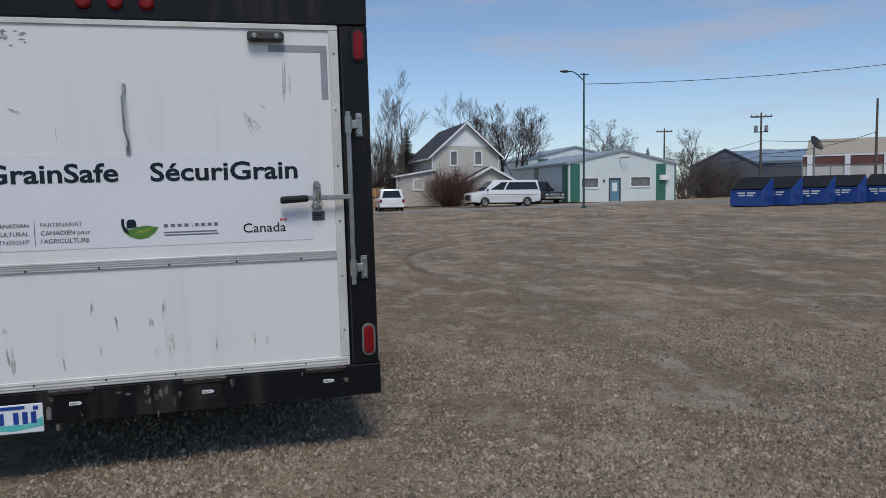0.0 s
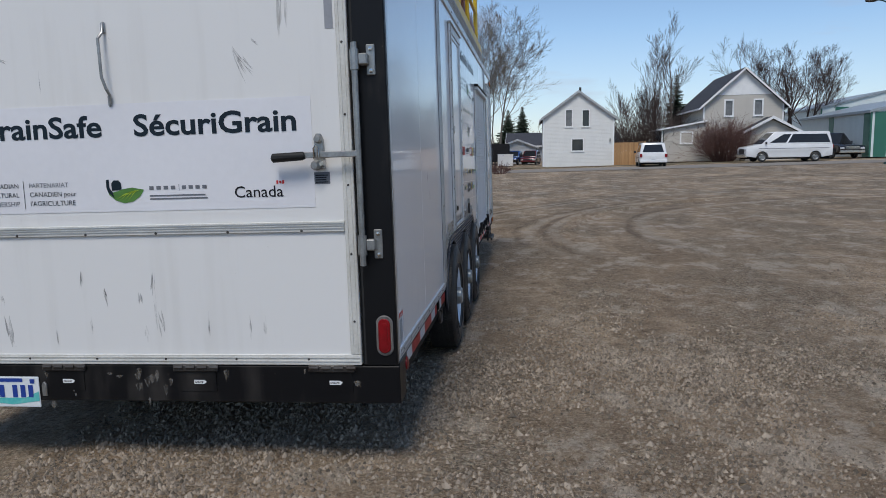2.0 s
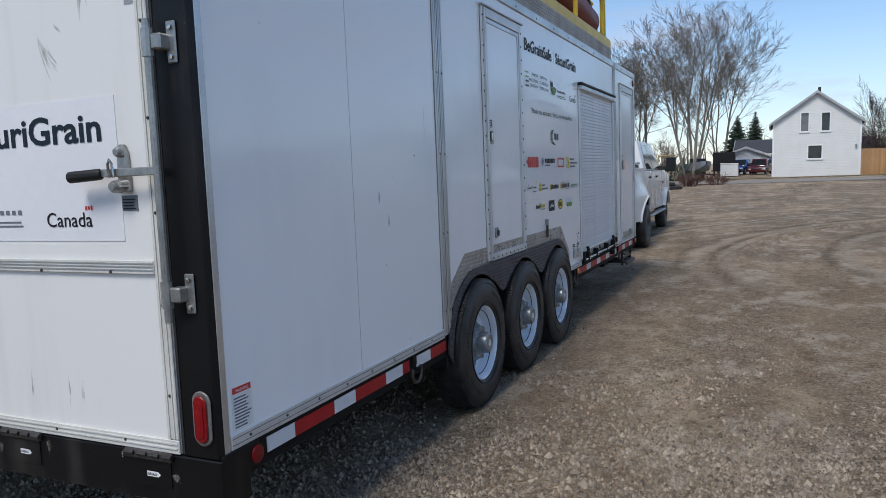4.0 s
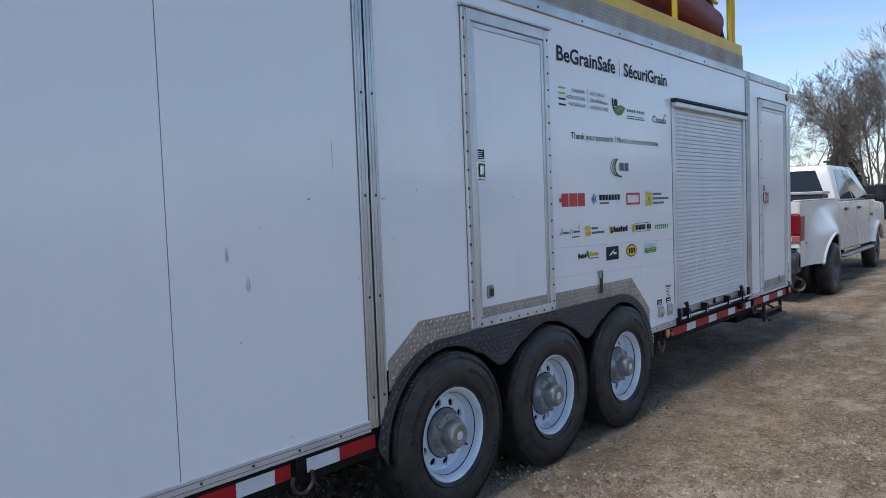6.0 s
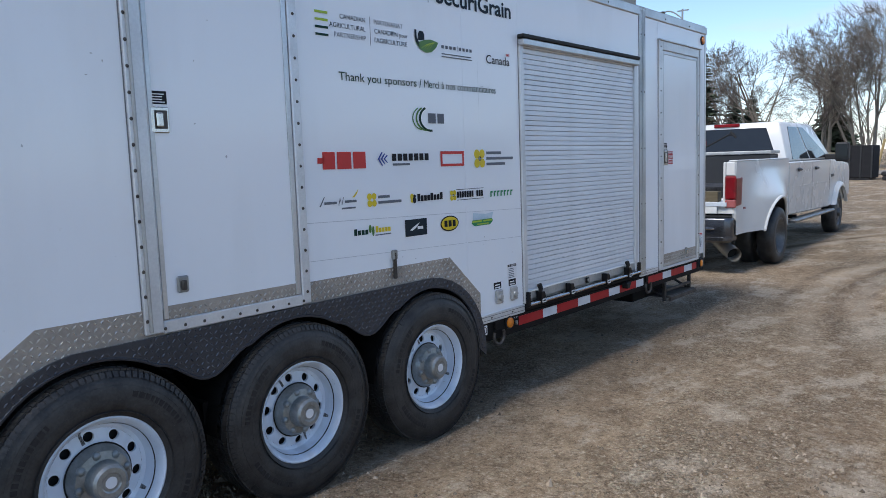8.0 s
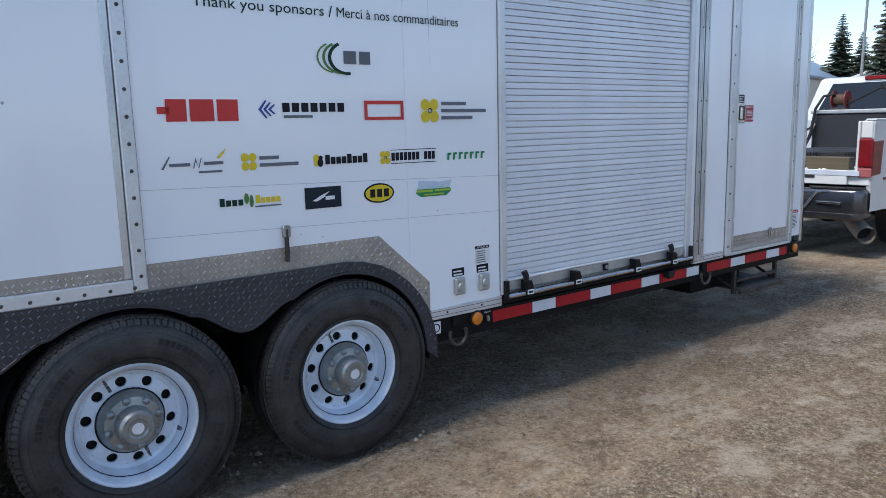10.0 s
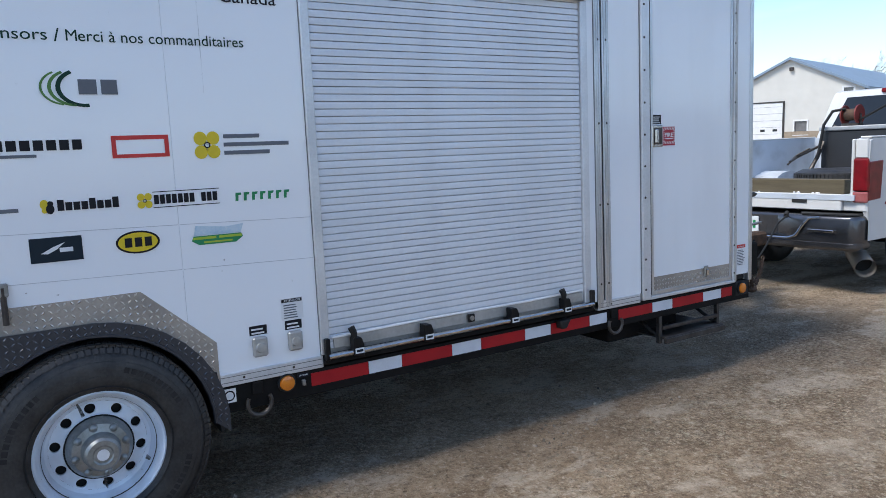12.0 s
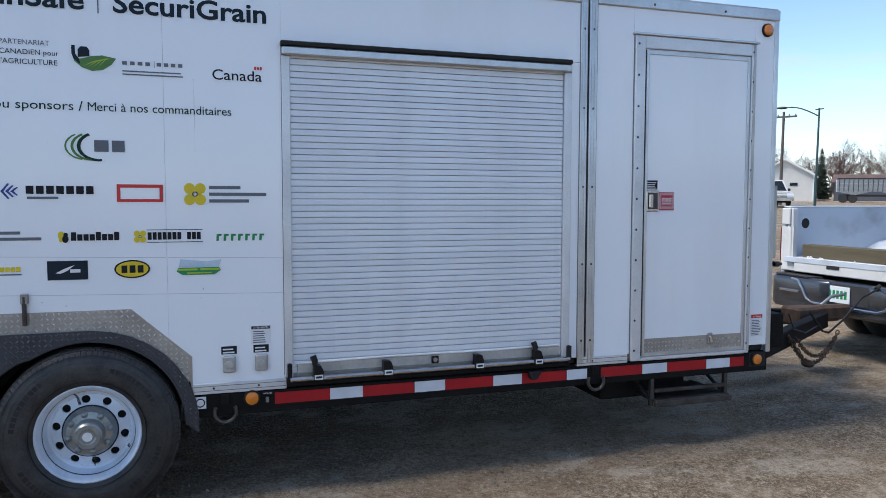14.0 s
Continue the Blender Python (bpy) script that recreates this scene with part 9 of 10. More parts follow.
h = house("pale_garage", (-56.5, 62.0, G0(-54, 63)), 5.2, 9.0, 2.6, 4.1, METAL_CREAM, "pale gabled garage with a tan roof", [], [], TAN_ROOF, over=0.3, yaw=46)
part("wall_sign", Shape().box(3.1, 3.8, -0.05, -0.004, 1.55, 1.85), INK_NAVY, h)
h = house("far_shed", (-29.5, 74.0, G0(-28, 74)), 8.0, 9.0, 2.8, 4.3, METAL_WHITE, "pale metal shed beyond the parked truck", [], [], METAL_ROOF, over=0.2, yaw=18)
house("white_garage", (-2.2, 79.5, G0(0, 79)), 3.7, 6.5, 1.75, 2.45, SIDING_WHITE, "small white gabled garage", [], [], SHINGLE, over=0.25)
h = bpy.data.objects["white_garage"]
part("garage_door", Shape().box(0.6, 3.1, -0.05, -0.004, 0, 1.6), TRIM_WHITE, h)
house("dark_roof_house", (-1.6, 98, G0(-4, 94)), 8.0, 13.0, 2.0, 3.4, SIDING_BLUE, "low house with a dark roof behind the trees", [], [], SHINGLE, over=0.4, yaw=-90)

# timber fence between the houses
fence = thing("timber_fence", (7.72, 62.0, G0(8.6, 62)), "new cedar board fence between two houses", "fence")
board = mesh_of("board", Shape().prism([(0, 0), (0.135, 0), (0.135, 1.78), (0.115, 1.82), (0.02, 1.82), (0, 1.78)], -0.02, 0.0, "y"), FENCE_WOOD)
for k in range(14):
    ob = new("board", board)
    ob.parent = fence
    ob.location = (0.02 + 0.14 * k, 0, 0.02)
for k in range(22):
    ob = new("board", board)
    ob.parent = fence
    ob.matrix_basis = pose(1.98, -0.14 * k - 0.15, 0.02, 0, 0, 90)
for z in (0.4, 1.4):
    part("rail", Shape().box(0.0, 1.98, 0.002, 0.06, z, z + 0.09), FENCE_WOOD, fence)
for y in (0.02, -1.5, -3.1):
    part("post", Shape().box(1.99, 2.09, y - 0.05, y + 0.05, 0, 1.9), FENCE_WOOD, fence)

# ---- skips, bins, yard things ----
def skip_bin(place, yaw, rows):
    t = thing("waste_skip", place, "blue steel waste skip with a sloping black lid", "waste skip", "waste skips beside the lot", turn=(0, 0, yaw))
    body = [(0, 0.08), (0, 1.02), (0.10, 1.06), (1.62, 1.78), (1.72, 1.76), (1.72, 0.08)]
    part("body", Shape().prism(body, 0, 1.98), DUMP_BLUE, t, bevel=0.02)
    for a in ((0.02, 0.98), (1.0, 1.96)):
        part("lid", Shape().prism([(0.06, 1.10), (1.60, 1.84), (1.62, 1.88), (0.02, 1.14)], *a), LID_BLACK, t, bevel=0.015)
    for x in (-0.06, 1.98):
        part("lift_pocket", Shape().prism([(0.5, 0.62), (1.2, 0.62), (1.2, 0.82), (0.5, 0.82)], x, x + 0.06), DUMP_BLUE, t)
    for x in (0.15, 1.65):
        part("foot", Shape().box(x, x + 0.18, 0.1, 1.6, 0, 0.08), DARK_STEEL, t)
    part("rim", Shape().box(-0.02, 2.0, -0.03, 0.03, 0.96, 1.04), DUMP_BLUE, t, bevel=0.01)
    for k in range(rows):
        w = (1.1, 0.9, 0.45)[k]
        for q in range(2 if k < 2 else 1):
            part("sign_bar", Shape().box(0.99 - w / 2 + q * w * 0.56, 0.99 - w / 2 + q * w * 0.56 + w * 0.46, -0.008, -0.004, 0.84 - 0.15 * k, 0.92 - 0.15 * k), LABEL_WHITE, t)
    return t


for k, (a, b, rows) in enumerate(((28.55, 40.0, 2), (30.73, 40.1, 2), (33.2, 40.0, 3), (35.62, 40.1, 3), (38.45, 40.0, 3), (41.2, 40.1, 3))):
    skip_bin(gz(a, b), (-60, -63, -58, -61, -62, -60)[k], rows)
chainlink = thing("wire_fence", gz(33.3, 39.4), "tall galvanised fence frame around the skips", "fence")
for x in (0.0, 4.3, 8.6):
    part("post", Shape().tube([(x, 0.0 if x == 0 else 2.4, -0.2), (x, 0.0 if x == 0 else 2.4, 2.65)], 0.045, 8), STEEL, chainlink)
part("top_rail", Shape().tube([(0, 0, 2.60), (0, 2.4, 2.62), (8.6, 2.4, 2.70), (14, 2.4, 2.75)], 0.03, 6), STEEL, chainlink)
bin_ = thing("black_container", gz(-4.6, 44.2), "black steel container at the edge of the trees", "container")
part("body", Shape().box(-0.7, 0.75, 0, 1.4, 0.10, 1.62), LID_BLACK, bin_, bevel=0.03)
for k in range(4):
    part("rib", Shape().box(-0.72 + 0.46 * k, -0.66 + 0.46 * k, -0.04, 0.0, 0.1, 1.6), PLASTIC, bin_)
part("skid", Shape().box(-0.6, 0.65, 0.1, 1.3, 0, 0.10), DARK_STEEL, bin_)
for k, (x, y, s) in enumerate(((-3.05, 44.2, 0), (-2.75, 44.5, 0), (-3.1, 44.25, 1))):
    o = thing("old_tyre", gz(x, y, 0.2 * s), "old black tyre lying on the ground", "tyre", "old tyres by the container")
    part("tyre", Shape().lathe([(0.0, 0.20), (0.0, 0.36), (0.05, 0.41), (0.15, 0.41), (0.20, 0.36), (0.20, 0.20), (0.16, 0.24), (0.04, 0.24)], (0, 0, 0.001), "z", 24, closed=True), RUBBER, o, smooth=True)
o = thing("yellow_frame", gz(-4.0, 48.5), "yellow steel frame among the bushes", "frame")
for x in (-0.5, 0.3):
    part("leg", Shape().tube([(x, 0, 0), (x + 0.3, 0.2, 1.9)], 0.06, 8), mat("pale_yellow_paint", (0.34, 0.25, 0.11), rough=0.7), o)
part("cross_bar", Shape().tube([(-0.2, 0.2, 1.85), (0.6, 0.2, 1.9)], 0.05, 8), MATS["pale_yellow_paint"], o)


def boat(place, yaw, paint, label):
    t = thing("boat", place, label, "boat", turn=(0, 0, yaw))
    secs = [(0, 0.85, 0.55, 1.15), (1.5, 0.95, 0.50, 1.18), (3.4, 0.90, 0.48, 1.25), (4.6, 0.55, 0.60, 1.34), (5.3, 0.06, 1.0, 1.42)]
    v, f = [], []
    for y, w, zk, zg in secs:
        v += [(-w, y, zg), (-w * 0.8, y, zk + 0.18), (0, y, zk), (w * 0.8, y, zk + 0.18), (w, y, zg)]
    n = len(secs)
    f = [(i * 5 + k, i * 5 + k + 1, (i + 1) * 5 + k + 1, (i + 1) * 5 + k) for i in range(n - 1) for k in range(4)] + [(0, 1, 2, 3, 4)]
    f += [(i * 5 + 4, i * 5, (i + 1) * 5, (i + 1) * 5 + 4) for i in range(n - 1)]
    part("hull", Shape().add(v, f), paint, t, smooth=True)
    part("screen", Shape().prism([(2.6, 1.25), (3.0, 1.25), (2.75, 1.62), (2.68, 1.62)], -0.6, 0.6), AUTO_GLASS, t)
    for s in (-0.75, 0.75):
        part("trailer_wheel", Shape().lathe([(-0.1, 0.02), (-0.1, 0.28), (0.1, 0.28), (0.1, 0.02)], (s, 1.4, 0.28), "x", 16), RUBBER, t)
    part("trailer_frame", Shape().box(-0.7, -0.6, 0.2, 5.6, 0.32, 0.42).box(0.6, 0.7, 0.2, 5.6, 0.32, 0.42).box(-0.7, 0.7, 1.3, 1.5, 0.3, 0.4), DARK_STEEL, t)
    for y in (0.8, 3.2):
        part("bunk", Shape().box(-0.5, 0.5, y, y + 0.15, 0.38, 0.60), DARK_STEEL, t)
    return t


boat(gz(-4.3, 66.5), 200, SIDING_BLUE, "small pale boat on a trailer under the trees")
boat(gz(-8.0, 53.5), 150, mat("cream_gelcoat", (0.62, 0.56, 0.38), rough=0.3, coat=0.5), "cream boat on a trailer by the bushes")
o = thing("black_trailer", gz(-1.6, 70.5), "black box trailer before the garage", "trailer")
part("box", Shape().box(-1.1, 0.6, 0, 3.0, 0.45, 2.1), LID_BLACK, o, bevel=0.03)
for s in (-1.12, 0.5):
    part("wheel", Shape().lathe([(0, 0.02), (0, 0.3), (0.12, 0.3), (0.12, 0.02)], (s, 1.5, 0.3), "x", 16), RUBBER, o)
part("drawbar", Shape().box(-0.3, -0.2, -1.2, 0.0, 0.0, 0.5), DARK_STEEL, o)
o = thing("white_freezer", gz(-1.25, 68.6), "old white chest standing outdoors", "chest")
part("body", Shape().box(-0.7, 0.7, 0, 0.8, 0.05, 1.05), TRIM_WHITE, o, bevel=0.03)
part("lid", Shape().box(-0.72, 0.72, -0.02, 0.82, 1.055, 1.14), TRIM_WHITE, o, bevel=0.02)
part("base", Shape().box(-0.6, 0.6, 0.1, 0.7, 0, 0.05), PLASTIC, o)
# backhoe beside the barn
o = thing("backhoe", gz(-43.2, 67.2), "yellow and black backhoe parked by the barn", "backhoe", turn=(0, 0, -52))
part("cab_frame", Shape().box(-0.7, -0.62, 0, 0.08, 1.0, 2.5).box(0.62, 0.7, 0, 0.08, 1.0, 2.5).box(-0.7, -0.62, 1.3, 1.38, 1.0, 2.5).box(0.62, 0.7, 1.3, 1.38, 1.0, 2.5), DARK_STEEL, o)
part("cab_roof", Shape().box(-0.85, 0.85, -0.1, 1.5, 2.5, 2.65), mat("rusty_roof", (0.32, 0.20, 0.14), rough=0.7), o, bevel=0.04)
part("cab_glass", Shape().box(-0.6, 0.6, 0.1, 1.28, 1.1, 2.48), AUTO_GLASS, o)
part("engine_hood", Shape().box(-0.5, 0.5, 1.4, 2.9, 0.8, 1.5), YELLOW, o, bevel=0.05)
part("boom", Shape().prism([(-0.3, 0.8), (-0.1, 0.8), (-0.6, 2.4), (-0.9, 2.4)], -0.15, 0.15), YELLOW, o, bevel=0.03)
part("bucket", Shape().prism([(-1.2, 0.5), (-0.7, 0.6), (-0.7, 1.1), (-1.3, 1.2)], -0.4, 0.4), DARK_STEEL, o, bevel=0.03)
for s in (-0.95, 0.6):
    part("rear_wheel", Shape().lathe([(0, 0.05), (0, 0.68), (0.05, 0.72), (0.3, 0.72), (0.35, 0.68), (0.35, 0.05)], (s, 0.6, 0.72), "x", 24), RUBBER, o)
    part("front_wheel", Shape().lathe([(0, 0.05), (0, 0.42), (0.28, 0.42), (0.28, 0.05)], (s, 2.5, 0.42), "x", 20), RUBBER, o)
part("belly", Shape().box(-0.5, 0.5, 0.1, 2.8, 0.5, 1.0), DARK_STEEL, o)
o.matrix_world = o.matrix_world @ Matrix.Scale(0.72, 4)
# grain trailer across the street
o = thing("grain_trailer", gz(-47.6, 63.2), "long grey ribbed grain trailer standing across the street", "grain trailer", turn=(0, 0, 41))
part("hopper", Shape().prism([(0, 1.35), (0, 2.75), (8.2, 2.75), (8.2, 1.35), (6.2, 0.9), (4.6, 1.35), (3.5, 1.35), (1.9, 0.9)], -1.2, 1.2).moved(pose(0, 0, 0, 0, 0, -90)), STEEL, o)
for k in range(16):
    part("rib", Shape().box(0.25 + 0.5 * k, 0.33 + 0.5 * k, -1.26, -1.202, 1.36, 2.74), BUMPER_GREY, o)
for z in (1.75, 2.25, 2.70):
    part("rail", Shape().box(0, 8.2, -1.25, -1.203, z, z + 0.07), ALU_DULL, o)
part("tarp", Shape().prism([(-1.22, 2.76), (1.22, 2.76), (0.7, 2.98), (-0.7, 2.98)], 0.05, 8.15, "x"), LID_BLACK, o)
part("frame", Shape().box(0.2, 8.3, -0.5, 0.5, 0.75, 1.0), DARK_STEEL, o)
part("end_panel", Shape().box(-0.06, -0.004, -1.2, 1.2, 1.3, 2.75), TRIM_WHITE, o)
for x in (0.7, 1.75, 7.2):
    part("wheel", Shape().tube([(x, -1.2, 0.5), (x, 1.2, 0.5)], 0.5, 20), RUBBER, o)
o.matrix_world = o.matrix_world @ Matrix.Scale(0.74, 4)
o = thing("low_shed", gz(-54.5, 70.0), "long low brown-roofed shed behind the grain trailer", "shed", turn=(0, 0, 41))
part("wall", Shape().box(0, 12, 0, 6, 0, 2.5), METAL_BROWN, o)
part("roof", Shape().prism([(-0.4, 2.45), (3.0, 3.55), (6.4, 2.45), (6.4, 2.6), (3.0, 3.70), (-0.4, 2.6)], -0.3, 12.3, "x"), mat("rust_brown_roof", (0.16, 0.10, 0.08), (0.10, 0.065, 0.055), rough=0.8, scale=1, fine=20), o)

o.matrix_world = o.matrix_world @ Matrix.Scale(0.74, 4)

# ---- poles and wires ----
def street_lamp(place, height, arm, side, label, material, both=False):
    t = thing("street_lamp", place, label, "street lamp")
    part("pole", Shape().tube([(0, 0, 0), (0, 0, height * 0.5), (0, 0, height)], [0.085, 0.072, 0.055], 10), material, t, smooth=True)
    part("foot", Shape().tube([(0, 0, -0.15), (0, 0, 0.12)], 0.2, 10), material, t)
    d = Vector(side).normalized()
    pts = [(0, 0, height - 0.55)] + [tuple(d * (arm * k / 6) + Vector((0, 0, height - 0.55 + 0.75 * math.sin(math.pi / 2 * k / 6) - 0.10 * (k / 6) ** 3))) for k in range(1, 7)]
    part("arm", Shape().tube(pts, 0.04, 8), material, t, smooth=True)
    e = Vector(pts[-1])
    head = Shape().ball((0, 0, 0), 0.16, 10, 6, 2.2, 0.9, 0.6).moved(Matrix.Translation(e + d * 0.25) @ Matrix.Rotation(math.atan2(d.y, d.x), 4, "Z"))
    part("lamp_head", head, DARK_STEEL, t, smooth=True)
    part("cross_arm", Shape().box(-0.30, 0.36, -0.03, 0.03, height - 0.12, height - 0.05), material, t)
    return t


street_lamp(gz(22.45, 48.2), 9.5, 1.15, (-1, 0.1, 0), "dark green street lamp with one curved arm", POLE_GREEN)
street_lamp(gz(-34.6, 47.8), 6.6, 2.0, (-0.72, -0.66, 0), "green street lamp with a long curved arm across the street", POLE_GREEN)
street_lamp(gz(-14.6, 47.8), 9.5, 1.6, (-0.8, 0.4, 0), "tall grey street lamp beyond the pickup", STEEL)


def power_pole(x, y, top, label="weathered timber power pole with a cross arm", transformer=False, cross=True, yaw=0):
    z = ground_z(x, y)
    t = thing("power_pole", (x, y, z), label, "power pole", turn=(0, 0, yaw))
    h = top - z
    part("pole", Shape().tube([(0, 0, -0.2), (0, 0, h)], [0.13, 0.085], 10), POLE_WOOD, t, smooth=True)
    if cross:
        part("cross_arm", Shape().box(-0.95, 0.95, -0.06, 0.06, h - 0.45, h - 0.32), POLE_WOOD, t)
        for k in (-0.85, -0.4, 0.4, 0.85):
            part("insulator", Shape().lathe([(0, 0.05), (0.06, 0.06), (0.14, 0.03), (0.15, 0.001)], (k, 0, h - 0.32), "z", 8), STEEL, t)
    if transformer:
        for s in (-0.45, 0.45):
            part("transformer", Shape().lathe([(0, 0.001), (0, 0.17), (0.5, 0.17), (0.56, 0.09), (0.58, 0.001)], (s, 0, h - 1.75), "z", 12), STEEL, t, smooth=True)
        part("transformer_bracket", Shape().box(-0.6, 0.6, -0.05, 0.05, h - 1.83, h - 1.75), DARK_STEEL, t)
    return t


power_pole(45.6, 59.4, 9.0, transformer=True, yaw=-30)
power_pole(49.1, 49.7, 9.1, cross=False, label="plain timber pole beside the block building")
power_pole(48.7, 81.4, 9.6, yaw=-20)
power_pole(-41.2, 51.0, 7.7, yaw=30)
power_pole(-41.9, 68.2, 6.4, yaw=40)
power_pole(66.0, 45.0, 9.5, yaw=-40)


def wire(a, b, drop, r=0.022):
    s = Shape().tube(sag(a, b, drop, 16), r, 5)
    return solid("overhead_wire", s, CABLE, "black overhead wire slung between poles", "wire", "overhead wires")


wire((22.45, 48.2, 9.35), (62, 36, 13.2), 1.0)
for dz, k in ((6.4, 0.7), (5.6, 0.7), (5.0, 0.7)):
    wire((45.6, 59.4, dz), (66.0, 45.0, dz + 0.9), k)
    wire((45.6, 59.4, dz), (48.7, 81.4, dz + 0.4), k)
wire((49.1, 49.7, 6.4), (45.6, 59.4, 5.2), 0.4)


# ---- trees and bushes ----
def limb_mesh(rnd, start, way, length, radius, depth, out_thick, out_thin, spread, up, kids, wander=0.18):
    """Grows a bending branch and its offshoots. Thick wood and twigs are kept apart."""
    p, d = Vector(start), Vector(way).normalized()
    steps = 5 if depth > 1 else 3 if depth else 2
    pts, rs = [p.copy()], [radius]
    for k in range(steps):
        d = (d + Vector((rnd.gauss(0, wander), rnd.gauss(0, wander), rnd.gauss(0, wander) + up))).normalized()
        p = p + d * (length / steps)
        pts.append(p.copy())
        rs.append(radius * (1 - 0.75 * (k + 1) / steps))
    (out_thick if radius > 0.035 else out_thin).tube(pts, rs, 6 if radius > 0.06 else 3, caps=False)
    if depth <= 0:
        return
    n = kids[min(len(kids) - 1, depth - 1)]
    for k in range(n):
        f = 0.30 + 0.70 * (k + rnd.random()) / n
        i = min(steps - 1, int(f * steps))
        q = pts[i].lerp(pts[i + 1], f * steps - i)
        ax = (pts[i + 1] - pts[i]).normalized()
        side = ax.orthogonal().normalized()
        side.rotate(Matrix.Rotation(rnd.uniform(0, 6.283), 3, ax))
        way2 = ax * math.cos(spread) + side * math.sin(spread)
        limb_mesh(rnd, q, way2, length * rnd.uniform(0.42, 0.68) * (1.15 - 0.5 * f), max(0.0105, rs[i] * 0.50), depth - 1, out_thick, out_thin, spread * rnd.uniform(0.85, 1.15), up, kids, wander)


def bare_tree(place, height, seed, label="tall bare tree with fine twigs", stems=1, spread=0.62, bark=None, twig=None, trunk=0.22, kids=(5, 6, 7, 7), depth=4, lean=0.12, up=0.05, first=0.55):
    rnd = random.Random(seed)
    t = thing("bare_tree", place, label, "tree")
    thick, thin = Shape(), Shape()
    for s in range(stems):
        a = rnd.uniform(0, 6.283)
        off = 0.0 if stems == 1 else 0.35
        base = (off * math.cos(a), off * math.sin(a), -0.1)
        k = lean * (2.2 if stems > 1 else 1)
        way = (k * math.cos(a), k * math.sin(a), 1)
        limb_mesh(rnd, base, way, height * 0.84 * (1.0 if s == 0 else rnd.uniform(0.7, 0.95)) * 0.98, trunk * (1.0 if s == 0 else 0.7), depth, thick, thin, spread, up, kids, 0.07)
    part("trunk", thick, bark or BARK, t, smooth=True)
    ob = part("crown", thin, twig or (TWIG_PALE if bark is BARK_PALE else TWIG), t)
    return t


def spruce(place, height, width, seed, label="dark spruce with drooping boughs"):
    rnd = random.Random(seed)
    t = thing("spruce_tree", place, label, "tree")
    part("trunk", Shape().tube([(0, 0, -0.1), (0, 0, height * 0.97)], [0.02 * height + 0.04, 0.02], 8), BARK, t, smooth=True)
    s = Shape()
    z = height * 0.06
    while z < height * 0.985:
        f = 1 - z / height
        reach = width * (f ** 0.9) * rnd.uniform(0.78, 1.12) + 0.08
        n = max(5, int(11 * f + 4))
        a0 = rnd.uniform(0, 6.28)
        for k in range(n):
            a = a0 + 6.283 * k / n + rnd.uniform(-0.2, 0.2)
            L = reach * rnd.uniform(0.65, 1.1)
            c, q = math.cos(a), math.sin(a)
            droop = rnd.uniform(0.15, 0.38)
            m = 5
            for j in range(m):
                r0, r1 = L * j / m, L * (j + 1.25) / m
                wd = L * 0.27 * (1 - j / m * 0.6) + 0.06
                h0, h1 = z - droop * r0 + 0.10 * r0 * r0 / max(L, 0.1), z - droop * r1 + 0.10 * r1 * r1 / max(L, 0.1)
                for sg in (-1, 1):
                    tip = (r1 * c - sg * wd * q, r1 * q + sg * wd * c, h1 - wd * rnd.uniform(0.2, 0.6))
                    s.add([(r0 * c, r0 * q, h0 + 0.04), (r1 * c, r1 * q, h1), tip, ((r0 * 0.6 + r1 * 0.4) * c - sg * wd * 0.8 * q, (r0 * 0.6 + r1 * 0.4) * q + sg * wd * 0.8 * c, h0 - wd * 0.5)], [(0, 1, 2, 3)])
        z += max(0.08, height * 0.017) * rnd.uniform(0.8, 1.25)
    part("crown", s, NEEDLE, t)
    return t


def bush(place, radius, height, seed, stems=70, twig=None, label="leafless bush of thin reddish stems", name="bush"):
    rnd = random.Random(seed)
    t = thing(name, place, label, "bush")
    thick, thin = Shape(), Shape()
    for k in range(stems):
        a, r = rnd.uniform(0, 6.283), radius * 0.35 * math.sqrt(rnd.random())
        tilt = rnd.uniform(0.05, 1.25)
        b = a + rnd.gauss(0, 0.4)
        limb_mesh(rnd, (r * math.cos(a), r * math.sin(a), -0.05), (tilt * math.cos(b), tilt * math.sin(b), 1), height * rnd.uniform(0.6, 1.0), 0.018, 2, thin, thin, 0.55, 0.03, (3, 4), 0.12)
    tagged(part("stem", thin, twig or TWIG_RED, t), kind="stuff")
    return t


bare_tree(gz(-4.7, 72.5), 14.6, 3, "tall pale-barked bare poplar of several stems", stems=5, trunk=0.15, bark=BARK_PALE, spread=0.58, up=0.06)
bare_tree(gz(-2.2, 74.5), 12.0, 4, stems=3, trunk=0.14, bark=BARK_PALE, spread=0.5)
bare_tree(gz(-7.8, 63.0), 9.5, 5, stems=3, trunk=0.15, bark=BARK_PALE)
bare_tree(gz(-10.5, 64.5), 10.2, 6, stems=3, trunk=0.18, bark=BARK_PALE)
bare_tree(gz(-7.0, 62.0), 10.6, 7, stems=2, trunk=0.16, bark=BARK_PALE, spread=0.55)
bare_tree(gz(-3.4, 59.6), 11.2, 8, stems=3, trunk=0.15, bark=BARK_PALE, spread=0.5)
bare_tree(gz(-13.2, 62.6), 9.5, 9, stems=2, trunk=0.18, lean=0.25)
bare_tree(gz(-17.5, 67.5), 9.0, 10, stems=2, trunk=0.16, lean=0.25)
bare_tree(gz(25.3, 79.0), 10.6, 11, "spreading bare tree behind the taupe house", stems=4, trunk=0.22, spread=0.6, up=0.10, twig=TWIG_DARK, bark=TWIG_DARK)
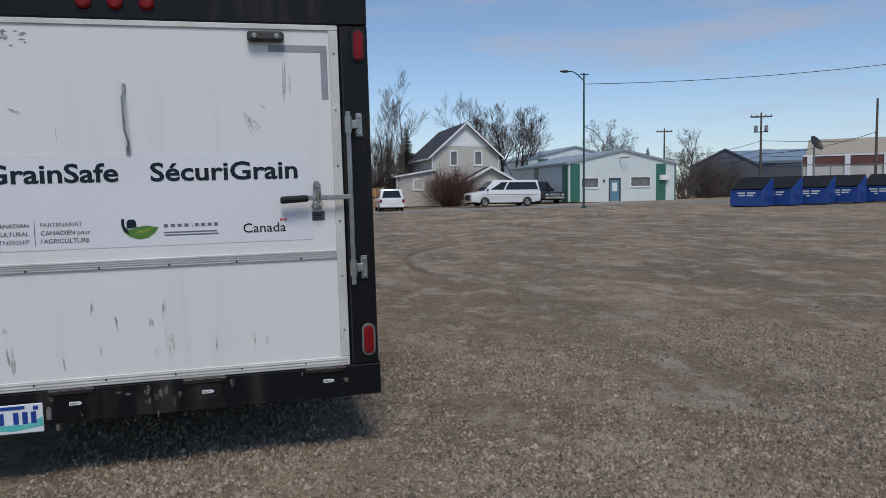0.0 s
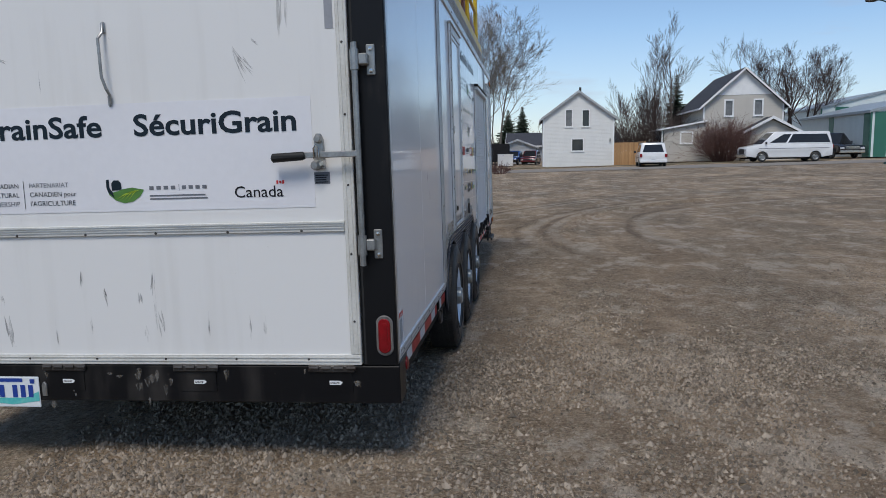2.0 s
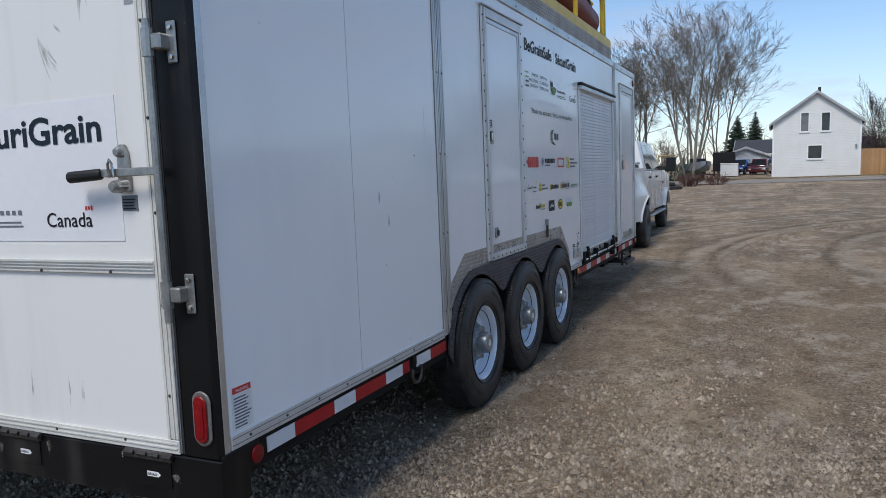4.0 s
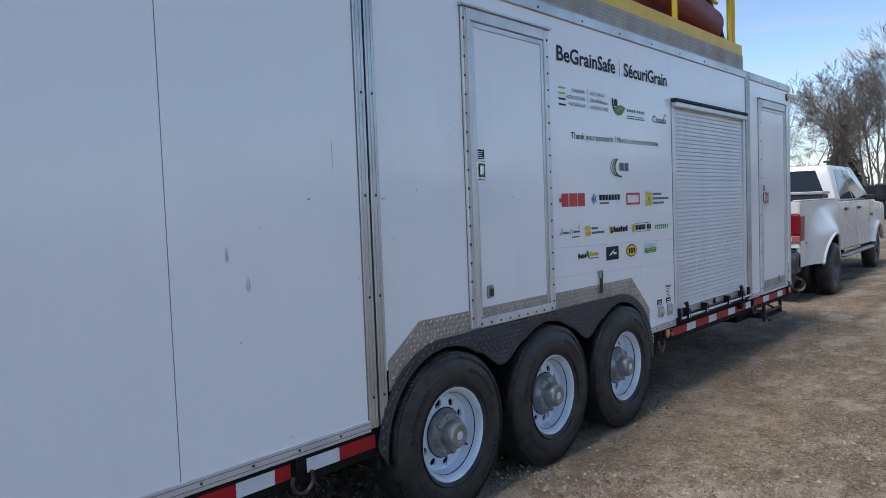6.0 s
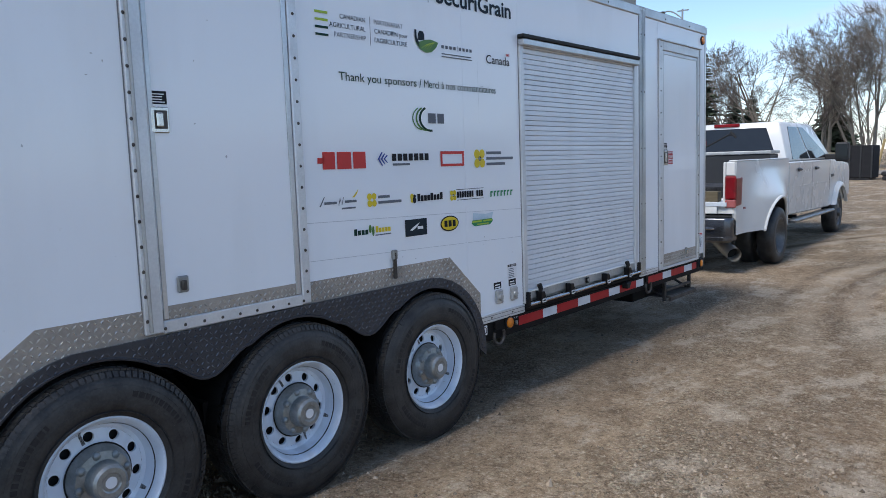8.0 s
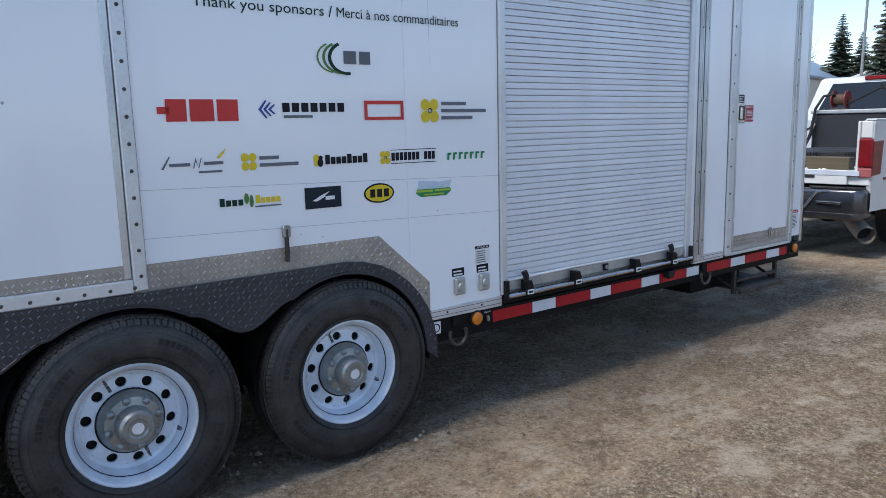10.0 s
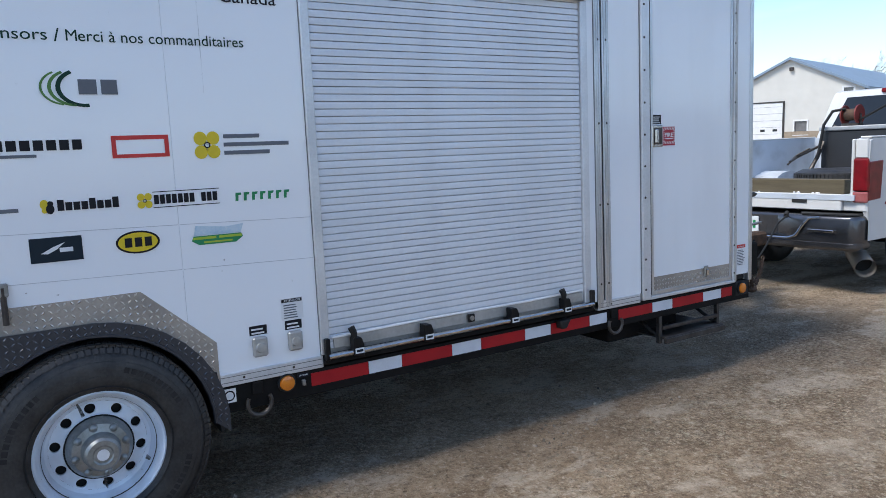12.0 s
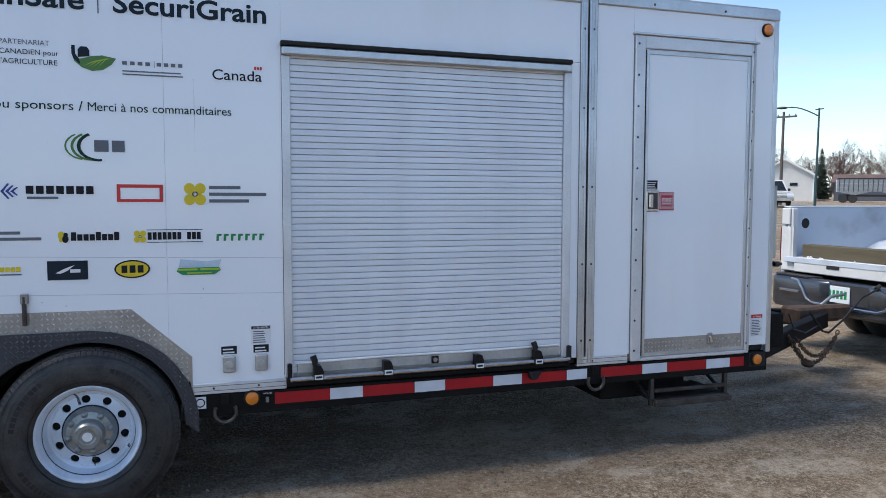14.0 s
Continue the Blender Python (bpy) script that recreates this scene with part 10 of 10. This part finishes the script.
bare_tree(gz(28.6, 80.5), 10.2, 12, "spreading bare tree behind the taupe house", stems=4, trunk=0.22, spread=0.6, up=0.10, twig=TWIG_DARK, bark=TWIG_DARK)
bare_tree(gz(14.4, 72.6), 11.2, 13, "slender bare tree beside the taupe house", trunk=0.14, spread=0.5, up=0.12)
bare_tree(gz(12.6, 73.5), 9.6, 14, "slender bare tree beside the taupe house", trunk=0.13, spread=0.35, kids=(4, 4, 6, 6))
bare_tree(gz(10.6, 71.5), 7.4, 15, "clump of dark bare saplings between the houses", stems=9, trunk=0.08, spread=0.4, depth=3, up=0.1, twig=TWIG_DARK, bark=TWIG_DARK)
bare_tree(gz(12.2, 70.0), 6.2, 16, "clump of dark bare saplings between the houses", stems=9, trunk=0.08, spread=0.5, depth=3, up=0.1, twig=TWIG_DARK, bark=TWIG_DARK)
bare_tree(gz(42.0, 84.0), 8.6, 17, stems=3, trunk=0.2, spread=0.7, label="rounded bare tree beyond the metal building")
bare_tree(gz(58.0, 90.0), 8.0, 18, stems=3, trunk=0.2, spread=0.7, label="rounded bare tree far beyond the sheds")
bare_tree(gz(-15.4, 61.7), 9.0, 80, "wide bare tree with crooked limbs beyond the pickup", stems=2, trunk=0.15, bark=BARK_PALE, spread=0.78, up=0.02, lean=0.2, depth=4, kids=(6, 7, 7, 5))
bare_tree(gz(-14.6, 68.2), 10.0, 81, "wide bare tree with crooked limbs beyond the pickup", stems=2, trunk=0.15, bark=BARK_PALE, spread=0.78, up=0.02, lean=0.2, depth=4, kids=(6, 7, 7, 5))
bare_tree(gz(-9.7, 71.4), 10.4, 83, "wide bare tree with crooked limbs beyond the pickup", stems=2, trunk=0.15, bark=BARK_PALE, spread=0.78, up=0.02, lean=0.2, depth=4, kids=(6, 7, 7, 5))
spruce(gz(15.2, 76.0), 8.4, 2.1, 21)
spruce(gz(-1.9, 96.0), 6.6, 2.4, 22)
spruce(gz(-0.2, 105.0), 7.5, 2.2, 23)
spruce(gz(-18.9, 73.5), 6.4, 2.0, 24)
spruce(gz(-21.2, 75.8), 7.0, 2.0, 25)
spruce(gz(-12.2, 73.0), 6.6, 2.6, 26)
spruce(gz(-19.2, 62.2), 10.6, 2.3, 27, "tall spruce rising beyond the parked pickup")
spruce(gz(-30.4, 79.2), 10.0, 2.6, 28)
spruce(gz(-28.6, 79.5), 8.2, 2.4, 29)
spruce(gz(-46.5, 71.0), 5.6, 1.4, 30)
spruce(gz(-48.5, 76.0), 6.4, 1.4, 31)
spruce(gz(-50.0, 81.0), 7.6, 1.5, 32)
spruce(gz(-45.0, 73.0), 5.2, 1.3, 33)
spruce(gz(-62.6, 76.4), 6.0, 1.1, 34)
spruce(gz(52.5, 92.0), 6.6, 1.5, 35)
for q, (x, y, hh) in enumerate(((-84.0, 88.5, 7.4), (-81.0, 92.0, 7.0), (-79.5, 95.0, 7.8), (-75.0, 96.5, 7.2), (-88.5, 84.0, 7.0), (-73.5, 100.5, 7.0))):
    bare_tree(gz(x, y), hh, 60 + q, "rounded bare tree with reddish twigs far across the street", stems=4, trunk=0.16, twig=TWIG_RED, spread=0.75, depth=3, kids=(7, 8, 8))
bush(gz(16.6, 63.4), 2.0, 3.2, 41, 260, label="dense rounded leafless bush before the taupe house")
bush(gz(43.4, 64.9), 2.2, 3.9, 42, 150, TWIG)
bush(gz(46.2, 66.0), 2.2, 3.5, 43, 130, TWIG)
bush(gz(40.6, 64.2), 1.2, 2.2, 48, 60, TWIG)
bush(gz(-2.3, 48.6), 1.2, 0.8, 44, 60)
bush(gz(-0.9, 49.4), 1.0, 0.7, 45, 40)
bush(gz(-4.6, 60.0), 1.6, 1.5, 46, 70, NEEDLE, "low dark green shrub under the trees")
bush(gz(9.2, 67.5), 1.8, 4.0, 47, 110, TWIG_DARK)
bush(gz(11.4, 67.2), 1.8, 4.2, 49, 120, TWIG_DARK)
for k in range(7):
    bare_tree(gz(-70 + 6.0 * k, 88 + (k * 7) % 5), 6.2 + (k * 5) % 3, 50 + k, "rounded reddish bare tree across the street", stems=4, trunk=0.16, spread=0.6, twig=TWIG_RED, depth=3, kids=(6, 7, 8))


def far_woods():
    """Distant belt of bare trees and bushes closing the view all around."""
    rr = np.random.RandomState(9)
    s = Shape()
    for k in range(620):
        a = rr.uniform(0, 2 * math.pi)
        d = rr.uniform(125, 190)
        x, y = d * math.sin(a), d * math.cos(a)
        h = rr.uniform(3.0, 7.5)
        z = ground_z(x, y) - 0.2
        for j in range(9):
            b = rr.uniform(0, 6.283)
            w = rr.uniform(0.4, 2.6)
            tip = (x + w * math.cos(b), y + w * math.sin(b), z + h * rr.uniform(0.6, 1.0))
            mid = (x + w * 0.3 * math.cos(b), y + w * 0.3 * math.sin(b), z + h * 0.4)
            for wv in (0.05,):
                s.tube([(x, y, z), mid, tip], [0.10, 0.06, 0.02], 3, caps=False)
            for q in range(5):
                c = rr.uniform(0, 6.283)
                e = rr.uniform(0.5, 1.6)
                f = rr.uniform(0.3, 1.0)
                p = [mid[i] + (tip[i] - mid[i]) * f for i in range(3)]
                s.tube([p, (p[0] + e * math.cos(c), p[1] + e * math.sin(c), p[2] + e * rr.uniform(0.2, 1.0))], [0.035, 0.015], 3, caps=False)
    me = bpy.data.meshes.new("far_woods")
    me.from_pydata(s.v, [], s.f)
    me.materials.append(TWIG)
    tagged(new("far_woods", me), "distant belt of bare grey-brown trees on the horizon", "woods", kind="stuff")


far_woods()
